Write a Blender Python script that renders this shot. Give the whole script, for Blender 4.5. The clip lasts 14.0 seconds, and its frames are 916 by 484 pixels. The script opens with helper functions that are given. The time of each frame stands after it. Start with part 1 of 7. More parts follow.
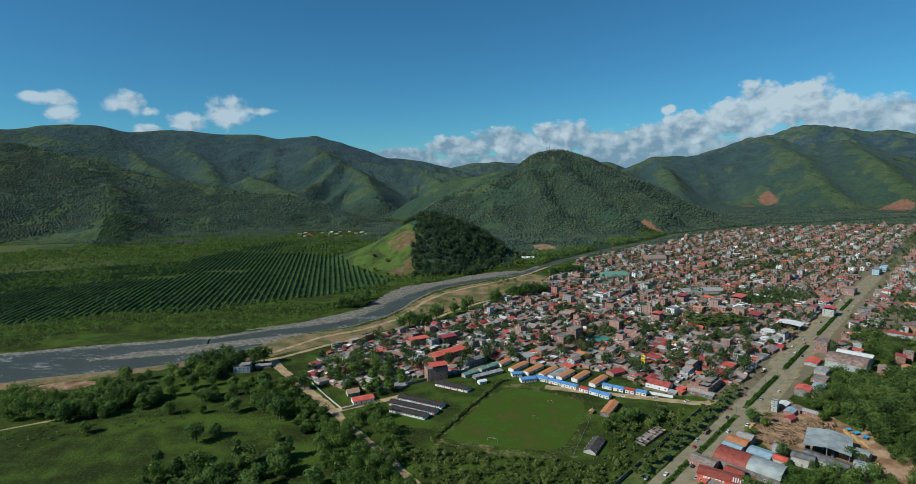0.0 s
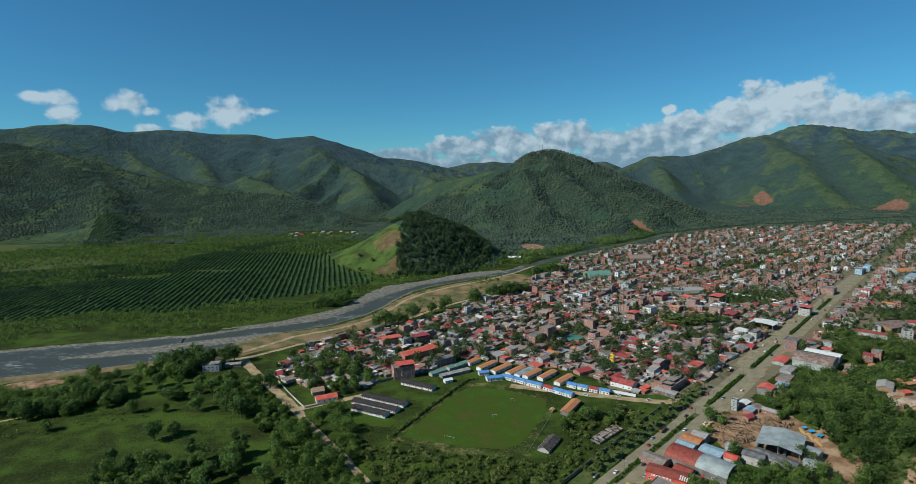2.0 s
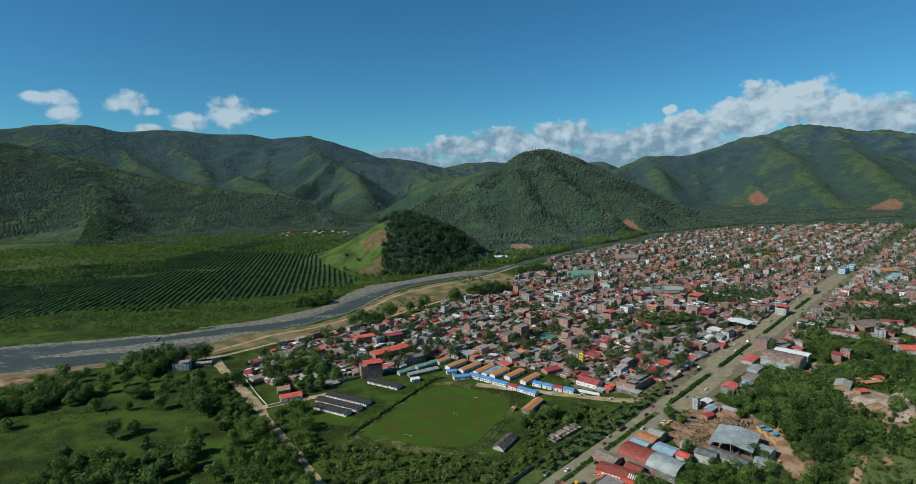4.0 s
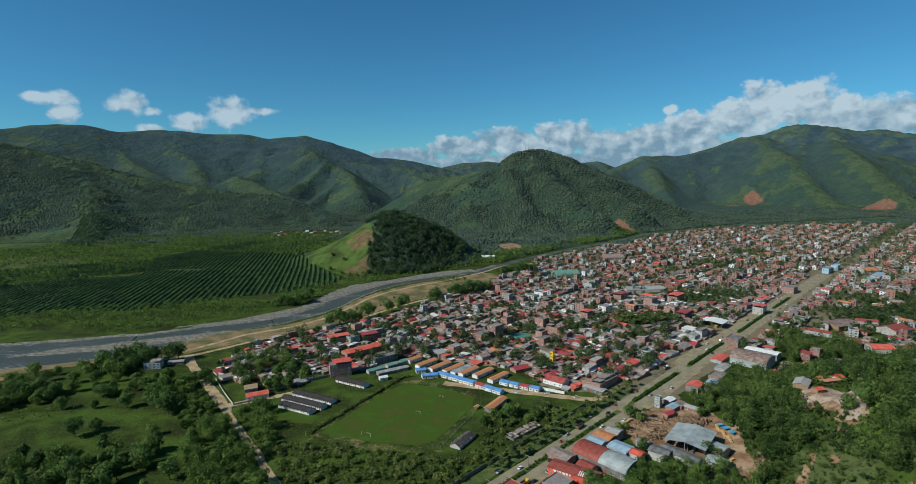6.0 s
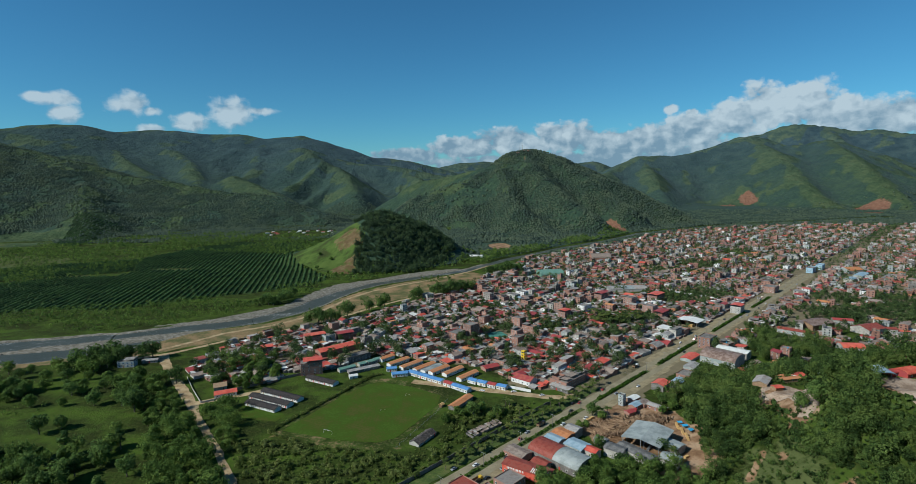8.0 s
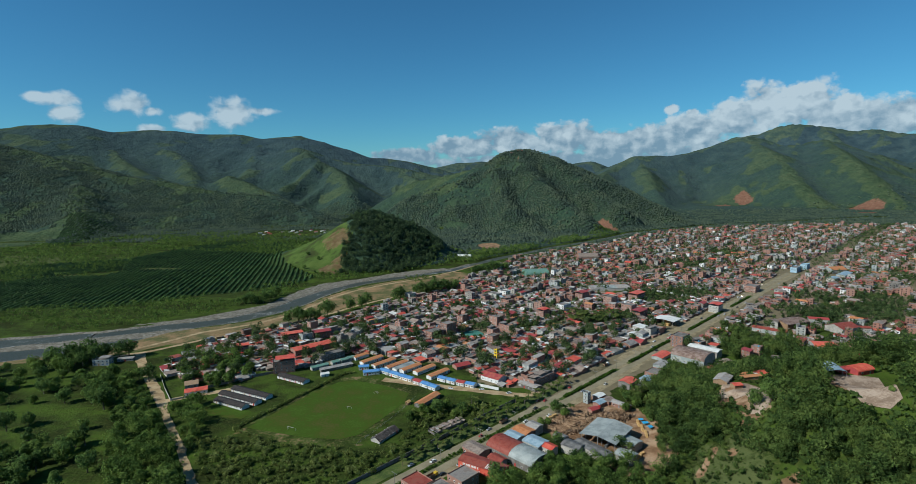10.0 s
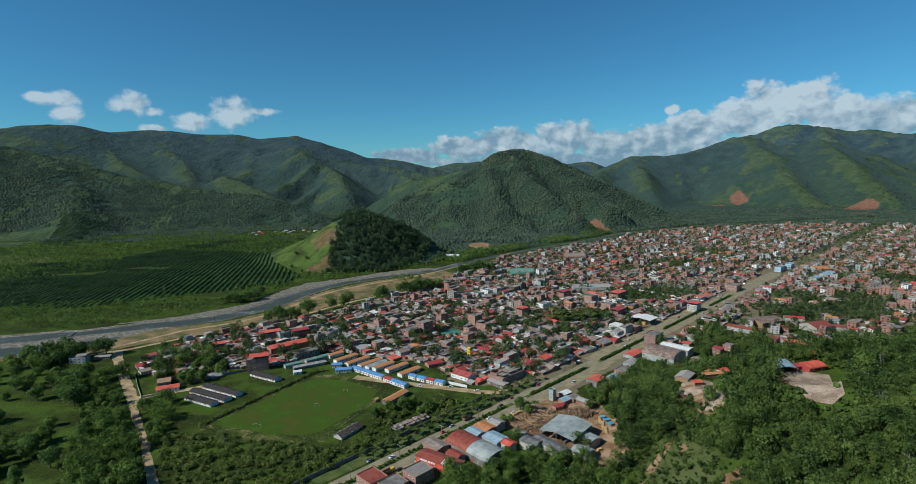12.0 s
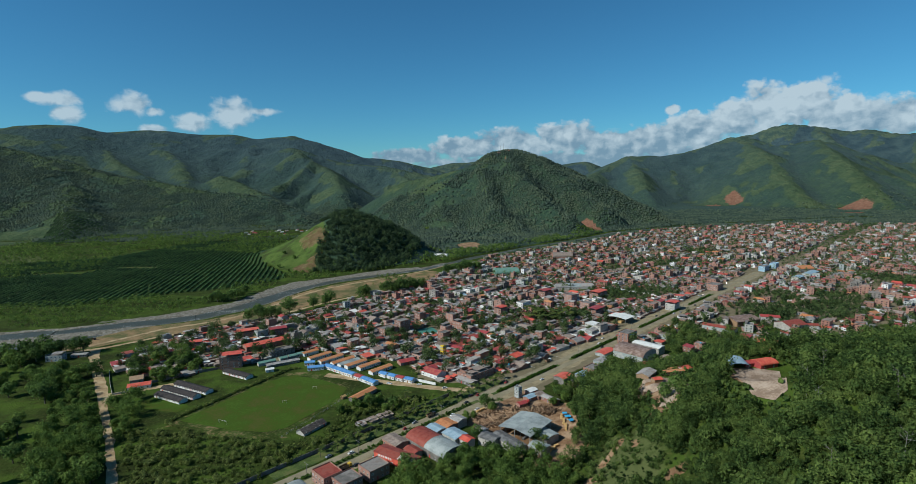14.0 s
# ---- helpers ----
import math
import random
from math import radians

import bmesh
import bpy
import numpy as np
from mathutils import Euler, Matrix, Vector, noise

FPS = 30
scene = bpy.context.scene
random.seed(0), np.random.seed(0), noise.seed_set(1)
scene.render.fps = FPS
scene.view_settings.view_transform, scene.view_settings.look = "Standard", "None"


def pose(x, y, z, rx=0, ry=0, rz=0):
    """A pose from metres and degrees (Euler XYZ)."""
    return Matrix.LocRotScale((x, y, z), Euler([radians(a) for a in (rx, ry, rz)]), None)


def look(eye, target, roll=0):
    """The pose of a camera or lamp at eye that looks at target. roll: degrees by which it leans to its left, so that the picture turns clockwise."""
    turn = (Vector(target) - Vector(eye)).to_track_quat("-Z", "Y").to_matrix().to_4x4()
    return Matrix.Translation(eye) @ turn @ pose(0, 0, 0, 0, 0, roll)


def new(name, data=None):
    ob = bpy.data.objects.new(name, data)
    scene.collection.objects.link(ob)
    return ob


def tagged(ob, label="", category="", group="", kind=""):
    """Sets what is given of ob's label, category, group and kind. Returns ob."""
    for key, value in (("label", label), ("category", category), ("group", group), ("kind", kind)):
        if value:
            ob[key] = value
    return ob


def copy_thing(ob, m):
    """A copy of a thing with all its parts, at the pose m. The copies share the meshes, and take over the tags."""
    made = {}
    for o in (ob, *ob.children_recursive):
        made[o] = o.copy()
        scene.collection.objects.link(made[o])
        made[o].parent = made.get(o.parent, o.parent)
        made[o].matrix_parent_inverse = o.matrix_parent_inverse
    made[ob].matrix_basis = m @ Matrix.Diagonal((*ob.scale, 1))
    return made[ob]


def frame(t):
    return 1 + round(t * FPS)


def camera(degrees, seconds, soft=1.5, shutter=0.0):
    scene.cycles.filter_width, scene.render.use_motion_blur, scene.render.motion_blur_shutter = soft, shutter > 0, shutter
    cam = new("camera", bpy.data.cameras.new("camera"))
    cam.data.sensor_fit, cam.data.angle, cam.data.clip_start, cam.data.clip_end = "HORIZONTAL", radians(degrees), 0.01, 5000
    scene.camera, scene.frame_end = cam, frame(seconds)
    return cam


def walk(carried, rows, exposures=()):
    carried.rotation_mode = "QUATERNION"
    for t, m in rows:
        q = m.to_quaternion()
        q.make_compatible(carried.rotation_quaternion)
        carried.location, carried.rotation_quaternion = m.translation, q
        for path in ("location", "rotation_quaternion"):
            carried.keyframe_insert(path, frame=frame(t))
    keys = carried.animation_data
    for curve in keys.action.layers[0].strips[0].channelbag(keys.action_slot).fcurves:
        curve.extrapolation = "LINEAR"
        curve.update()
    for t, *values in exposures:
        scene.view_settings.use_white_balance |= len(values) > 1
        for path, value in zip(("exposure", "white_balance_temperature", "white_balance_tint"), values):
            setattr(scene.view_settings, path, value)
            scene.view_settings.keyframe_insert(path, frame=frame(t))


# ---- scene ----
cam = camera(82.3, 14.0, soft=0.8)
PATH = [
    (0, (-8.796, 6.075, 181.734), (-9.774, 105.294, 169.298), -0.94),
    (0.5, (-1.138, 5.788, 181.468), (-2.142, 105.007, 169.031), -0.94),
    (1, (6.502, 5.558, 181.191), (5.471, 104.776, 168.752), -0.94),
    (1.5, (14.114, 5.365, 180.906), (13.057, 104.583, 168.467), -0.94),
    (2, (21.688, 5.195, 180.616), (20.604, 104.412, 168.176), -0.94),
    (2.5, (29.215, 5.032, 180.323), (28.106, 104.249, 167.883), -0.94),
    (3, (36.688, 4.864, 180.030), (35.553, 104.081, 167.590), -0.94),
    (3.5, (44.102, 4.679, 179.738), (42.942, 103.895, 167.298), -0.94),
    (4, (51.451, 4.466, 179.449), (50.266, 103.682, 167.010), -0.94),
    (4.5, (58.732, 4.216, 179.164), (57.522, 103.432, 166.726), -0.94),
    (5, (65.942, 3.921, 178.885), (64.707, 103.137, 166.448), -0.94),
    (5.5, (73.081, 3.575, 178.612), (71.821, 102.791, 166.177), -0.94),
    (6, (80.147, 3.174, 178.346), (78.862, 102.390, 165.913), -0.94),
    (6.5, (87.141, 2.712, 178.086), (85.833, 101.928, 165.656), -0.94),
    (7, (94.067, 2.189, 177.834), (92.734, 101.404, 165.406), -0.94),
    (7.5, (100.927, 1.602, 177.589), (99.570, 100.818, 165.164), -0.94),
    (8, (107.726, 0.953, 177.350), (106.346, 100.169, 164.929), -0.94),
    (8.5, (114.469, 0.243, 177.117), (113.066, 99.459, 164.699), -0.94),
    (9, (121.164, -0.525, 176.888), (119.737, 98.691, 164.474), -0.94),
    (9.5, (127.818, -1.347, 176.662), (126.368, 97.869, 164.252), -0.94),
    (10, (134.441, -2.216, 176.438), (132.969, 97.001, 164.033), -0.94),
    (10.5, (141.043, -3.125, 176.214), (139.548, 96.092, 163.813), -0.94),
    (11, (147.636, -4.066, 175.987), (146.118, 95.151, 163.591), -0.94),
    (11.5, (154.232, -5.029, 175.755), (152.692, 94.188, 163.365), -0.94),
    (12, (160.846, -6.003, 175.516), (159.284, 93.215, 163.131), -0.94),
    (12.5, (167.492, -6.975, 175.266), (165.908, 92.243, 162.887), -0.94),
    (13, (174.186, -7.931, 175.002), (172.581, 91.288, 162.630), -0.94),
    (13.5, (180.947, -8.856, 174.721), (179.320, 90.363, 162.356), -0.94),
    (14, (187.792, -9.733, 174.420), (186.144, 89.487, 162.062), -0.94),
]
walk(cam, [(t, look(eye, target, roll)) for t, eye, target, roll in PATH], [(0, 0.0, 5780, 4), (14, 0.0, 5780, 4)])

# ---- light: morning sun low from the left, clear sky with cumulus over the ranges ----
SUN_EL, SUN_AZ = 38.0, 246.0  # degrees; azimuth clockwise from +y
world = bpy.data.worlds.new("sky")
scene.world = world
world.use_nodes = True
wn, wl = world.node_tree.nodes, world.node_tree.links
wn.clear()


def wnode(kind, *ins, op=None):
    nd = wn.new(kind)
    if op:
        nd.operation = op
    for i, v in enumerate(ins):
        if v is None:
            continue
        if isinstance(v, bpy.types.NodeSocket):
            wl.new(v, nd.inputs[i])
        else:
            nd.inputs[i].default_value = v
    return nd


def wmath(op, *ins):
    return wnode("ShaderNodeMath", *ins, op=op).outputs[0]


sky = wn.new("ShaderNodeTexSky")
sky.sky_type, sky.sun_disc = "NISHITA", False
sky.sun_elevation, sky.sun_rotation = radians(SUN_EL), radians(SUN_AZ)
sky.altitude, sky.air_density, sky.dust_density, sky.ozone_density = 900, 1.0, 0.15, 3.0
way = wn.new("ShaderNodeTexCoord").outputs["Generated"]
sep = wnode("ShaderNodeSeparateXYZ", way)
azim = wmath("MULTIPLY", wmath("ARCTAN2", sep.outputs[0], sep.outputs[1]), 57.2958)
elev = wmath("MULTIPLY", wmath("ARCSINE", sep.outputs[2]), 57.2958)
spot = wnode("ShaderNodeCombineXYZ", azim, elev, 0.0).outputs[0]
# cumulus: azimuth, elevation, half width, half height of each heap, in degrees
HEAPS_LEFT = [(-37.4, 7.1, 1.8, 0.7), (-36.9, 6.0, 1.4, 0.9), (-38.8, 7.2, 1.0, 0.5), (-31.9, 7.0, 1.9, 1.1),
              (-30.3, 6.5, 1.0, 0.5), (-27.0, 5.6, 1.9, 1.1), (-23.6, 6.5, 2.6, 1.5), (-20.9, 6.8, 2.1, 0.5),
              (-30.5, 4.8, 1.3, 0.5)]
HEAPS_BAND = [(-6.1, 2.3, 4.4, 0.8), (0.1, 3.1, 4.5, 1.3), (5.1, 3.6, 4.4, 1.6), (10.6, 3.9, 4.3, 1.6),
              (15.3, 3.1, 4.7, 1.5), (19.8, 3.2, 4.5, 1.7), (10, 1.2, 17, 1.3)]
HEAPS_TOWER = [(23.4, 4.1, 3.7, 2.0), (26.4, 4.9, 3.0, 1.9), (29.2, 6.0, 2.6, 2.3), (32.3, 6.0, 2.9, 2.2),
               (34.5, 4.8, 2.9, 2.1), (36.9, 4.4, 2.3, 1.7), (39.1, 4.2, 2.2, 1.7), (42.0, 3.3, 3.0, 1.7),
               (21.0, 6.3, 0.8, 0.6), (23.0, 5.8, 0.7, 0.5), (32, 2.0, 14, 1.8)]
cover = None
for a, e, ra, re in HEAPS_LEFT + HEAPS_BAND + HEAPS_TOWER:
    off = wnode("ShaderNodeVectorMath", spot, (a, e, 0), op="SUBTRACT").outputs[0]
    off = wnode("ShaderNodeVectorMath", off, (1 / ra, 1 / re, 0), op="MULTIPLY").outputs[0]
    near = wmath("SUBTRACT", 1.0, wnode("ShaderNodeVectorMath", off, op="LENGTH").outputs["Value"])
    cover = near if cover is None else wmath("MAXIMUM", cover, near)


def puff(at, scale, detail, rough):
    nd = wnode("ShaderNodeTexNoise", at)
    nd.inputs["Scale"].default_value, nd.inputs["Detail"].default_value = scale, detail
    nd.inputs["Roughness"].default_value = rough
    return nd.outputs["Fac"]


def billow(at, scale, detail):
    """Rounded heaps, small ones on large ones."""
    nd = wnode("ShaderNodeTexVoronoi", at)
    nd.feature, nd.voronoi_dimensions, nd.normalize = "SMOOTH_F1", "2D", True
    nd.inputs["Scale"].default_value, nd.inputs["Detail"].default_value = scale, detail
    nd.inputs["Roughness"].default_value, nd.inputs["Smoothness"].default_value = 0.6, 0.35
    return wmath("SUBTRACT", 1.0, nd.outputs["Distance"])


stir = wnode("ShaderNodeTexNoise", spot)
stir.inputs["Scale"].default_value, stir.inputs["Detail"].default_value = 0.9, 4
stirred = wnode("ShaderNodeVectorMath", wnode("ShaderNodeVectorMath", stir.outputs["Color"], (0.5, 0.5, 0.5), op="SUBTRACT").outputs[0], (0.9, 0.9, 0), op="MULTIPLY").outputs[0]
warp = wnode("ShaderNodeVectorMath", wnode("ShaderNodeVectorMath", spot, (1.0, 1.25, 0), op="MULTIPLY").outputs[0], stirred, op="ADD").outputs[0]
shift = wnode("ShaderNodeVectorMath", warp, (-0.7, 0.9, 0.0), op="ADD").outputs[0]
heap, heap_up = billow(warp, 0.34, 2), billow(shift, 0.34, 2)
wisp, wisp_up = puff(warp, 0.75, 9, 0.62), puff(shift, 0.75, 9, 0.62)
body = wmath("ADD", cover, wmath("MULTIPLY", wmath("SUBTRACT", heap, 0.62), 1.3))
body = wmath("ADD", body, wmath("MULTIPLY", wmath("SUBTRACT", wisp, 0.52), 1.1))
body = wmath("MULTIPLY", body, wnode("ShaderNodeMapRange", azim, -18.0, -12.0, 0.55, 1.0).outputs[0])
edge = wnode("ShaderNodeMapRange", body, 0.0, 0.36, 0.0, 1.0)
edge.interpolation_type = "SMOOTHSTEP"
lit = wmath("ADD", 0.55, wmath("MULTIPLY", wmath("SUBTRACT", heap, heap_up), 1.5))
lit = wmath("ADD", lit, wmath("MULTIPLY", wmath("SUBTRACT", wisp, wisp_up), 0.9))
lit = wmath("ADD", lit, wmath("MULTIPLY", wmath("SUBTRACT", wmath("MINIMUM", elev, 7.0), 4.4), 0.12))
ramp = wnode("ShaderNodeValToRGB", lit)
ramp.color_ramp.elements[0].position, ramp.color_ramp.elements[0].color = 0.2, (2.7, 3.9, 4.9, 1)
ramp.color_ramp.elements[1].position, ramp.color_ramp.elements[1].color = 0.85, (7.0, 7.8, 8.1, 1)
tint = wnode("ShaderNodeMix")
tint.data_type, tint.blend_type = "RGBA", "MULTIPLY"
tint.inputs[0].default_value = 1.0
wl.new(sky.outputs[0], tint.inputs[6])
tint.inputs[7].default_value = (0.478, 0.92, 1.03, 1)
both = wnode("ShaderNodeMix")
both.data_type = "RGBA"
thin = wnode("ShaderNodeMapRange", azim, -20.0, -8.0, 0.85, 0.95).outputs[0]
wl.new(wmath("MULTIPLY", edge.outputs[0], thin), both.inputs[0])
wl.new(tint.outputs[2], both.inputs[6])
wl.new(ramp.outputs[0], both.inputs[7])
back = wnode("ShaderNodeBackground", both.outputs[2], 0.075)
wl.new(back.outputs[0], wn.new("ShaderNodeOutputWorld").inputs[0])

sun = new("sun", bpy.data.lights.new("sun", "SUN"))
sun.data.energy, sun.data.angle, sun.data.color = 4.95, radians(0.53), (1.0, 0.93, 0.82)
az, el = radians(SUN_AZ), radians(SUN_EL)
sun.matrix_world = look((500 * math.sin(az) * math.cos(el), 500 * math.cos(az) * math.cos(el), 500 * math.sin(el)), (0, 0, 0))
scene.view_settings.exposure = 0.0

# ---- materials ----
MATS = {}


class Nodes:
    """A node material under construction."""

    def __init__(self, name):
        self.m = bpy.data.materials.new(name)
        self.m.use_nodes = True
        self.t = self.m.node_tree
        self.bsdf = self.t.nodes["Principled BSDF"]
        self.pos = self.add("ShaderNodeNewGeometry").outputs["Position"]
        MATS[name] = self.m

    def add(self, kind, *ins, op=None):
        nd = self.t.nodes.new(kind)
        if op:
            nd.operation = op
        for i, v in enumerate(ins):
            if v is None:
                continue
            if isinstance(v, bpy.types.NodeSocket):
                self.t.links.new(v, nd.inputs[i])
            else:
                nd.inputs[i].default_value = v
        return nd

    def math(self, op, *ins):
        return self.add("ShaderNodeMath", *ins, op=op).outputs[0]

    def noise(self, size, detail=3, rough=0.55, at=None, stretch=None):
        """Noise whose blotches are about size metres across."""
        at = self.pos if at is None else at
        if stretch:
            at = self.add("ShaderNodeVectorMath", at, stretch, op="MULTIPLY").outputs[0]
        nd = self.add("ShaderNodeTexNoise", at)
        nd.inputs["Scale"].default_value, nd.inputs["Detail"].default_value = 1 / size, detail
        nd.inputs["Roughness"].default_value = rough
        return nd.outputs["Fac"]

    def ramp(self, fac, stops):
        nd = self.add("ShaderNodeValToRGB", fac)
        els = nd.color_ramp.elements
        while len(els) < len(stops):
            els.new(0.5)
        for e, (p, c) in zip(els, stops):
            e.position, e.color = p, (*c, 1)
        return nd.outputs[0]

    def mix(self, fac, a, b):
        nd = self.t.nodes.new("ShaderNodeMix")
        nd.data_type = "RGBA"
        for i, v in ((0, fac), (6, a), (7, b)):
            if isinstance(v, bpy.types.NodeSocket):
                self.t.links.new(v, nd.inputs[i])
            else:
                nd.inputs[i].default_value = v if i == 0 else (*v, 1)
        return nd.outputs[2]

    def chance(self):
        """A random number for each object and each island."""
        a = self.add("ShaderNodeObjectInfo").outputs["Random"]
        b = self.add("ShaderNodeNewGeometry").outputs["Random Per Island"]
        return self.math("FRACT", self.math("ADD", a, b))

    def step(self, v, lo, hi):
        nd = self.add("ShaderNodeMapRange", v, lo, hi, 0.0, 1.0)
        nd.interpolation_type = "SMOOTHSTEP"
        return nd.outputs[0]

    def done(self, colour, rough=0.85, metal=0.0, bump=None, height=0.3, spec=0.3):
        if isinstance(colour, tuple):
            self.bsdf.inputs["Base Color"].default_value = (*colour, 1)
        else:
            self.t.links.new(colour, self.bsdf.inputs["Base Color"])
        self.bsdf.inputs["Roughness"].default_value = rough
        self.bsdf.inputs["Metallic"].default_value = metal
        self.bsdf.inputs["Specular IOR Level"].default_value = spec
        if bump is not None:
            nd = self.add("ShaderNodeBump")
            nd.inputs["Distance"].default_value = height
            self.t.links.new(bump, nd.inputs["Height"])
            self.t.links.new(nd.outputs[0], self.bsdf.inputs["Normal"])
        return self.m


def surface(name, stops, big, small, rough=0.85, metal=0.0, height=0.1, rnd=0.0, stretch=None, spec=0.3):
    """Stained, grained surface: blotches of two sizes, and a share of chance from piece to piece."""
    n = Nodes(name)
    fine = n.noise(small, 3, 0.6, stretch=stretch)
    fac = n.math("ADD", n.math("MULTIPLY", n.noise(big, 2), 0.6), n.math("MULTIPLY", fine, 0.4))
    fac = n.step(fac, 0.37, 0.63)
    if rnd:
        fac = n.math("ADD", n.math("MULTIPLY", fac, 1 - rnd), n.math("MULTIPLY", n.chance(), rnd))
    return n.done(n.ramp(fac, stops), rough, metal, fine, height, spec)


def even(*cols):
    return [(i / (len(cols) - 1), c) for i, c in enumerate(cols)]


def leaves(name, dark, mid, light, patch=9.0, grain_size=0.7):
    """Foliage: every leaf clump a little different, whole crowns and stands too."""
    n = Nodes(name)
    fac = n.math("ADD", n.math("MULTIPLY", n.step(n.noise(patch, 2), 0.32, 0.68), 0.6), n.math("MULTIPLY", n.chance(), 0.25))
    fac = n.math("ADD", fac, n.math("MULTIPLY", n.step(n.noise(90, 1), 0.35, 0.65), 0.15))
    # fine grain also darkens the colour, painting shaded gaps between leaves
    grain = n.noise(grain_size, 3, 0.7)
    fac = n.math("ADD", fac, n.math("MULTIPLY", n.math("SUBTRACT", grain, 0.48), 1.0))
    col = n.ramp(fac, [(0.0, tuple(0.55 * v for v in dark)), (0.22, dark), (0.5, mid), (0.95, light)])
    n.done(col, 0.7, bump=grain, height=grain_size * 0.9, spec=0.1)
    tr = n.add("ShaderNodeBsdfTranslucent", col)
    mx = n.add("ShaderNodeMixShader", 0.40, n.bsdf.outputs[0], tr.outputs[0])
    n.t.links.new(mx.outputs[0], n.t.nodes["Material Output"].inputs[0])
    return n.m


leaves("leaf_dark", (0.049, 0.089, 0.026), (0.100, 0.164, 0.041), (0.187, 0.268, 0.066))
leaves("leaf_mid", (0.057, 0.100, 0.022), (0.117, 0.186, 0.039), (0.217, 0.292, 0.065))
leaves("leaf_forest", (0.041, 0.073, 0.020), (0.088, 0.139, 0.034), (0.181, 0.238, 0.058), 11.0)
leaves("leaf_palm", (0.046, 0.074, 0.017), (0.088, 0.126, 0.030), (0.175, 0.190, 0.050), 6.0)
leaves("leaf_town", (0.041, 0.066, 0.025), (0.079, 0.121, 0.041), (0.142, 0.192, 0.065))
leaves("leaf_orchard", (0.030, 0.066, 0.026), (0.054, 0.106, 0.036), (0.080, 0.142, 0.046), 30.0, 1.6)
leaves("leaf_scrub", (0.085, 0.121, 0.029), (0.169, 0.212, 0.051), (0.282, 0.305, 0.099), 6.0, 0.6)
leaves("leaf_hedge", (0.025, 0.056, 0.008), (0.052, 0.110, 0.013), (0.090, 0.168, 0.022), 4.0)
leaves("leaf_knoll", (0.034, 0.060, 0.032), (0.062, 0.099, 0.046), (0.108, 0.154, 0.062), 14.0, 1.4)
# crowns of the far forests, lifted and blued: haze mixed into the leaf colour
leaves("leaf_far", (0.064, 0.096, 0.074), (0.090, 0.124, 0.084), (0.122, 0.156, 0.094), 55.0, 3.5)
surface("bark", even((0.05, 0.04, 0.03), (0.16, 0.14, 0.11)), 1.0, 0.2, 0.95)
surface("pale_bark", even((0.13, 0.12, 0.10), (0.25, 0.235, 0.21)), 1.5, 0.3, 0.9)
surface("brick", even((0.165, 0.088, 0.064), (0.25, 0.132, 0.096), (0.325, 0.18, 0.134), (0.27, 0.195, 0.156)), 3.0, 0.5, 0.9, rnd=0.65)
surface("plaster", even((0.18, 0.16, 0.14), (0.32, 0.30, 0.26), (0.44, 0.41, 0.36), (0.24, 0.28, 0.27), (0.48, 0.46, 0.42)), 3.0, 0.6, 0.8, rnd=0.75)
surface("white_wall", even((0.55, 0.54, 0.50), (0.74, 0.73, 0.70)), 2.5, 0.5, 0.7)
surface("concrete", even((0.090, 0.084, 0.074), (0.155, 0.142, 0.125), (0.245, 0.220, 0.195), (0.165, 0.128, 0.102)), 4.0, 0.8, 0.9, rnd=0.5)
surface("tin_grey", even((0.14, 0.128, 0.115), (0.24, 0.22, 0.198), (0.36, 0.34, 0.31), (0.28, 0.225, 0.18)), 2.5, 0.5, 0.6, 0.0, rnd=0.55)
surface("tin_rust", even((0.13, 0.096, 0.076), (0.21, 0.16, 0.127), (0.30, 0.242, 0.196), (0.18, 0.10, 0.07)), 2.0, 0.4, 0.75, 0.0, rnd=0.55)
surface("tin_red", even((0.24, 0.040, 0.036), (0.34, 0.062, 0.05), (0.28, 0.045, 0.05), (0.36, 0.11, 0.065)), 4.0, 0.6, 0.55, rnd=0.6)
surface("tin_scarlet", even((0.44, 0.062, 0.044), (0.55, 0.105, 0.066), (0.60, 0.165, 0.098)), 4.0, 0.6, 0.5, rnd=0.4)
surface("tin_blue", even((0.08, 0.20, 0.42), (0.13, 0.28, 0.50)), 3.0, 0.5, 0.5)
surface("tin_pale_blue", even((0.22, 0.31, 0.36), (0.32, 0.41, 0.46)), 3.0, 0.5, 0.5)
surface("tin_green", even((0.10, 0.20, 0.15), (0.17, 0.28, 0.22)), 3.0, 0.5, 0.6)
surface("tin_silver", even((0.22, 0.24, 0.225), (0.29, 0.315, 0.295), (0.35, 0.37, 0.345)), 5.0, 0.5, 0.5)
surface("tin_oxide", even((0.19, 0.040, 0.028), (0.27, 0.062, 0.040), (0.24, 0.075, 0.050)), 3.0, 0.6, 0.6)
surface("tin_slate", even((0.085, 0.083, 0.078), (0.13, 0.127, 0.12), (0.18, 0.172, 0.16)), 3.0, 0.6, 0.65)
surface("tin_bleached", even((0.58, 0.57, 0.52), (0.70, 0.69, 0.64)), 4.0, 0.6, 0.6)
surface("orange_tile", even((0.34, 0.13, 0.05), (0.46, 0.19, 0.075), (0.40, 0.21, 0.11)), 2.0, 0.35, 0.85, rnd=0.3)
surface("dark_roof", even((0.020, 0.017, 0.016), (0.045, 0.037, 0.033)), 2.0, 0.4, 0.8)
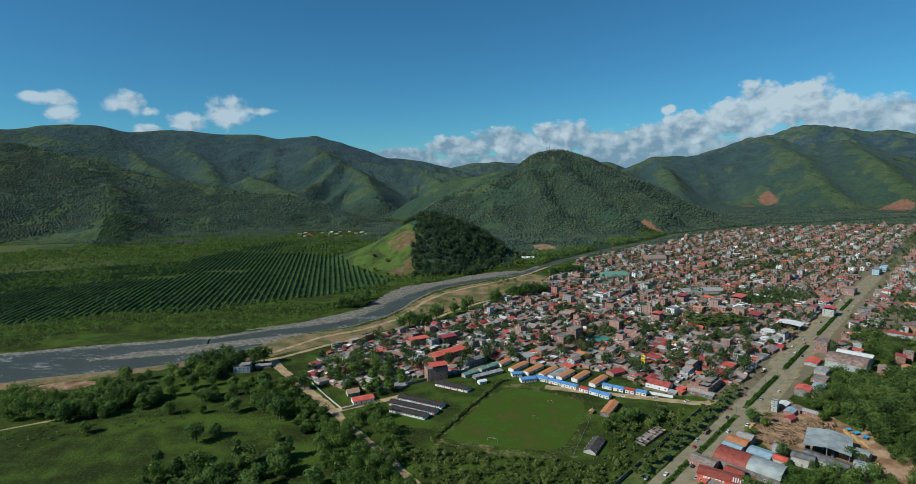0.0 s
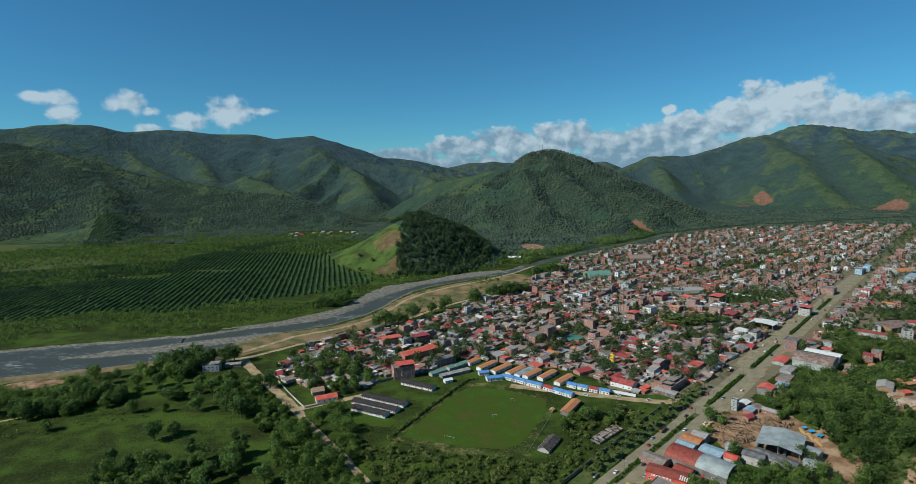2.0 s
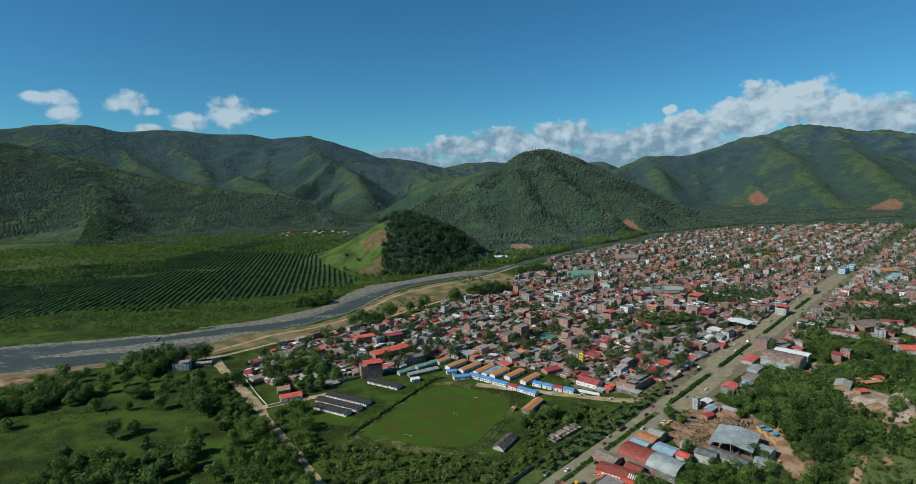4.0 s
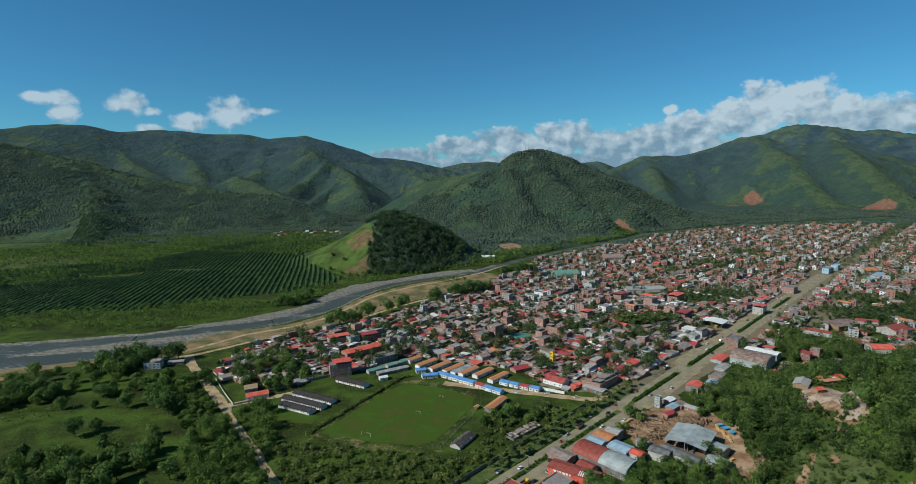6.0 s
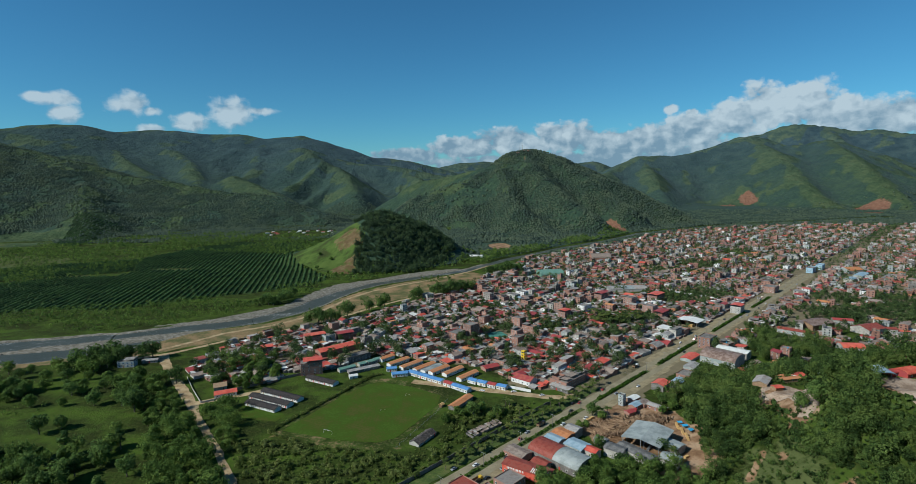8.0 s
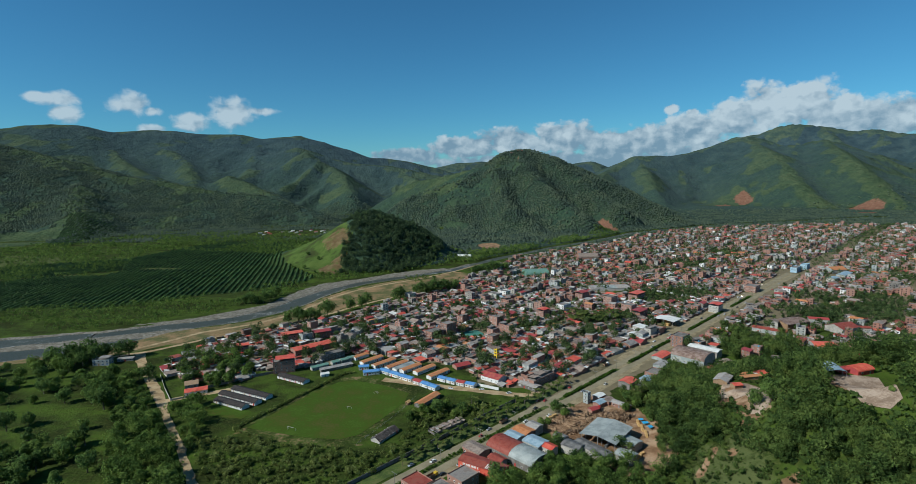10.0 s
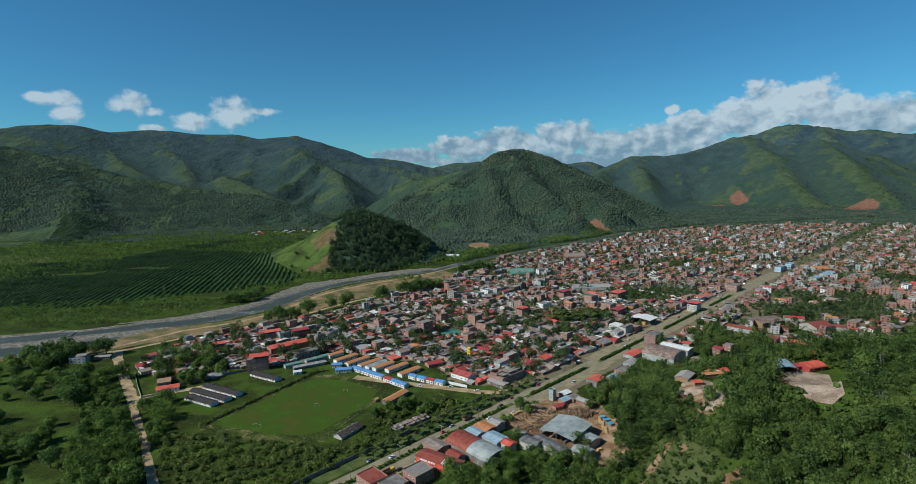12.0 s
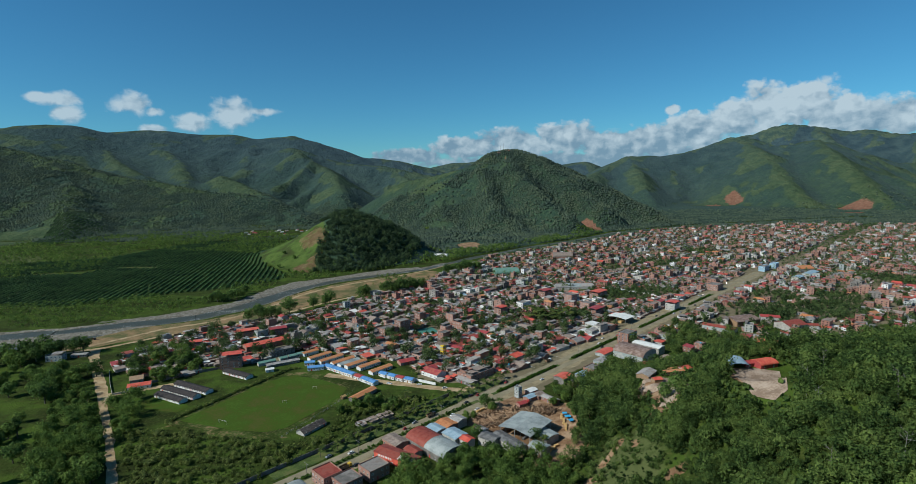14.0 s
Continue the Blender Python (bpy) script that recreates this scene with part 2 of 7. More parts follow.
surface("tin_brown", even((0.13, 0.082, 0.062), (0.20, 0.135, 0.105), (0.27, 0.20, 0.165)), 3.0, 0.5, 0.7)
surface("court_green", even((0.05, 0.17, 0.13), (0.08, 0.22, 0.17)), 5.0, 0.8, 0.8)
surface("old_roof", even((0.040, 0.033, 0.028), (0.075, 0.062, 0.052), (0.12, 0.098, 0.082)), 2.0, 0.4, 0.8)
surface("road_dust", even((0.190, 0.155, 0.090), (0.255, 0.208, 0.122), (0.31, 0.252, 0.150)), 8.0, 0.8, 0.95, spec=0.1)
surface("asphalt", even((0.205, 0.176, 0.110), (0.238, 0.205, 0.130), (0.268, 0.232, 0.148)), 9.0, 0.7, 0.95, spec=0.1)
surface("dirt", even((0.25, 0.175, 0.092), (0.35, 0.255, 0.14), (0.42, 0.32, 0.185)), 8.0, 0.8, 0.95, spec=0.1)
surface("bare_earth", even((0.20, 0.14, 0.095), (0.30, 0.222, 0.158), (0.38, 0.295, 0.22)), 9.0, 1.2, 0.95)
surface("timber", even((0.13, 0.075, 0.04), (0.24, 0.15, 0.085), (0.36, 0.25, 0.15)), 1.5, 0.3, 0.9, rnd=0.7)
surface("sawn_timber", even((0.42, 0.25, 0.09), (0.55, 0.36, 0.15)), 1.5, 0.3, 0.85, rnd=0.4)
surface("river_stone", even((0.13, 0.12, 0.105), (0.22, 0.205, 0.18), (0.33, 0.31, 0.28)), 2.0, 0.4, 0.9, rnd=0.6)
surface("garden_wall", even((0.12, 0.11, 0.10), (0.22, 0.20, 0.18)), 3.0, 0.6, 0.9)
surface("yellow_paint", even((0.62, 0.42, 0.02), (0.75, 0.52, 0.04)), 2.0, 0.5, 0.6)
surface("blue_paint", even((0.26, 0.40, 0.50), (0.36, 0.50, 0.58)), 3.0, 0.6, 0.7)
surface("metal_post", even((0.20, 0.20, 0.20), (0.32, 0.32, 0.31)), 2.0, 0.3, 0.5, 0.4)
surface("rubber", even((0.012, 0.012, 0.012), (0.02, 0.02, 0.02)), 1.0, 0.2, 0.9)
surface("tarp_blue", even((0.04, 0.28, 0.50), (0.08, 0.36, 0.58)), 2.0, 0.4, 0.6)
glass = Nodes("glass")
glass.done((0.02, 0.024, 0.028), 0.15, spec=0.6)
for nm, c in (("paint_white", (0.7, 0.7, 0.68)), ("paint_dark", (0.025, 0.027, 0.03)), ("paint_red", (0.4, 0.03, 0.025)),
              ("paint_silver", (0.35, 0.36, 0.37)), ("paint_yellow", (0.65, 0.42, 0.03))):
    nd = Nodes(nm)
    nd.done(nd.mix(nd.noise(0.6, 3), c, tuple(v * 0.85 for v in c)), 0.3, spec=0.5)
# mown pitch
pm = Nodes("mown_grass")
pf = pm.math("ADD", pm.math("MULTIPLY", pm.noise(22, 3), 0.6), pm.math("MULTIPLY", pm.noise(1.6, 3), 0.4))
pm.done(pm.ramp(pm.step(pf, 0.36, 0.64), even((0.072, 0.076, 0.018), (0.054, 0.076, 0.011), (0.046, 0.082, 0.010), (0.060, 0.100, 0.014))), 0.95, bump=pm.noise(0.5, 2), height=0.05, spec=0.05)
surface("verge_grass", even((0.042, 0.060, 0.014), (0.062, 0.095, 0.016), (0.105, 0.110, 0.032)), 7.0, 0.9, 0.95)
# river water: grey-green, rippled, broken by shallow rapids
wm = Nodes("river_water")
rip = wm.noise(2.2, 4, 0.6, stretch=(0.45, 1.0, 1.0))
foam = wm.step(wm.math("ADD", wm.math("MULTIPLY", wm.noise(30, 2), 0.5), wm.math("MULTIPLY", wm.noise(1.7, 4, 0.75, stretch=(0.35, 1.0, 1.0)), 0.8)), 0.74, 0.82)
shoal = wm.step(wm.add("ShaderNodeSeparateXYZ", wm.pos).outputs[0], -330.0, -480.0)
foam = wm.math("MAXIMUM", foam, wm.math("MULTIPLY", shoal, wm.step(wm.noise(9, 5, 0.7, stretch=(0.35, 1.0, 1.0)), 0.56, 0.68)))
wm.done(wm.mix(foam, wm.mix(wm.noise(60, 2), (0.042, 0.050, 0.042), (0.072, 0.078, 0.062)), (0.34, 0.34, 0.32)), 0.45, bump=rip, height=0.35, spec=0.09)

# ---- ground: one sheet with the valley floor, the river bed and the ranges ----
_tab = np.random.RandomState(7).rand(256, 256)


def vnoise(x, y, size, seed=0):
    """Smooth value noise from 0 to 1 with lumps of that size in metres."""
    x, y = np.asarray(x, float) / size + seed * 17.3, np.asarray(y, float) / size + seed * 5.7
    i, j = np.floor(x).astype(int), np.floor(y).astype(int)
    fx, fy = x - i, y - j
    fx, fy = fx * fx * (3 - 2 * fx), fy * fy * (3 - 2 * fy)
    a, b = _tab[i & 255, j & 255], _tab[(i + 1) & 255, j & 255]
    c, d = _tab[i & 255, (j + 1) & 255], _tab[(i + 1) & 255, (j + 1) & 255]
    return (a * (1 - fx) + b * fx) * (1 - fy) + (c * (1 - fx) + d * fx) * fy


def fbm(x, y, size, octaves=4, seed=0):
    s, amp, tot = 0, 1.0, 0
    for k in range(octaves):
        s, tot = s + amp * vnoise(x, y, size / 2 ** k, seed + k), tot + amp
        amp *= 0.5
    return s / tot


def sstep(lo, hi, v):
    t = np.clip((v - lo) / (hi - lo), 0, 1)
    return t * t * (3 - 2 * t)


def along(x, y, pts):
    """Distance from a polyline and the interpolated third (fourth ...) values at the nearest place."""
    best = np.full(np.shape(x), 1e9)
    vals = [np.zeros(np.shape(x)) for _ in pts[0][2:]]
    for p, q in zip(pts, pts[1:]):
        dx, dy = q[0] - p[0], q[1] - p[1]
        t = np.clip(((x - p[0]) * dx + (y - p[1]) * dy) / (dx * dx + dy * dy), 0, 1)
        d = np.hypot(x - p[0] - t * dx, y - p[1] - t * dy)
        m = d < best
        best = np.where(m, d, best)
        vals = [np.where(m, a + t * (b - a), v) for a, b, v in zip(p[2:], q[2:], vals)]
    return (best, *vals)


def inside(x, y, poly):
    hit = np.zeros(np.shape(x), bool)
    for (x0, y0), (x1, y1) in zip(poly, poly[1:] + poly[:1]):
        if y0 != y1:
            hit ^= ((y0 > y) != (y1 > y)) & (x < (x1 - x0) * (y - y0) / (y1 - y0) + x0)
    return hit


# what the plain carries
ORCHARD = [(-775, 868), (-653, 963), (-549, 964), (-551, 1021), (-640, 1175), (-600, 1380), (-560, 1480), (-330, 1440), (-295, 1180), (-232, 1050), (-135, 925), (-148, 870), (-232, 805),
           (-270, 790), (-392, 705), (-500, 725), (-548, 670), (-680, 640), (-800, 780)]
TOWN_W = [(-150, 545), (-160, 470), (-110, 436), (-66, 436), (-60, 462), (5, 475), (20, 512), (125, 470), (150, 424), (196, 418), (290, 508), (507, 726),
          (647, 863), (1007, 1228), (1461, 1700), (1300, 1745), (788, 1632), (527, 1372), (376, 1226), (241, 1108), (165, 935), (80, 793), (-22, 662), (-72, 616), (-108, 590)]
TOWN_E = [(318, 506), (360, 490), (430, 560), (500, 500), (640, 500), (900, 560), (1300, 900), (2000, 1500), (1461, 1700), (1000, 1205), (640, 838), (500, 698)]

# crests: x, y, height
HILL = [(-60, 2090, 105), (32, 2080, 140), (102, 2080, 161), (148, 2076, 181), (219, 2110, 224), (291, 2130, 263), (350, 2140, 281), (409, 2140, 273), (479,
        2140, 249), (592, 2120, 195), (698, 2080, 136), (787, 2000, 70), (879, 1950, 13)]
RANGE_A = [(-2700, 2600, 420), (-2107, 2500, 359), (-1971, 2500, 327), (-1769, 2450, 289), (-1496, 2400, 217), (-1111, 2320, 152), (-775, 2250, 105), (-476,
        2150, 33)]
BACK = [(-3500, 2700, 480), (-2715, 3204, 500), (-2644, 3293, 524), (-2509, 3382, 549), (-2368, 3471, 537), (-2238, 3560, 504), (-2093, 3649, 513), (-1897,
        3738, 530), (-1672, 3783, 497), (-1481, 3827, 498), (-1314, 3827, 465), (-1073, 3872, 482), (-904, 3872, 433), (-744, 3916, 399), (-581, 3961, 326),
        (-325, 4005, 297), (-104, 4005, 246), (71, 4005, 186)]
MID = [(-1428, 3300, 203), (-1259, 3450, 314), (-965, 3500, 376), (-736, 3500, 308), (-497, 3450, 246), (-264, 3400, 223), (-35, 3300, 182), (212, 3100, 143)]
GAP = [(-162, 4232, 236), (72, 4277, 280), (262, 4323, 297), (452, 4323, 275), (965, 4277, 257), (1153, 4277, 282), (1328, 4232, 213), (1498, 4186, 210)]
EAST = [(805, 3003, 104), (1038, 3367, 190), (1171, 3504, 254), (1281, 3549, 295), (1475, 3549, 293), (1668, 3549, 305), (1858, 3549, 367), (2009, 3549, 410),
        (2061, 3504, 395), (2133, 3367, 334), (2213, 3322, 336), (2323, 3276, 367), (2398, 3231, 339), (2508, 3140, 274), (2666, 3049, 208), (3100, 2730, 225)]
FAR_EAST = [(2104, 4644, 353), (2304, 4644, 411), (2449, 4590, 465), (2641, 4536, 486), (2753, 4482, 538), (2862, 4428, 556), (3029, 4320, 520), (3185, 4212, 476), (3280, 4104, 488), (3403, 3942, 429), (3989, 3456, 446)]
RIVER = [(-2200, 250, 45), (-1000, 400, 45), (-700, 450, 45), (-472, 505, 45), (-411, 524, 44), (-345, 542, 43), (-285, 562, 38), (-232, 610, 20), (-190, 632, 14), (-160, 648, 13),
         (-128, 690, 13), (-110, 735, 15), (-94, 782, 14), (-72, 830, 11), (-44, 868, 10), (0, 904, 9), (52, 938, 8), (110, 985, 8), (200, 1115, 10), (340, 1270, 10), (480, 1400, 9),
         (640, 1580, 8), (950, 1760, 8), (1700, 2000, 8)]
BAR_LINE = [(-396, 527, 5), (-353, 542, 11), (-316, 553, 15), (-279, 569, 15), (-243, 585, 12), (-205, 606, 6)]
SHINGLE = [(-283, 622), (-224, 652), (-183, 690), (-152, 720), (-140, 775), (-131, 815), (-112, 862), (-84, 886), (-52, 905), (-16, 943), (43, 985), (98, 1004), (100, 976), (48, 942),
           (-10, 908), (-47, 880), (-80, 840), (-104, 795), (-122, 745), (-134, 705), (-165, 655), (-217, 634)]  # stony flats along the far shore


# spurs that stand out in front of the crests
SPUR_LINES = [[(195, 2200, 216), (38, 2350, 174), (-105, 2450, 144), (-225, 2500, 76), (-330, 2450, 11)],
              [(-845, 3300, 345), (-682, 3200, 250), (-559, 3000, 195), (-418, 2600, 63)], [(-591, 3500, 266), (-359, 3500, 250), (-231, 3300, 191), (-90, 3000, 120)],
              [(-1168, 2900, 205), (-941, 2700, 142), (-764, 2500, 88), (-577, 2200, 44), (-438, 2000, 26)], [(-909, 2300, 86), (-724, 2200, 56), (-563, 2050, 31)],
              [(1281, 3549, 285), (1240, 3250, 190), (1180, 2950, 110), (1120, 2650, 30)], [(2009, 3549, 400), (1923, 3100, 285), (1860, 2800, 150), (1800, 2500, 40)],
              [(2323, 3276, 360), (2200, 2900, 262), (2120, 2600, 140), (2050, 2350, 40)]]
CRESTS = [(HILL, 2.3, 150), (RANGE_A, 4.6, 240), (BACK, 3.3, 210), (MID, 2.8, 190), (GAP, 3.0, 400), (EAST, 2.9, 190), (FAR_EAST, 2.4, 250)]
GRID = 20.0
RX, RY = np.arange(-4960, 4961, GRID), np.arange(900, 4961, GRID)
RELIEF = np.zeros((len(RY), len(RX)))


def raise_ridge(p, q, fall, soft):
    """Lifts the relief under one straight piece of a ridge, with slopes on both sides."""
    top = max(p[2], q[2])
    wide = top / fall + 60
    i0, i1 = np.searchsorted(RX, (min(p[0], q[0]) - wide, max(p[0], q[0]) + wide))
    j0, j1 = np.searchsorted(RY, (min(p[1], q[1]) - wide, max(p[1], q[1]) + wide))
    if i0 >= i1 or j0 >= j1:
        return
    x, y = RX[None, i0:i1], RY[j0:j1, None]
    dx, dy = q[0] - p[0], q[1] - p[1]
    t = np.clip(((x - p[0]) * dx + (y - p[1]) * dy) / (dx * dx + dy * dy + 1e-6), 0, 1)
    d = np.hypot(x - p[0] - t * dx, y - p[1] - t * dy)
    z = p[2] + t * (q[2] - p[2]) - fall * (np.sqrt(d * d + soft * soft) - soft)
    RELIEF[j0:j1, i0:i1] = np.maximum(RELIEF[j0:j1, i0:i1], z)


def spur(x, y, z, heading, reach, seed, depth):
    """A winding spur that runs downhill and throws off side spurs."""
    r = random.Random(seed)
    steps, at, top = 6, (x, y, z), z
    length = z * reach * r.uniform(0.85, 1.2)
    for k in range(1, steps + 1):
        heading += r.gauss(0, 12)
        low = min(top * (1 - k / steps) ** 1.15 * r.uniform(0.92, 1.1), at[2] - 2)
        to = (at[0] + math.sin(radians(heading)) * length / steps, at[1] + math.cos(radians(heading)) * length / steps, low)
        raise_ridge(at, to, 2.3 / reach if depth else 1.5 / reach, 10 if depth else 6)
        at = to
        if depth and k < steps and low > 14:
            for side in (-1, 1):
                if r.random() < 0.8:
                    spur(*at[:2], low * 0.96, heading + side * r.uniform(38, 72), reach * 0.62, seed * 7 + 2 * k + side, depth - 1)


def raise_range(pts, reach, gap, seed):
    r, left = random.Random(seed), gap * 0.4
    for p, q in zip(pts, pts[1:]):
        raise_ridge((*p[:2], p[2] + 7), (*q[:2], q[2] + 7), 1.6 / reach, 10)
        L, at = math.hypot(q[0] - p[0], q[1] - p[1]), left
        while at < L:
            t = at / L
            spur(p[0] + t * (q[0] - p[0]), p[1] + t * (q[1] - p[1]), (p[2] + t * (q[2] - p[2])) * 0.985, 180 + r.gauss(0, 26), reach, seed * 31 + int(at) + int(p[0]), 1)
            at += gap * r.uniform(0.7, 1.35)
        left = at - L


for k, (pts, reach, gap) in enumerate(CRESTS):
    raise_range(pts, reach, gap, 5 + k)
for k, pts in enumerate(SPUR_LINES):
    raise_range(pts, 2.6, 260, 40 + k)
for x, y, z, way_, reach in ((148, 2076, 175, 235, 2.4), (291, 2130, 255, 205, 2.4), (350, 2140, 278, 172, 2.3), (409, 2140, 268, 150, 2.3), (592, 2120, 190, 150, 2.5), (698, 2080, 130, 160, 2.7)):
    spur(x, y, z, way_, reach, int(x), 1)
gx_, gy_ = np.meshgrid(RX, RY)
RELIEF += (fbm(gx_, gy_, 150, 4, 3) - 0.5) * 34 * sstep(10, 90, RELIEF)
RELIEF[1:-1, 1:-1] = 0.5 * RELIEF[1:-1, 1:-1] + 0.125 * (RELIEF[:-2, 1:-1] + RELIEF[2:, 1:-1] + RELIEF[1:-1, :-2] + RELIEF[1:-1, 2:])
# the plain, the river and the town stay level
RELIEF *= sstep(1180, np.where(gx_ < -300, 1900, 1480), gy_) * sstep(0, 130, np.where(inside(gx_, gy_, TOWN_W), 0, along(gx_, gy_, TOWN_W)[0]))
RELIEF *= sstep(20, 120, along(gx_, gy_, RIVER)[0])


# how far the ground stands above (spurs) or below (gullies) its wider surroundings
wide_ = RELIEF
for _ in range(3):
    pad = np.pad(wide_, 3, mode="edge")
    wide_ = sum(pad[3:-3, k:k + len(RX)] for k in range(7)) / 7
    pad = np.pad(wide_, 3, mode="edge")
    wide_ = sum(pad[k:k + len(RY), 3:-3] for k in range(7)) / 7
RIDGE = RELIEF - wide_


def relief(x, y, field=RELIEF):
    """The ranges' height, or another field, between the cells of their grid."""
    u, v = np.clip((x - RX[0]) / GRID, 0, len(RX) - 1.001), np.clip((y - RY[0]) / GRID, 0, len(RY) - 1.001)
    i, j = u.astype(int), v.astype(int)
    a, b = u - i, v - j
    return (field[j, i] * (1 - a) + field[j, i + 1] * a) * (1 - b) + (field[j + 1, i] * (1 - a) + field[j + 1, i + 1] * a) * b


def open_slopes(x, y):
    """Where the slopes are more (above 0) or less closely wooded."""
    return 0.18 * sstep(2900, 3300, y) * (x < -200) + 0.02 * (x > 900) * sstep(2000, 2400, y) - 0.10 * (x > -1250) * (x < 0) * sstep(2300, 2500, y) * (1 - sstep(3000, 3300, y))


def height(x, y):
    """The ground's height, for numbers or arrays."""
    x, y = np.asarray(x, float), np.asarray(y, float)
    z = 1.6 * (fbm(x, y, 160, 3, 2) - 0.5) * sstep(60, 200, along(x, y, [(97, 297), (626, 826)])[0])
    z = np.maximum(z, relief(x, y))
    # the knoll by the river
    kx, ky = x + 78, y - 1150
    d = np.hypot(kx / np.where(kx < 0, 148, 138), ky / np.where(ky < 0, 128, 190)) * (1 + 0.5 * (fbm(x, y, 110, 3, 5) - 0.5))
    z = np.maximum(z, 104 * np.exp(-d * d) - 9)
    # the wooded hill beside the avenue's south end
    rise = sstep(232, 392, x - 0.10 * (y - 250) + 26 * (fbm(x, y, 60, 3, 9) - 0.5))
    fall = 1 - sstep(265, 470, y + 0.35 * np.maximum(330 - x, 0) - 0.1 * np.maximum(x - 400, 0))
    z = np.maximum(z, (rise * fall * (74 + 12 * (fbm(x, y, 90, 2, 8) - 0.5)) - 0.5) * (1 - 0.45 * sstep(480, 800, x)))
    # yard levelled into its north slope
    d = np.hypot((x - 366) / 30, (y - 296) / 26)
    z = z + (56 - z) * (1 - sstep(0.75, 1.25, d))
    d = np.hypot((x - 331) / 21, (y - 354) / 17)
    z = z + (27 - z) * (1 - sstep(0.7, 1.3, d))
    # river bed, gravel bars
    d, half = along(x, y, RIVER)
    bed = -3.2 * (1 - sstep(half - 9, half + 7, d + 7 * (fbm(x, y, 40, 2, 4) - 0.5)))
    b, bw = along(x, y, BAR_LINE)
    bed = bed + 2.9 * (1 - sstep(bw * 0.6, bw * 1.4, b + 6 * (fbm(x, y, 24, 3, 6) - 0.5)))
    return z + np.minimum(bed, 0)


def ground_at(x, y):
    return float(height(np.array([x]), np.array([y]))[0])


def axis(lo, hi, step, far_lo, far_hi, grow=1.07, most=45.0):
    out, s, v = list(np.arange(lo, hi + 0.1, step)), step, hi
    while v < far_hi:
        s = min(s * grow, most)
        v += s
        out.append(v)
    s, v = step, lo
    while v > far_lo:
        s = min(s * grow, most)
        v -= s
        out.insert(0, v)
    return np.array(out)


def mesh_from(name, verts, faces, mats, slots=None, smooth=False):
    """A mesh from arrays; faces all of one size, or a list of lists."""
    me = bpy.data.meshes.new(name)
    if isinstance(faces, np.ndarray):
        k = faces.shape[1]
        me.vertices.add(len(verts))
        me.vertices.foreach_set("co", np.asarray(verts, np.float32).ravel())
        me.loops.add(faces.size)
        me.loops.foreach_set("vertex_index", faces.astype(np.int32).ravel())
        me.polygons.add(len(faces))
        me.polygons.foreach_set("loop_start", np.arange(0, faces.size, k, dtype=np.int32))
        me.update(calc_edges=True)
    else:
        me.from_pydata([tuple(v) for v in verts], [], [tuple(q) for q in faces])
    for m in mats:
        me.materials.append(MATS[m])
    if slots is not None:
        me.polygons.foreach_set("material_index", np.asarray(slots, np.int32))
    if smooth:
        me.polygons.foreach_set("use_smooth", np.ones(len(me.polygons), bool))
    me.validate()
    return me



gx, gy = axis(-640, 760, 6.0, -4950, 4950, 1.05, 38.0), axis(170, 1010, 6.0, -2500, 4950, 1.022, 38.0)
X, Y = np.meshgrid(gx, gy)
Z = height(X, Y)
idx = np.arange(X.size).reshape(X.shape)
quads = np.stack([idx[:-1, :-1], idx[:-1, 1:], idx[1:, 1:], idx[1:, :-1]], -1).reshape(-1, 4)
# what grows or lies where: woods, bright pasture, bare soil, gravel / dry grass, town earth, pale crops; last, haze
# painted on the far ranges
wob = 30 * (fbm(X, Y, 90, 3, 91) - 0.5)
hilly = sstep(4, 25, Z)
patch = fbm(X, Y, 340, 4, 101)
fold = relief(X, Y, RIDGE)
wood = hilly * sstep(0.38, 0.62, 0.64 + open_slopes(X, Y) - 0.026 * fold + 1.0 * (patch - 0.5) + 1.0 * (fbm(X, Y, 70, 2, 103) - 0.5))
on_hill = along(X, Y, HILL)[0] < 900
wood = np.where(on_hill & (Z > 4), np.maximum(wood, 0.85 - 0.55 * sstep(60, 130, Z) * (1 - sstep(250, 420, X))), wood)
pasture = np.zeros_like(X)
pasture = np.where(inside(X, Y, [(-236, 1055), (-155, 965), (-100, 935), (-95, 1060), (-130, 1140), (-200, 1200), (-270, 1130)]) & (Z > 2), 1.0, pasture)
wood = np.where((X + wob * 0.4 > -100) & (np.hypot(X + 62, Y - 1130) < 260) & (Z > 2), 1.0, wood)
soil = np.zeros_like(X)


def bare(cx, cy, rx, ry, turn=0.0):
    c, s = math.cos(radians(turn)), math.sin(radians(turn))
    ax, ay = (X - cx) * c + (Y - cy) * s, -(X - cx) * s + (Y - cy) * c
    return 1 - sstep(0.7, 1.15, np.hypot(ax / rx, ay / ry) + 0.5 * (fbm(X, Y, 0.8 * min(rx, ry), 2, 111) - 0.5))


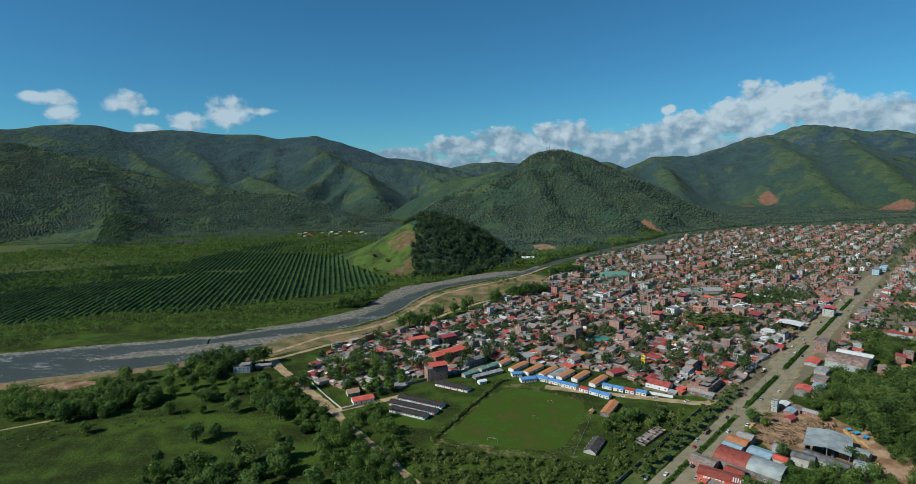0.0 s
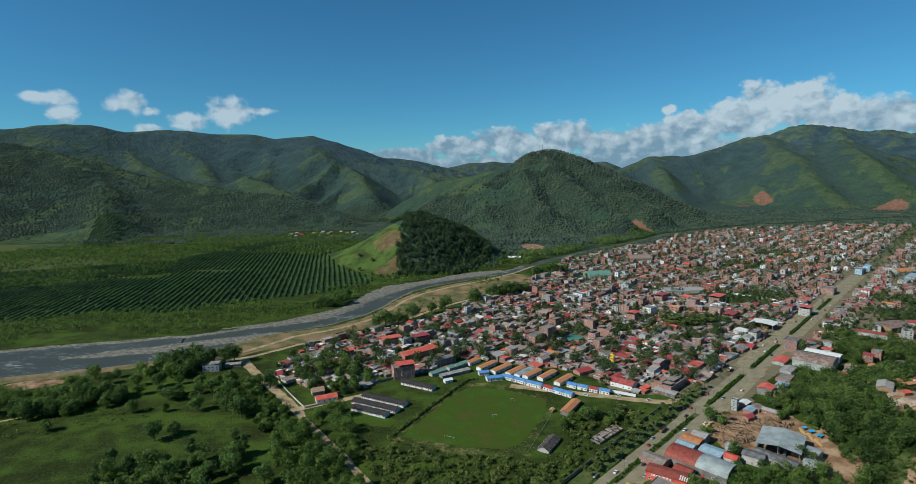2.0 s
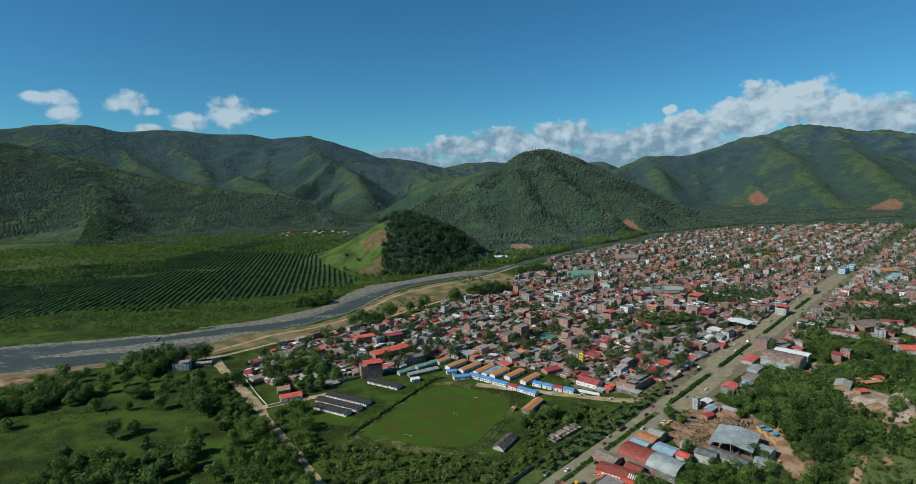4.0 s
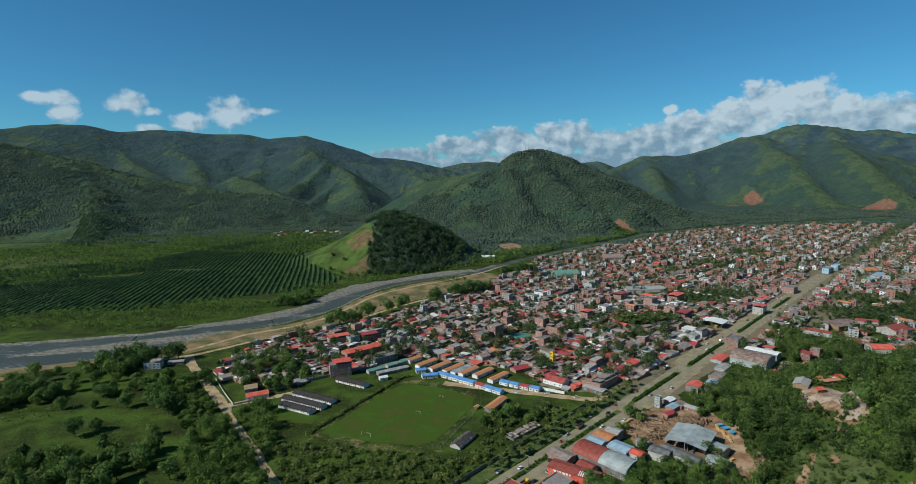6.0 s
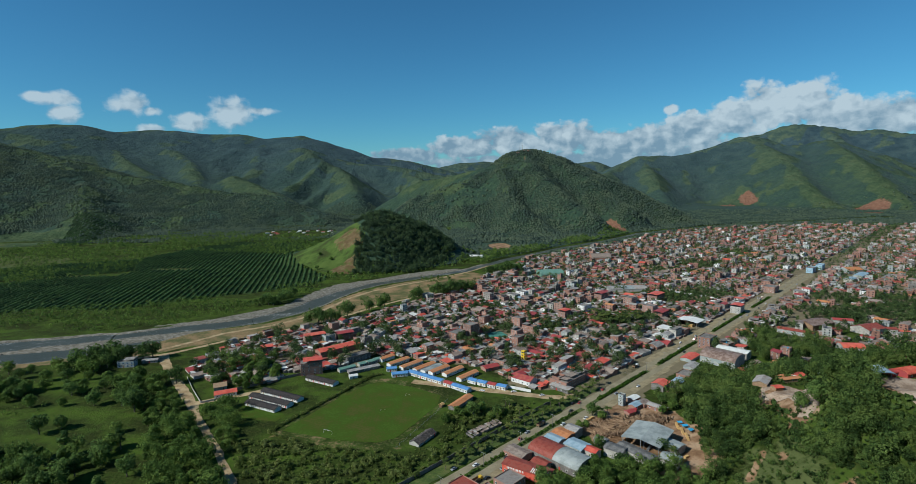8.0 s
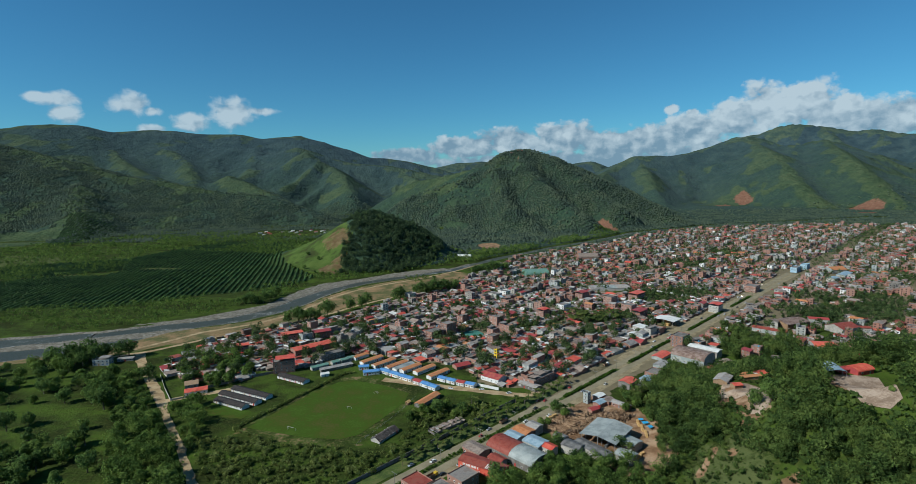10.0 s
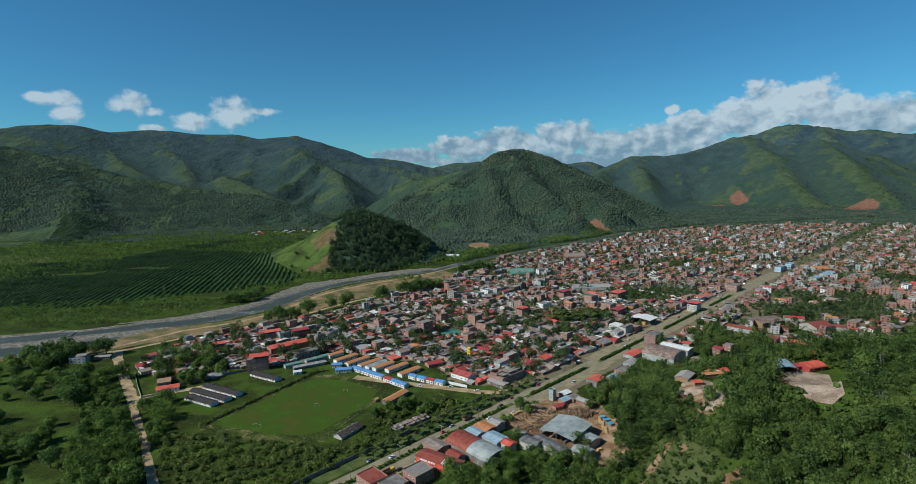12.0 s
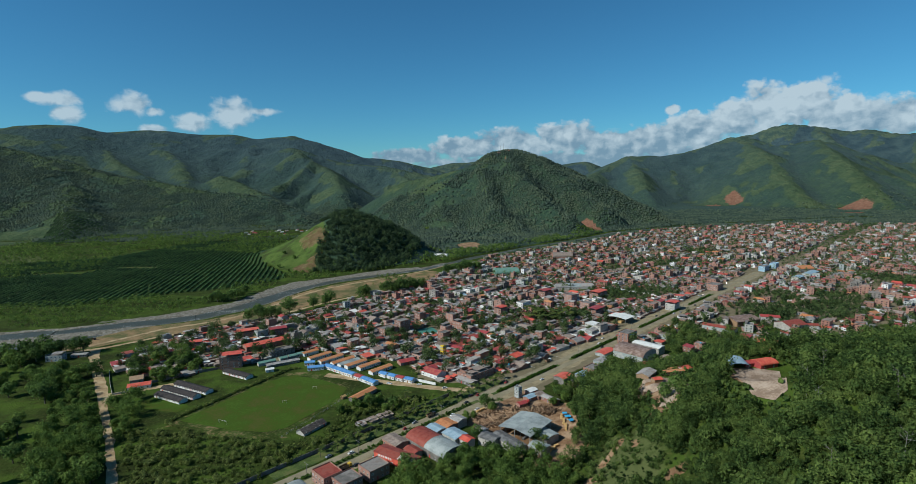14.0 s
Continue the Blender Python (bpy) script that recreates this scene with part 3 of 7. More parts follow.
for spot_ in ((582, 1676, 70, 24, -69), (710, 1712, 34, 9, -50), (193, 1325, 34, 62, 0), (342, 2073, 6, 8, 0), (1612, 2805, 44, 62, 0), (1495, 2785, 40, 30, 0), (1788, 2185, 62, 40, 0), (1950, 2385, 75, 70, 20),
              (354, 282, 12, 19, 0), (322, 344, 18, 15, 0), (318, 316, 13, 13, 0), (308, 300, 8, 10, 0), (273, 285, 13, 3.5, 42), (284, 281, 5, 3.5, 0), (291, 242, 7, 5, 30), (256, 266, 7, 3, 20), (260, 306, 3, 6, 0),
              (269, 345, 4, 8, 0), (-372, 455, 32, 11, 14)):
    soil = np.maximum(soil, bare(*spot_))
soil = np.maximum(soil, inside(X + wob * 0.4, Y + wob * 0.4, [(-172, 1090), (-133, 1112), (-104, 1080), (-100, 1036), (-132, 1044), (-160, 1062)]) * 0.54)
soil = np.maximum(soil, inside(X + wob * 0.4, Y + wob * 0.4, [(-128, 1012), (-100, 1020), (-94, 985), (-106, 958), (-140, 968), (-150, 984)]) * 0.5)
yard = inside(X, Y, [(184, 345), (205, 400), (240, 398), (262, 372), (262, 300), (232, 284), (196, 325)]).astype(float)
soil = np.maximum(soil, yard * 0.9)
pasture = np.maximum(pasture, bare(1540, 2830, 130, 110, 10) * 0.9)
crops = bare(274, 266, 26, 40, -20) * 0.62
for spot_ in ((-1330, 1640, 130, 70), (-1210, 1640, 90, 60), (-1200, 1500, 110, 60), (-1330, 1480, 120, 60), (-1434, 2093, 60, 50), (-560, 2780, 90, 70), (-675, 3160, 110, 60)):
    pasture = np.maximum(pasture, bare(*spot_))
plain = (Y > 1130) & (X > 60) & (Z < 6) & ~inside(X, Y, TOWN_W) & ~inside(X, Y, TOWN_E) & (along(X, Y, RIVER)[0] > along(X, Y, RIVER)[1] + 14)
wood = np.where(plain, np.maximum(wood, 0.8), wood)
wood = wood * (1 - np.maximum(soil, pasture * 0.9))
pasture = np.where((Y > 1180) & (Z > 2.5), 1.0, pasture)
wood = np.where((Y < 620) & (X > 200), 0.0, wood)  # grass under the near trees
rd, rh = along(X, Y, RIVER)
gravel = (1 - 0.8 * sstep(1000, 1100, Y)) * (1 - sstep(rh + 2, rh + 9, rd + 7 * (fbm(X, Y, 40, 2, 4) - 0.5)))
gravel = np.maximum(gravel, inside(X + 0.25 * wob, Y + 0.25 * wob, SHINGLE) * 0.85)
dry = inside(X, Y, [(-225, 515), (-120, 596), (-86, 629), (-58, 640), (-37, 690), (-12, 726), (16, 757), (60, 796), (107, 850), (150, 930), (120, 960), (50, 912), (-10, 864), (-52, 815), (-78, 764), (-94, 706), (-110, 668), (-140, 630), (-182, 612), (-240, 575)]).astype(float)
ring = inside(X, Y, [(-36, 346), (-8, 400), (16, 446), (40, 452), (96, 420), (96, 398), (80, 360), (62, 322), (20, 322)]) & ~inside(X, Y, [(-20, 357), (4, 400), (26, 424), (60, 420), (84, 402), (54, 342), (30, 344)])
dry = np.maximum(dry, ring * 0.42)
dry = np.maximum(dry, inside(X + 0.3 * wob, Y + 0.3 * wob, [(-700, 384), (-472, 436), (-345, 474), (-285, 500), (-225, 515), (-235, 560), (-285, 535), (-345, 505), (-472, 470), (-700, 420)]))
earth = (inside(X, Y, TOWN_W) | inside(X, Y, TOWN_E) | (along(X, Y, [(200, 389, 0), (626, 826, 0), (1100, 1300, 0)])[0] < 24)).astype(float) * (0.2 + 0.4 * (1 - sstep(60, 90, along(X, Y, [(200, 389, 0), (626, 826, 0), (1100, 1300, 0)])[0])) + 0.15 * sstep(500, 750, Y) + 0.45 * sstep(0.35, 0.6, fbm(X, Y, 45, 3, 121)))
for poly in ([(-1063, 1174), (-1013, 1211), (-1013, 1265), (-833, 1232), (-771, 1128), (-861, 1086), (-943, 1039), (-1150, 1060)], [(-735, 936), (-687, 962), (-620, 990), (-600, 954), (-656, 912)],
             [(-1500, 1330), (-1260, 1330), (-1180, 1420), (-1260, 1540), (-1520, 1500)], [(-480, 1400), (-400, 1420), (-400, 1436), (-490, 1420)], [(-520, 1030), (-440, 1030), (-440, 1044), (-530, 1046)]):
    crops = np.maximum(crops, inside(X + wob * 0.5, Y + wob * 0.5, poly))
grove = inside(X + 0.2 * wob, Y + 0.2 * wob, ORCHARD) * (1.0 - crops)
# mask for painted distance haze: grows with y, not with plant cover
haze = sstep(2100, 4200, Y)
gm = mesh_from("ground", np.stack([X, Y, Z], -1).reshape(-1, 3), quads, [], smooth=True)
for nm, chans in (("cover_a", (wood, pasture, soil, gravel)), ("cover_b", (dry, earth, crops, grove)), ("cover_c", (haze, sstep(1500, 1600, Y), (Y > 900) & (Y < 1250), haze))):
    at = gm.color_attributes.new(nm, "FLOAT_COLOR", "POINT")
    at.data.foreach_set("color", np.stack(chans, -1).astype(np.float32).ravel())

g = Nodes("valley_ground")
ca, cb, cc = g.add("ShaderNodeVertexColor"), g.add("ShaderNodeVertexColor"), g.add("ShaderNodeVertexColor")
ca.layer_name, cb.layer_name, cc.layer_name = "cover_a", "cover_b", "cover_c"
sa, sb, sc = (g.add("ShaderNodeSeparateColor", c.outputs[0]) for c in (ca, cb, cc))
n_fine, n_mid, n_big = g.noise(2.2, 4, 0.6), g.noise(14, 3), g.noise(120, 3)
rag = g.math("MULTIPLY", g.math("SUBTRACT", g.math("ADD", g.math("MULTIPLY", n_mid, 0.6), g.math("MULTIPLY", n_fine, 0.4)), 0.5), 1.1)


def zone(v):
    return g.step(g.math("ADD", v, rag), 0.38, 0.62)


mead = g.ramp(g.step(g.math("ADD", g.math("MULTIPLY", n_mid, 0.4), g.math("MULTIPLY", g.noise(42, 4, 0.6, stretch=(0.6, 1.25, 1.0)), 0.6)), 0.38, 0.62),
              even((0.022, 0.030, 0.007), (0.036, 0.056, 0.010), (0.058, 0.094, 0.013)))
mead = g.mix(g.step(n_fine, 0.45, 0.8), mead, (0.066, 0.074, 0.020))
canopy = g.noise(9, 4, 0.65)
woods = g.ramp(g.step(canopy, 0.3, 0.7), even((0.018, 0.036, 0.024), (0.034, 0.060, 0.034), (0.056, 0.088, 0.044)))
woods = g.mix(g.math("MULTIPLY", g.step(g.noise(230, 4, 0.6), 0.46, 0.66), 0.4), woods, (0.056, 0.082, 0.034))
woods = g.mix(g.math("MULTIPLY", g.step(g.noise(36, 4, 0.65), 0.42, 0.66), 0.55), woods, (0.020, 0.037, 0.028))
# far woods and pasture turn bluer: aerial haze put into their base colour
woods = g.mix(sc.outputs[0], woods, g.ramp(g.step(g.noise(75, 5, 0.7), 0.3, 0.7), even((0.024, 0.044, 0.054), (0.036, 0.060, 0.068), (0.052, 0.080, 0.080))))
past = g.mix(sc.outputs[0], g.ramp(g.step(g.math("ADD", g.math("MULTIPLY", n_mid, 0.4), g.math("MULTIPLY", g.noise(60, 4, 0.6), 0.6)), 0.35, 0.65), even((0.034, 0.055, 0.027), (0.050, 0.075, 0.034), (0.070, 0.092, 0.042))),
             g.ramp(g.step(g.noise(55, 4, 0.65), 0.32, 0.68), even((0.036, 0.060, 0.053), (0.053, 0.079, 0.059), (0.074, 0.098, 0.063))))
past = g.mix(sc.outputs[2], past, g.ramp(g.step(g.noise(30, 4, 0.65), 0.36, 0.64), even((0.040, 0.050, 0.016), (0.058, 0.092, 0.020), (0.078, 0.112, 0.026))))
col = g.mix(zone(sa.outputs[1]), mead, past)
col = g.mix(zone(sb.outputs[2]), col, g.ramp(n_mid, even((0.060, 0.080, 0.024), (0.095, 0.105, 0.038))))
col = g.mix(zone(sb.outputs[0]), col, g.ramp(g.step(g.math("ADD", g.math("MULTIPLY", g.noise(26, 4), 0.7), g.math("MULTIPLY", n_fine, 0.3)), 0.34, 0.66), [(0.0, (0.074, 0.090, 0.030)), (0.32, (0.125, 0.116, 0.050)), (0.6, (0.20, 0.145, 0.072)), (1.0, (0.29, 0.19, 0.10))]))
col = g.mix(zone(sb.outputs[1]), col, g.ramp(n_mid, even((0.115, 0.096, 0.056), (0.235, 0.195, 0.120))))
col = g.mix(zone(cb.outputs["Alpha"]), col, g.ramp(n_mid, even((0.034, 0.058, 0.018), (0.052, 0.082, 0.026))))
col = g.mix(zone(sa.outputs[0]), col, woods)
col = g.mix(zone(ca.outputs["Alpha"]), col, g.ramp(g.step(g.noise(5, 4, 0.7), 0.3, 0.7), even((0.10, 0.09, 0.068), (0.17, 0.155, 0.122), (0.26, 0.24, 0.20))))
col = g.mix(zone(sa.outputs[2]), col, g.mix(g.math("MULTIPLY", sc.outputs[1], 0.75), g.ramp(g.step(g.noise(11, 4, 0.65), 0.3, 0.7), even((0.14, 0.080, 0.042), (0.24, 0.145, 0.080), (0.36, 0.25, 0.155))), (0.150, 0.072, 0.050)))
col = g.mix(g.math("MULTIPLY", g.math("MULTIPLY", zone(sa.outputs[2]), sc.outputs[2]), 0.8), col, g.ramp(n_mid, even((0.045, 0.046, 0.016), (0.095, 0.062, 0.032))))
# blue sheen on wooded ground imitates a veil of haze
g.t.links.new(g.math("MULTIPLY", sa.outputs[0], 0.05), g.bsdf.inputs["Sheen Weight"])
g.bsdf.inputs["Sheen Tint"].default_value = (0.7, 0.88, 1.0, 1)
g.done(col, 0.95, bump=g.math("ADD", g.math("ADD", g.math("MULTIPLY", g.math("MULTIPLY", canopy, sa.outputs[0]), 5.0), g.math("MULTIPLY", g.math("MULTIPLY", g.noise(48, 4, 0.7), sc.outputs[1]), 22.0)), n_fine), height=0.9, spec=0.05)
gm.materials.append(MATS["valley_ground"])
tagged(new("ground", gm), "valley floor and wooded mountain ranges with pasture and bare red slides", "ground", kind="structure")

# water lies in the carved bed
rows_ = []
for (x0, y0, h0), (x1, y1, h1) in zip(RIVER, RIVER[1:]):
    for k in range(8):
        t = k / 8
        rows_.append((x0 + (x1 - x0) * t, y0 + (y1 - y0) * t, h0 + (h1 - h0) * t))
wv = []
for i, (x0, y0, h0) in enumerate(rows_):
    a, b = rows_[max(i - 1, 0)], rows_[min(i + 1, len(rows_) - 1)]
    d = Vector((b[0] - a[0], b[1] - a[1])).normalized()
    wv += [(x0 - d.y * (h0 + 7), y0 + d.x * (h0 + 7), -1.15), (x0 + d.y * (h0 + 7), y0 - d.x * (h0 + 7), -1.15)]
wf = np.array([(2 * i, 2 * i + 1, 2 * i + 3, 2 * i + 2) for i in range(len(rows_) - 1)])
tagged(new("water", mesh_from("water", wv, wf, ["river_water"])), "shallow grey-green river with rapids between gravel bars", "river", kind="structure")


def ribbon(name, pts, width, mat, lift, label, category, ragged=0.4, ends=True):
    """A road or strip laid on the ground along a line."""
    line = []
    for p, q in zip(pts, pts[1:]):
        n = max(1, int(math.hypot(q[0] - p[0], q[1] - p[1]) / 6))
        line += [(p[0] + (q[0] - p[0]) * k / n, p[1] + (q[1] - p[1]) * k / n) for k in range(n)]
    line.append(pts[-1][:2])
    vs, rnd = [], random.Random(len(name) + len(pts))
    for i, (x, y) in enumerate(line):
        a, b = line[max(i - 1, 0)], line[min(i + 1, len(line) - 1)]
        d = Vector((b[0] - a[0], b[1] - a[1])).normalized()
        for s in (-1, -0.5, 0, 0.5, 1):
            w = s * width / 2 + (rnd.uniform(-ragged, ragged) if abs(s) == 1 else 0)
            vs.append((x + d.y * w, y - d.x * w))
    va = np.array(vs)
    z = np.maximum(height(va[:, 0], va[:, 1]), -0.6) + lift
    fs = np.array([(5 * i + k, 5 * i + k + 1, 5 * i + k + 6, 5 * i + k + 5) for i in range(len(line) - 1) for k in range(4)])
    return tagged(new(name, mesh_from(name, np.column_stack([va, z]), fs, [mat])), label, category, kind="structure")


AVENUE = [(-60, 126), (20, 206), (117, 304), (200, 387), (283, 471), (363, 553), (477, 671), (627, 825), (700, 900)]


def beside(off, lo=0, hi=None):
    """The avenue's line moved off metres to its right."""
    out = []
    pts = AVENUE[lo:hi]
    for i, p in enumerate(pts):
        a, b = pts[max(i - 1, 0)], pts[min(i + 1, len(pts) - 1)]
        d = Vector((b[0] - a[0], b[1] - a[1])).normalized()
        out.append((p[0] + d.y * off, p[1] - d.x * off))
    return out


ribbon("road_verge", beside(3.6)[:5], 20.5, "road_dust", 0.10, "dusty earth verge along the avenue", "verge", 1.2)
ribbon("road_verge_mid", beside(-2.0)[4:7], 27, "road_dust", 0.102, "wide dusty apron before the shops", "verge", 1.0)
ribbon("road_verge_north", beside(0)[6:], 20, "road_dust", 0.10, "dusty earth verge along the avenue", "verge", 1.2)
ribbon("road_left", beside(-4.9), 6.4, "asphalt", 0.16, "dusty two-lane carriageway of the avenue", "road", 0.15)
ribbon("road_right", beside(4.9), 6.4, "asphalt", 0.165, "dusty two-lane carriageway of the avenue", "road", 0.15)
ribbon("side_road", [(60, 440), (115, 422), (145, 413), (174, 404), (200, 405)], 8, "dirt", 0.13, "unpaved side road past the school rows", "road", 0.7)
ribbon("dirt_road", [(-205, 520), (-189, 494), (-143, 436), (-118, 404), (-106, 388)], 8.5, "dirt", 0.12, "pale unpaved country road", "road", 0.8)
ribbon("dirt_lane", [(-106, 388), (-96, 374), (-55, 321), (-23, 276), (10, 225)], 5.4, "dirt", 0.122, "narrow unpaved lane between trees", "road", 0.7)
ribbon("meadow_path", [(-420, 335), (-370, 361), (-355, 372), (-337, 382), (-318, 393), (-300, 402)], 2.2, "dirt", 0.12, "thin pale footpath along the meadow trees", "path", 0.3)
ribbon("dirt_spur", [(-112, 398), (-92, 408), (-74, 417), (-60, 426)], 7, "dirt", 0.125, "short unpaved lane to the school grounds", "road", 0.6)
ribbon("levee_track", [(-240, 510), (-217, 530), (-175, 590), (-130, 620), (-97, 662), (-82, 705), (-66, 760), (-40, 808), (0, 852), (54, 899), (110, 962), (160, 1040)], 6, "dirt", 0.14, "earth track on the river levee", "road", 0.6)
ribbon("levee_road", [(-230, 505), (-198, 522), (-161, 560), (-118, 592), (-84, 622), (-50, 662), (-14, 712), (30, 762), (64, 800), (110, 855), (150, 925), (200, 1040), (330, 1215), (480, 1360), (600, 1470)], 6,
       "dirt", 0.15, "wide earth road between levee and town", "road", 0.8)

# ---- building blocks ----
class Geo:
    """Collects faces of one part."""

    def __init__(self):
        self.v, self.f, self.s, self.slot = [], [], [], 0

    def poly(self, *pts):
        n = len(self.v)
        self.v += [tuple(p) for p in pts]
        self.f.append(tuple(range(n, n + len(pts))))
        self.s.append(self.slot)
        return self

    def solid(self, low, high):
        """Closes two rings of equal length into a solid."""
        n, k = len(self.v), len(low)
        self.v += [tuple(p) for p in low] + [tuple(p) for p in high]
        faces = [tuple(range(n + k - 1, n - 1, -1)), tuple(range(n + k, n + 2 * k))]
        faces += [(n + i, n + (i + 1) % k, n + k + (i + 1) % k, n + k + i) for i in range(k)]
        self.f += faces
        self.s += [self.slot] * len(faces)
        return self

    def box(self, cx, cy, z, sx, sy, sz, turn=0.0, taper=1.0):
        c, s = math.cos(radians(turn)), math.sin(radians(turn))
        ring = lambda k, h: [(cx + (a * c - b * s) * k, cy + (a * s + b * c) * k, h) for a, b in
                             ((-sx / 2, -sy / 2), (sx / 2, -sy / 2), (sx / 2, sy / 2), (-sx / 2, sy / 2))]
        return self.solid(ring(1, z), ring(taper, z + sz))

    def tube(self, p, q, r, r2=None, n=6):
        p, q, r2 = Vector(p), Vector(q), r if r2 is None else r2
        m = (q - p).to_track_quat("Z", "Y").to_matrix()
        ring = lambda o, k: [o + m @ Vector((math.cos(6.2832 * i / n) * k, math.sin(6.2832 * i / n) * k, 0)) for i in range(n)]
        return self.solid(ring(p, r), ring(q, r2))

    def gable(self, L, W, z, rise, over=0.5, thick=0.12, cx=0.0, cy=0.0):
        """Two roof slabs with the ridge along x."""
        for s in (-1, 1):
            e = [(cx - L / 2 - over, cy + s * (W / 2 + over), z - rise * over / (W / 2)), (cx + L / 2 + over, cy + s * (W / 2 + over), z - rise * over / (W / 2)),
                 (cx + L / 2 + over, cy, z + rise), (cx - L / 2 - over, cy, z + rise)]
            if s > 0:
                e = e[::-1]
            self.solid(e, [(a, b, c + thick) for a, b, c in e])
        return self

    def gable_walls(self, L, W, h, rise):
        self.poly((-L / 2, -W / 2, 0), (L / 2, -W / 2, 0), (L / 2, -W / 2, h), (-L / 2, -W / 2, h))
        self.poly((L / 2, W / 2, 0), (-L / 2, W / 2, 0), (-L / 2, W / 2, h), (L / 2, W / 2, h))
        self.poly((L / 2, -W / 2, 0), (L / 2, W / 2, 0), (L / 2, W / 2, h), (L / 2, 0, h + rise), (L / 2, -W / 2, h))
        self.poly((-L / 2, W / 2, 0), (-L / 2, -W / 2, 0), (-L / 2, -W / 2, h), (-L / 2, 0, h + rise), (-L / 2, W / 2, h))
        return self

    def arch(self, L, W, z, rise, over=0.3, thick=0.15, n=10, x0=None, x1=None):
        """A barrel roof along x."""
        x0, x1 = -L / 2 - over if x0 is None else x0, L / 2 + over if x1 is None else x1
        pts = [(-(W / 2 + over) * math.cos(math.pi * i / n), z + rise * math.sin(math.pi * i / n)) for i in range(n + 1)]
        ring = lambda x: [(x, a, b) for a, b in pts] + [(x, a, b + thick) for a, b in pts[::-1]]
        return self.solid(ring(x1), ring(x0))

    def arch_walls(self, L, W, h, rise, n=10):
        self.poly((-L / 2, -W / 2, 0), (L / 2, -W / 2, 0), (L / 2, -W / 2, h), (-L / 2, -W / 2, h))
        self.poly((L / 2, W / 2, 0), (-L / 2, W / 2, 0), (-L / 2, W / 2, h), (L / 2, W / 2, h))
        for s in (1, -1):
            arc = [(s * L / 2, s * W / 2 * math.cos(math.pi * i / n), h + rise * math.sin(math.pi * i / n)) for i in range(n + 1)]
            self.poly((s * L / 2, -s * W / 2, 0), (s * L / 2, s * W / 2, 0), *arc)
        return self


def part(name, geo, mat, parent, label="", at=None):
    """One mesh under a thing or under a part."""
    me = geo if isinstance(geo, bpy.types.Mesh) else mesh_from(name, geo.v, geo.f, [mat] if isinstance(mat, str) else mat, geo.s)
    ob = new(name, me)
    ob.parent = parent
    if at is not None:
        ob.matrix_basis = at
    return tagged(ob, label)


def thing(name, x, y, turn=0.0, label="", category="", group="", z=None, kind=""):
    ob = new(name)
    ob.matrix_basis = pose(x, y, ground_at(x, y) if z is None else z, 0, 0, turn)
    ob.empty_display_size = 0.5
    return tagged(ob, label, category, group, kind)


_win = {}


def window_mesh(w, h, frame_mat="white_wall"):
    """A framed window in one piece: a proud frame and a sunk pane with a mullion step."""
    key = (round(w, 1), round(h, 1), frame_mat)
    if key not in _win:
        b = 0.12
        rim = lambda k, y: [(-w / 2 + k, y, k), (w / 2 - k, y, k), (w / 2 - k, y, h - k), (-w / 2 + k, y, h - k)]
        v = rim(0, 0.02) + rim(0, -0.1) + rim(b, -0.1) + rim(b, -0.03)
        f = [(4 * r + a, 4 * r + (a + 1) % 4, 4 * r + 4 + (a + 1) % 4, 4 * r + 4 + a) for r in range(3) for a in range(4)] + [(12, 13, 14, 15)]
        _win[key] = mesh_from("window", v, f, [frame_mat, "glass"], [0] * 12 + [1])
    return _win[key]


def door_mesh(w, h, mat):
    key = ("door", round(w, 1), round(h, 1), mat)
    if key not in _win:
        g = Geo().box(0, -0.03, 0, w, 0.1, h)
        g.box(0, -0.09, 0.25, w * 0.7, 0.03, h * 0.35).box(0, -0.09, h * 0.55, w * 0.7, 0.03, h * 0.35)
        _win[key] = mesh_from("door", g.v, g.f, [mat])
    return _win[key]


SIDES = ((0, -1, 0), (1, 0, 90), (0, 1, 180), (-1, 0, 270))


def openings(parent, W, D, floors, floor_h, rnd, gap=3.2, doors=1, sides=(0, 1, 2, 3), frame_mat="white_wall", ww=1.3, wh=1.2):
    """Windows and doors set on the walls of a box-shaped building."""
    for k in sides:
        nx, ny, turn = SIDES[k]
        run = W if ny else D
        n = max(1, int(run / gap))
        for fl in range(floors):
            for i in range(n):
                if rnd.random() < 0.12:
                    continue
                s = (i + 0.5) / n * run - run / 2
                base = Matrix.Translation((nx * W / 2 + (-ny if ny else 0) * s, ny * D / 2 + nx * s, fl * floor_h)) @ pose(0, 0, 0, 0, 0, turn)
                if fl == 0 and doors and k == 0 and i % 3 == 1 or (fl == 0 and n == 1 and k == 0):
                    part("door", door_mesh(1.1, 2.1, rnd.choice(("timber", "metal_post", "paint_red"))), "", parent, at=base)
                else:
                    part("window", window_mesh(ww, wh, frame_mat), "", parent, at=base @ Matrix.Translation((0, 0, 0.95)))


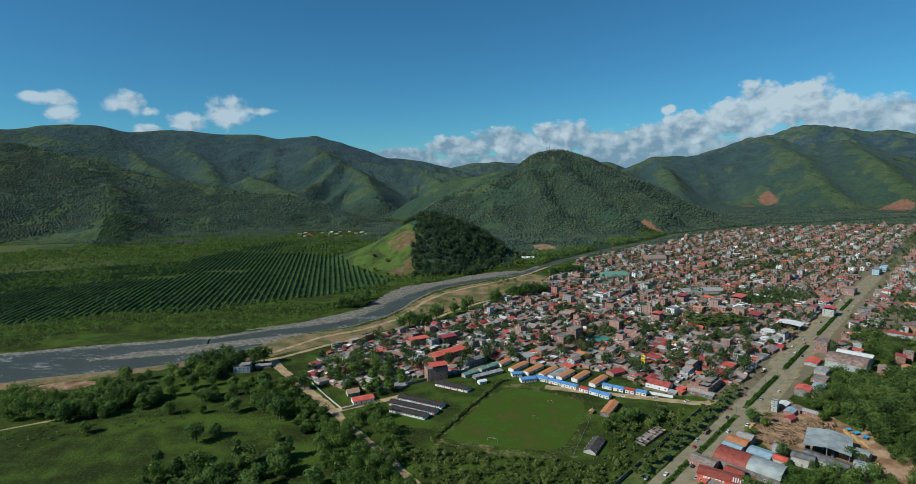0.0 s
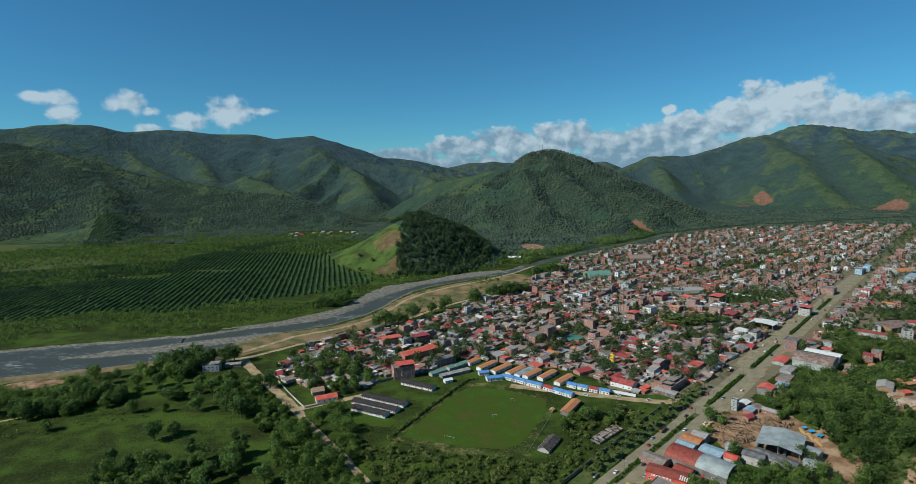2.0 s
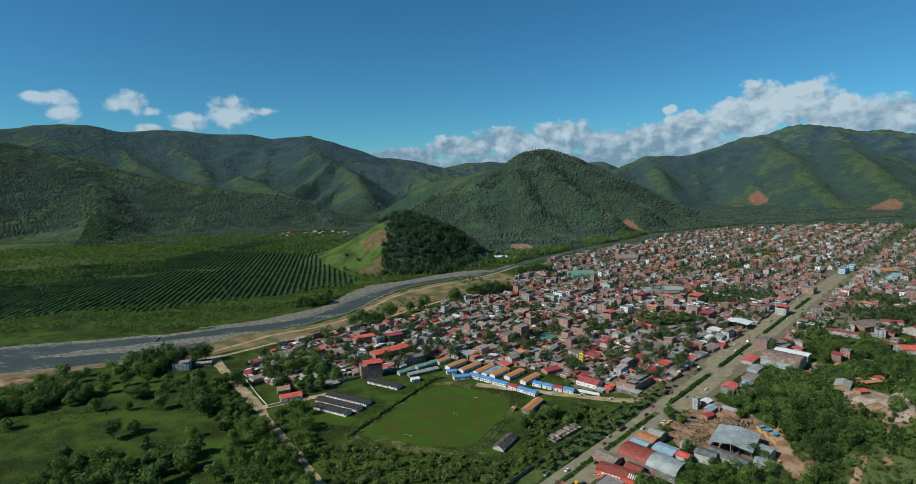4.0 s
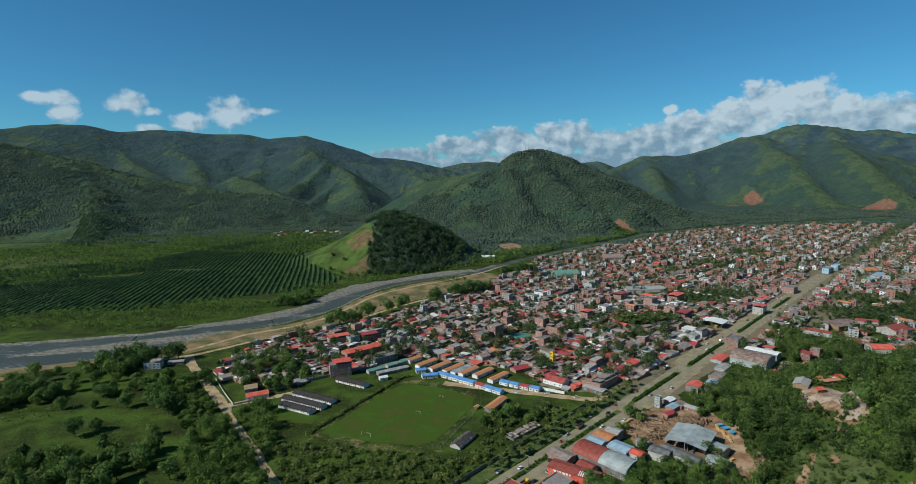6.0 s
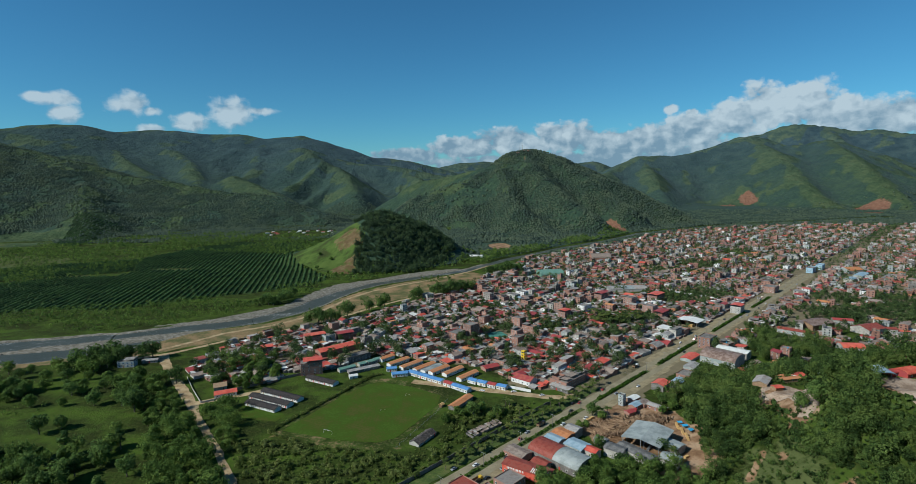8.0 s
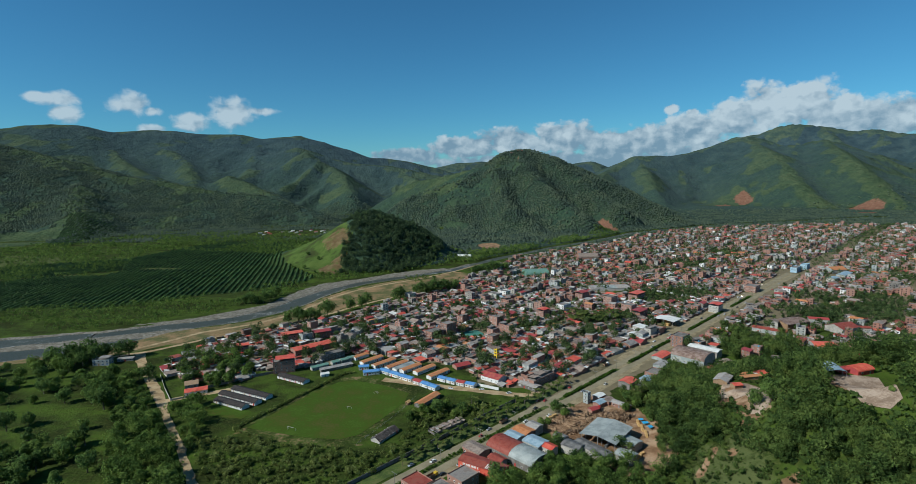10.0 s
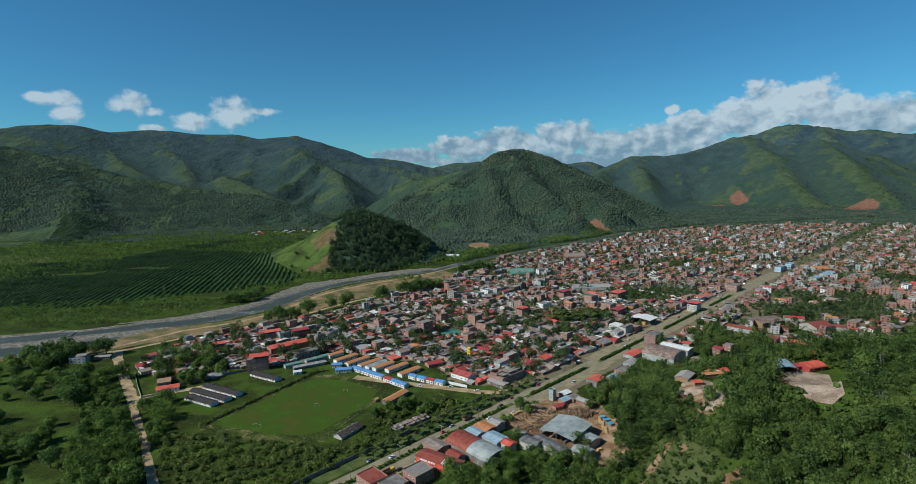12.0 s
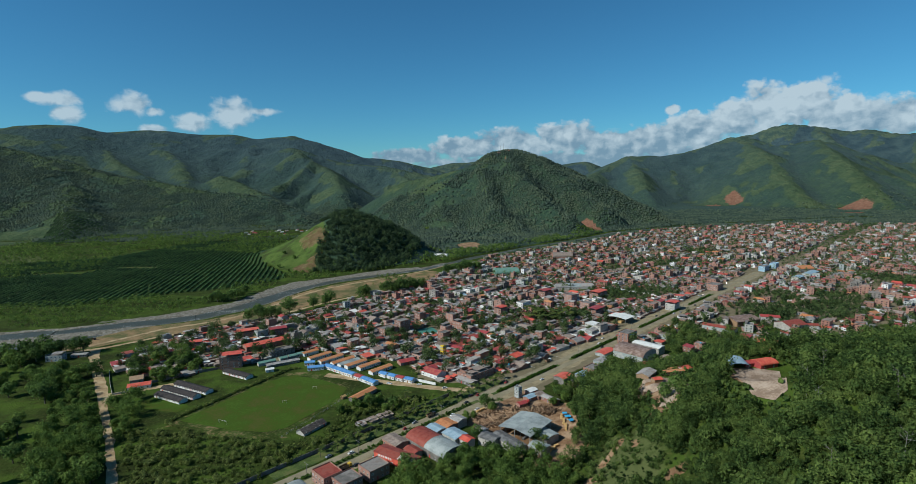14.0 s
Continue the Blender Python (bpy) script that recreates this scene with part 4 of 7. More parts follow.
def flat_walls(g, W, D, h, lip=0.5, t=0.2):
    """Walls that end in a parapet."""
    o = [(-W / 2, -D / 2), (W / 2, -D / 2), (W / 2, D / 2), (-W / 2, D / 2)]
    i = [(-W / 2 + t, -D / 2 + t), (W / 2 - t, -D / 2 + t), (W / 2 - t, D / 2 - t), (-W / 2 + t, D / 2 - t)]
    n = len(g.v)
    g.v += [(*p, 0) for p in o] + [(*p, h) for p in o] + [(*p, h) for p in i] + [(*p, h - lip - 0.1) for p in i]
    for k in range(4):
        a, b = k, (k + 1) % 4
        g.f += [(n + a, n + b, n + 4 + b, n + 4 + a), (n + 4 + a, n + 4 + b, n + 8 + b, n + 8 + a), (n + 8 + a, n + 8 + b, n + 12 + b, n + 12 + a)]
    g.s += [g.slot] * 12
    return g


def shell(W, D, floors, style, rnd):
    """Wall and roof of a small town house: (wall, roof, roof height)."""
    fh = 2.75
    h = fh * floors
    wall, roof = Geo(), Geo()
    if style == "flat":
        lip = rnd.choice((0.35, 0.6, 0.9))
        flat_walls(wall, W, D, h + lip, lip)
        roof.poly((-W / 2 + 0.2, -D / 2 + 0.2, h), (W / 2 - 0.2, -D / 2 + 0.2, h), (W / 2 - 0.2, D / 2 - 0.2, h), (-W / 2 + 0.2, D / 2 - 0.2, h))
        if rnd.random() < 0.6:  # stubs of columns for the next storey
            for a in (-1, 0, 1):
                for b in (-1, 1):
                    wall.box(a * (W / 2 - 0.2), b * (D / 2 - 0.2), h + lip, 0.3, 0.3, rnd.uniform(0.6, 1.3))
        if rnd.random() < 0.45:  # stair head or wash room on the roof
            wall.box(rnd.uniform(-0.2, 0.2) * W, rnd.uniform(0, 0.25) * D, h, W * 0.4, D * 0.25, 2.3)
        if rnd.random() < 0.3:  # lean-to roof over part of the terrace
            q = rnd.uniform(0.35, 0.6) * D
            roof.box(0, D / 2 - q / 2, h + 2.1, W + 0.3, q, 0.08)
    elif style == "gable":
        rise = min(W, D) * rnd.uniform(0.12, 0.2)
        if W >= D:
            wall.gable_walls(W, D, h, rise)
            roof.gable(W, D, h, rise, 0.45, 0.1)
        else:
            wall.gable_walls(D, W, h, rise)
            roof.gable(D, W, h, rise, 0.45, 0.1)
            wall.v, roof.v = ([(-b, a, c) for a, b, c in g.v] for g in (wall, roof))
    else:
        drop = rnd.uniform(0.5, 1.1)
        wall.solid([(-W / 2, -D / 2, 0), (W / 2, -D / 2, 0), (W / 2, D / 2, 0), (-W / 2, D / 2, 0)],
                   [(-W / 2, -D / 2, h - drop), (W / 2, -D / 2, h - drop), (W / 2, D / 2, h), (-W / 2, D / 2, h)])
        e = [(-W / 2 - 0.4, -D / 2 - 0.5, h - drop), (W / 2 + 0.4, -D / 2 - 0.5, h - drop), (W / 2 + 0.4, D / 2 + 0.3, h + 0.02), (-W / 2 - 0.4, D / 2 + 0.3, h + 0.02)]
        roof.solid(e, [(a, b, c + 0.1) for a, b, c in e])
    return wall, roof, h


WALL_WORDS = {"brick": "bare terracotta brick", "plaster": "faded plastered", "white_wall": "whitewashed", "concrete": "raw concrete"}
ROOF_WORDS = {"concrete": "flat concrete roof", "tin_grey": "grey corrugated roof", "tin_rust": "rusty corrugated roof", "tin_red": "red corrugated roof",
              "tin_scarlet": "bright red metal roof", "tin_blue": "blue metal roof", "orange_tile": "orange tiled roof", "tin_green": "green metal roof",
              "tin_pale_blue": "pale blue metal roof", "tin_bleached": "bleached metal roof", "dark_roof": "dark fibre-cement roof", "tin_silver": "silver metal roof", "tin_oxide": "dark red metal roof", "tin_brown": "weathered brown metal roof", "tin_slate": "dark grey metal roof"}


def pick_house(rnd, tall=1.0):
    style = rnd.choices(("flat", "gable", "shed"), (4.2 * tall, 2.8, 4))[0]
    floors = rnd.choices((1, 2, 3, 4), (4.2, 4.4 * tall, 2.2 * tall ** 2, 0.6 * tall ** 3))[0] if style == "flat" else rnd.choices((1, 2, 3), (7, 3 * tall, 0.6 * tall))[0]
    wall = rnd.choices(("brick", "plaster", "white_wall", "concrete"), (6.2, 3.2, 0.45, 1.1))[0]
    roof = "concrete" if style == "flat" else rnd.choices(("tin_grey", "tin_rust", "tin_red", "tin_scarlet", "tin_bleached", "orange_tile", "tin_oxide", "tin_pale_blue"), (3.2, 4.4, 2.0, 1.5, 0.3, 0.9, 1.1, 0.14))[0]
    return style, floors, wall, roof


def lean_to(W, D, deep, rnd):
    """Low rooms behind a house, each with walls and a sheet roof of its own."""
    rooms, a = [], -W / 2
    while a < W / 2 - 1.2:
        w = min(rnd.uniform(3.0, 6.5), W / 2 - a)
        d, h, drop = deep * rnd.uniform(0.55, 1.0), rnd.uniform(2.1, 3.0), rnd.uniform(0.2, 0.7)
        room = Geo().box(a + w / 2, D / 2 + d / 2 + 0.02, 0, w, d, h - drop)
        e = [(a - 0.1, D / 2, h), (a + w + 0.1, D / 2, h + rnd.uniform(-0.2, 0.2)), (a + w + 0.1, D / 2 + d + 0.4, h - drop), (a - 0.1, D / 2 + d + 0.4, h - drop)]
        rooms.append((room, Geo().solid(e[::-1], [(p, q, r + 0.08) for p, q, r in e[::-1]]), rnd.choice(("tin_rust", "tin_rust", "tin_grey", "tin_grey", "tin_bleached"))))
        a += w + rnd.choice((0.0, 0.0, 0.6, 2.0))
    return rooms


def house(x, y, turn, W, D, spec, rnd, deep=0.0):
    """A town house with its own wall, roof, windows and door."""
    style, floors, wmat, rmat = spec
    storeys = ("single-storey", "two-storey", "three-storey", "four-storey")[floors - 1]
    ob = thing("house", x, y, turn, f"{storeys} {WALL_WORDS[wmat]} town house with {ROOF_WORDS[rmat]}", "house", "town houses")
    wall, roof, h = shell(W, D, floors, style, rnd)
    part("wall", wall, wmat, ob)
    part("roof", roof, rmat, ob)
    openings(ob, W, D, floors, 2.75, rnd, rnd.uniform(3.2, 4.6), sides=(0, 1, 3))
    if deep > 2.5:  # lean-to rooms in the yard behind
        for room, cover, rm in lean_to(W, D, deep, rnd):
            part("annex_roof", cover, rm, part("annex", room, "brick", ob, "low brick lean-to room"))
    if style == "flat" and rnd.random() < 0.4:
        a, b = rnd.uniform(-0.3, 0.3) * W, rnd.uniform(-0.35, -0.1) * D
        tank = part("water_tank", Geo().tube((a, b, h + 0.3), (a, b, h + 1.6), 0.62, 0.58, 10), rnd.choice(("rubber", "tarp_blue")), ob, "plastic roof water tank")
        part("tank_lid", Geo().tube((a, b, h + 1.6), (a, b, h + 1.72), 0.3, 0.25, 8), "rubber", tank)
    return ob


def hall(name, x, y, turn, L, W, h, rise, wmat, rmat, label, category, group="", gap=4.0, floors=1, z=None, over=0.45):
    """A long gabled building."""
    ob = thing(name, x, y, turn, label, category, group, z)
    part("wall", Geo().gable_walls(L, W, h, rise), wmat, ob)
    part("roof", Geo().gable(L, W, h, rise, over, 0.12), rmat, ob)
    r = random.Random(int(x * 7 + y))
    openings(ob, L, W, floors, h / floors, r, gap, sides=(0, 2))
    return ob


def barrel(name, x, y, turn, L, W, h, rise, wmat, rmats, label, category, ends=True, z=None):
    """A shed under a barrel roof; rmats: roofing from one end to the other."""
    ob = thing(name, x, y, turn, label, category, z=z)
    part("wall", Geo().arch_walls(L, W, h, rise), wmat, ob)
    for k, rm in enumerate(rmats):
        a, b = -L / 2 - 0.3 + (L + 0.6) * k / len(rmats), -L / 2 - 0.3 + (L + 0.6) * (k + 1) / len(rmats)
        part("roof", Geo().arch(L, W, h, rise, x0=a, x1=b - 0.01), rm, ob, ROOF_WORDS[rm])
    for k in range(int(L / 4)):
        g = Geo()
        cx = -L / 2 + (k + 0.5) * L / int(L / 4)
        g.arch(L, W, h + 0.15, rise, 0.35, 0.09, x0=cx - 0.12, x1=cx + 0.12)
        part("roof_rib", g, rmats[min(int(k * len(rmats) / int(L / 4)), len(rmats) - 1)], ob)
    openings(ob, L, W, 1, h, random.Random(int(x)), 5.0, sides=(0, 2))
    return ob


# ---- plants ----
def crown_data(seed, radius, tall, lumps, per, leaf, low=0.35, corners=4):
    """Leaf clumps in heaps: arrays of corners and of faces."""
    r = np.random.RandomState(seed)
    c = r.normal(size=(lumps, 3))
    c /= np.linalg.norm(c, axis=1)[:, None]
    c *= (r.rand(lumps, 1) ** 0.45) * np.array([radius * 0.72, radius * 0.72, (tall * (1 - low)) * 0.40])
    c[:, 2] += tall * (low + (1 - low) * 0.52)
    size = radius * r.uniform(0.34, 0.58, lumps)
    d = r.normal(size=(lumps, per, 3))
    d[..., 2] = d[..., 2] * 0.8 + 0.25
    d /= np.linalg.norm(d, axis=2)[..., None]
    p = (c[:, None] + d * size[:, None, None] * r.uniform(0.75, 1.12, (lumps, per, 1))).reshape(-1, 3)
    n = (d + 0.34 * r.normal(size=d.shape)).reshape(-1, 3)
    n /= np.linalg.norm(n, axis=1)[:, None]
    t = np.cross(n, r.normal(size=n.shape))
    t /= np.linalg.norm(t, axis=1)[:, None]
    b = np.cross(n, t)
    s = leaf * r.uniform(0.6, 1.3, (len(p), 1))
    e = r.uniform(0.55, 1.1, (len(p), 1))
    v = np.stack([p - t * s - b * s * e * 0.5, p + t * s * 0.4 - b * s * e, p + t * s + b * s * 0.4 * e, p - t * s * 0.3 + b * s * e], 1)[:, 4 - corners:].reshape(-1, 3)
    return v, np.arange(len(v)).reshape(-1, corners)


def trunk_geo(seed, radius, tall):
    r, g = random.Random(seed), Geo()
    top = Vector((r.uniform(-0.4, 0.4), r.uniform(-0.4, 0.4), tall * 0.55))
    g.tube((0, 0, -0.3), top * 0.5, tall * 0.032, tall * 0.024, 7)
    g.tube(top * 0.5, top, tall * 0.024, tall * 0.016, 7)
    for k in range(5):
        a, s = k * 1.26 + r.uniform(-0.4, 0.4), r.uniform(0.45, 0.75)
        g.tube(top * r.uniform(0.5, 0.95), (math.cos(a) * radius * s, math.sin(a) * radius * s, tall * r.uniform(0.55, 0.8)), tall * 0.014, tall * 0.005, 5)
    return g


def frond_data(seed, count, length, droop, tall, lean):
    """Palm fronds: arched, folded blades with a ragged edge."""
    r, vs, fs = random.Random(seed), [], []
    for k in range(count):
        a, up = k * 6.2832 / count * 1.0 + r.uniform(-0.2, 0.2), r.uniform(0.15, 0.9)
        L = length * r.uniform(0.8, 1.1)
        ca, sa = math.cos(a), math.sin(a)
        prev = None
        for i in range(6):
            t = i / 5
            rad, zz = L * t * math.cos(up * (1 - t) * 0.8), tall + L * (math.sin(up) * t - droop * t * t)
            w = 0.55 * length / 3 * math.sin(math.pi * min(0.97, 0.12 + t * 0.86))
            row = [(lean + ca * rad - sa * w, sa * rad + ca * w, zz - w * 0.45), (lean + ca * rad, sa * rad, zz), (lean + ca * rad + sa * w, sa * rad - ca * w, zz - w * 0.45)]
            n = len(vs)
            vs += row
            if prev is not None:
                fs += [(prev, prev + 1, n + 1, n), (prev + 1, prev + 2, n + 2, n + 1)]
            prev = n
    return np.array(vs), np.array(fs)


def crown_mesh(name, data, mat):
    return mesh_from(name, data[0], data[1], [mat])


def tree_proto(seed, radius, tall, mat, label, lumps=20, per=56, leaf=0.46, low=0.14):
    ob = thing("tree", 0, -900 - seed * 12, 0, label, "tree", "broadleaf trees")
    part("trunk", trunk_geo(seed, radius, tall), "bark", ob)
    part("crown", crown_mesh("crown", crown_data(seed, radius, tall, lumps, per, leaf, low), mat), "", ob)
    return ob


def palm_proto(seed, tall, length):
    ob = thing("palm", 0, -1200 - seed * 12, 0, "young palm with arching yellow-green fronds", "palm tree", "palms")
    g = Geo()
    lean = 0.05 * tall
    g.tube((0, 0, -0.2), (lean * 0.4, 0, tall * 0.5), 0.2, 0.15, 7).tube((lean * 0.4, 0, tall * 0.5), (lean, 0, tall), 0.15, 0.12, 7)
    part("trunk", g, "bark", ob)
    part("crown", crown_mesh("crown", frond_data(seed, 14, length, 0.55, tall, lean), "leaf_palm"), "", ob)
    return ob


def scatter(name, protos, spots, mat, label, category, sink=0.0):
    """Many plants too numerous to count, merged: spots are rows x, y, z, size, turn."""
    spots = np.asarray(spots, float)
    which = np.random.RandomState(len(name)).randint(0, len(protos), len(spots))
    vs, fs, n = [], [], 0
    for k, (v, f) in enumerate(protos):
        sp = spots[which == k]
        if not len(sp):
            continue
        c, s = np.cos(sp[:, 4])[:, None], np.sin(sp[:, 4])[:, None]
        sz = sp[:, 3][:, None]
        x = (v[None, :, 0] * c - v[None, :, 1] * s) * sz + sp[:, 0][:, None]
        y = (v[None, :, 0] * s + v[None, :, 1] * c) * sz + sp[:, 1][:, None]
        z = v[None, :, 2] * sz + sp[:, 2][:, None] - sink
        vs.append(np.stack([x, y, z], -1).reshape(-1, 3))
        fs.append((f[None] + (np.arange(len(sp)) * len(v))[:, None, None] + n).reshape(-1, f.shape[1]))
        n += len(sp) * len(v)
    return tagged(new(name, mesh_from(name, np.concatenate(vs), np.concatenate(fs), [mat])), label, category, kind="stuff")


def fill(poly, gap, seed, jitter=0.45, clear=None):
    """Points spread over a polygon, about gap metres apart."""
    r = np.random.RandomState(seed)
    p = np.array(poly, float)
    x, y = np.meshgrid(np.arange(p[:, 0].min(), p[:, 0].max() + gap, gap), np.arange(p[:, 1].min(), p[:, 1].max() + gap, gap))
    x, y = (x + r.uniform(-jitter, jitter, x.shape) * gap).ravel(), (y + r.uniform(-jitter, jitter, y.shape) * gap).ravel()
    m = inside(x, y, poly)
    for cx, cy, cr in clear or ():
        m &= np.hypot(x - cx, y - cy) > cr
    return x[m], y[m]


def rows_of(x, y, lo, hi, seed):
    r = np.random.RandomState(seed)
    return np.column_stack([x, y, height(x, y), r.uniform(lo, hi, len(x)), r.uniform(0, 6.28, len(x))])

# ---- the football ground and its schools ----
FOOT = []  # ground taken by large things: x, y, radius


def lawn(name, poly, lift, mat, label, category, step=6.0):
    """A flat area of its own, laid on the ground."""
    bm = bmesh.new()
    bm.faces.new([bm.verts.new((x, y, 0)) for x, y in poly])
    bmesh.ops.triangulate(bm, faces=bm.faces[:])
    for _ in range(4):
        bmesh.ops.subdivide_edges(bm, edges=[e for e in bm.edges if e.calc_length() > step], cuts=1)
    me = bpy.data.meshes.new(name)
    bm.to_mesh(me)
    bm.free()
    co = np.empty(len(me.vertices) * 3, np.float32)
    me.vertices.foreach_get("co", co)
    co = co.reshape(-1, 3)
    co[:, 2] = height(co[:, 0], co[:, 1]) + lift
    me.vertices.foreach_set("co", co.ravel())
    me.materials.append(MATS[mat])
    return tagged(new(name, me), label, category, kind="structure")


lawn("football_pitch", [(-24, 352), (-8, 385), (8, 415), (22, 434), (34, 438), (60, 428), (86, 410), (84, 392), (70, 362), (58, 340), (46, 334), (20, 338)], 0.14, "mown_grass", "mown green football pitch worn at its edges", "pitch")
lawn("school_lawn", [(-85, 392), (-62, 372), (-34, 366), (-30, 376), (-34, 380), (-66, 394)], 0.14, "mown_grass", "bright mown lawn before the long blocks", "lawn")


def goal(x, y, turn, w, h, label):
    ob = thing("goal", x, y, turn, label, "goal", "football goals")
    z = 0.1
    part("post", Geo().tube((-w / 2, 0, z), (-w / 2, 0, h + z), 0.045), "tin_bleached", ob)
    part("post", Geo().tube((w / 2, 0, z), (w / 2, 0, h + z), 0.045), "tin_bleached", ob)
    part("crossbar", Geo().tube((-w / 2, 0, h + z), (w / 2, 0, h + z), 0.045), "tin_bleached", ob)
    for s in (-1, 1):
        part("stay", Geo().tube((s * w / 2, 0, h + z), (s * w / 2, 0.9, z), 0.04), "metal_post", ob)


goal(9.5, 347.5, -23, 7.3, 2.4, "large white steel football goal on the pitch")
goal(43, 381, -15, 3.6, 2.0, "small white steel goal on the pitch")
goal(59, 408.5, -15, 3.6, 2.0, "small white steel goal on the pitch")

for x, y, turn, L, W in ((-52.5, 390.5, -27, 32, 7.4), (-50, 400.5, -27, 42, 7.4), (-44.5, 410.5, -27, 41, 7.4), (-19.5, 440, -29, 32, 7.6)):
    hall("school_block", x, y, turn, L, W, 2.5, 1.5, "white_wall", "dark_roof", "long white single-storey block with dark ridged roof", "school building", "long white blocks", 2.1)
    FOOT.append((x, y, 24))


def row_unit(x, y, turn, L, W, wmat, rmat, label, group):
    FOOT.append((x, y, L * 0.5 + 4))
    return hall("classroom", x, y, turn, L - 0.8, W - 1.2, 3.0, 0.9, wmat, rmat, label, "school building", group, 2.1, over=0.35)


BLUE = "whitewashed classroom with a blue metal roof beside the pitch"
RED = "whitewashed classroom with a dull red metal roof beside the pitch"
for x, y, turn, L, W, rm in ((38, 466, 12, 10, 7, "tin_blue"), (47, 453.5, 14, 15, 7.5, "tin_blue"), (60, 455, -36, 12, 7, "tin_blue"), (70, 447.5, -36, 12, 7, "tin_blue"),
                             (81, 439, -36, 15, 7, "tin_blue"), (92, 430, -40, 9, 7, "tin_red"), (99, 424, -40, 9, 7, "tin_blue"), (106, 418, -40, 9, 7, "tin_blue"),
                             (113, 436, -36, 9, 7, "tin_blue"), (121, 431, -34, 9, 7, "tin_blue"), (129, 426.5, -30, 8, 7, "tin_red"), (137, 422.5, -30, 9, 7, "tin_blue")):
    row_unit(x, y, turn, L, W, "white_wall", rm, BLUE if rm == "tin_blue" else RED, "blue school rows")
for x, y, L, rm in ((29, 496, 17, "orange_tile"), (42, 485, 25, "orange_tile"), (55, 477, 26, "orange_tile"), (68, 471, 25, "orange_tile"), (75, 466, 23, "tin_silver"), (82, 463, 23, "orange_tile"),
                    (95, 459, 24, "orange_tile"), (108, 448, 24, "orange_tile")):
    row_unit(x, y, 48, L, 7.5, "white_wall", rm, f"long whitewashed house with {ROOF_WORDS[rm]}", "orange-roofed rows")
for x, y, L in ((-4, 468, 17), (8, 479, 8), (15, 485, 8), (20.5, 491, 8)):
    row_unit(x, y, 38, L, 7, "plaster", "tin_green", "low plastered house with weathered green metal roof", "green-roofed houses")
hall("open_shed", 12, 467, 32, 30, 6, 2.6, 0.6, "concrete", "tin_grey", "long low shed with a patched grey roof", "shed")
hall("hut", 6, 449, 25, 7, 5, 2.6, 0.9, "white_wall", "tin_bleached", "small white hut with a pale metal roof", "hut")
hall("long_shed", 102.5, 393, 57, 25, 6.6, 3.0, 1.1, "concrete", "orange_tile", "long shed with a bright orange ridged roof", "shed")
hall("store_shed", 77, 338, 58, 20, 8, 1.9, 2.0, "plaster", "old_roof", "old store with white gable and dark weathered roof", "shed")
FOOT += [(102, 393, 18), (77, 338, 15), (6, 449, 8), (12, 467, 18), (0, 390, 40), (35, 385, 60)]


def ruin():
    ob = thing("ruined_shed", 119, 351, 43, "collapsed shed with broken rusty roof sheets", "shed")
    r = random.Random(3)
    part("wall", Geo().box(0, -3.6, 0, 28, 0.25, 1.6).box(0, 3.6, 0, 28, 0.25, 1.3).box(-14, 0, 0, 0.25, 7, 1.5).box(14, 0, 0, 0.25, 7, 1.1), "garden_wall", ob)
    for k in range(20):
        for side in (-1, 0, 1):
            if r.random() < (0.30 if side else 0.12):
                continue
            a, b, z = -13.6 + 1.43 * k, side * 2.5 + r.gauss(0, 0.15), 2.3 - 0.55 * abs(side) + r.gauss(0, 0.1)
            tip, sag, turn = r.gauss(0, 0.12), r.gauss(0, 0.15), r.gauss(0, 0.2)
            q = [(a - 0.78, b - 1.5 - turn, z - sag - tip), (a + 0.78, b - 1.5 + turn, z + sag - tip), (a + 0.78, b + 1.5 + turn, z + sag + tip), (a - 0.78, b + 1.5 - turn, z - sag + tip)]
            part("roof_sheet", Geo().solid(q, [(i, j, k2 + 0.05) for i, j, k2 in q]), "tin_grey" if r.random() < 0.3 else "tin_rust", ob)
    for k in range(7):
        part("roof_post", Geo().tube((-13 + 4.3 * k, 0, 0), (-13 + 4.3 * k, 0, 2.1), 0.1), "timber", ob)


hall("field_hut", 87.5, 389, 60, 3.4, 2.6, 2.2, 0.7, "timber", "sawn_timber", "tiny wooden hut beside the pitch fence", "hut")
ruin()
FOOT.append((119, 351, 16))


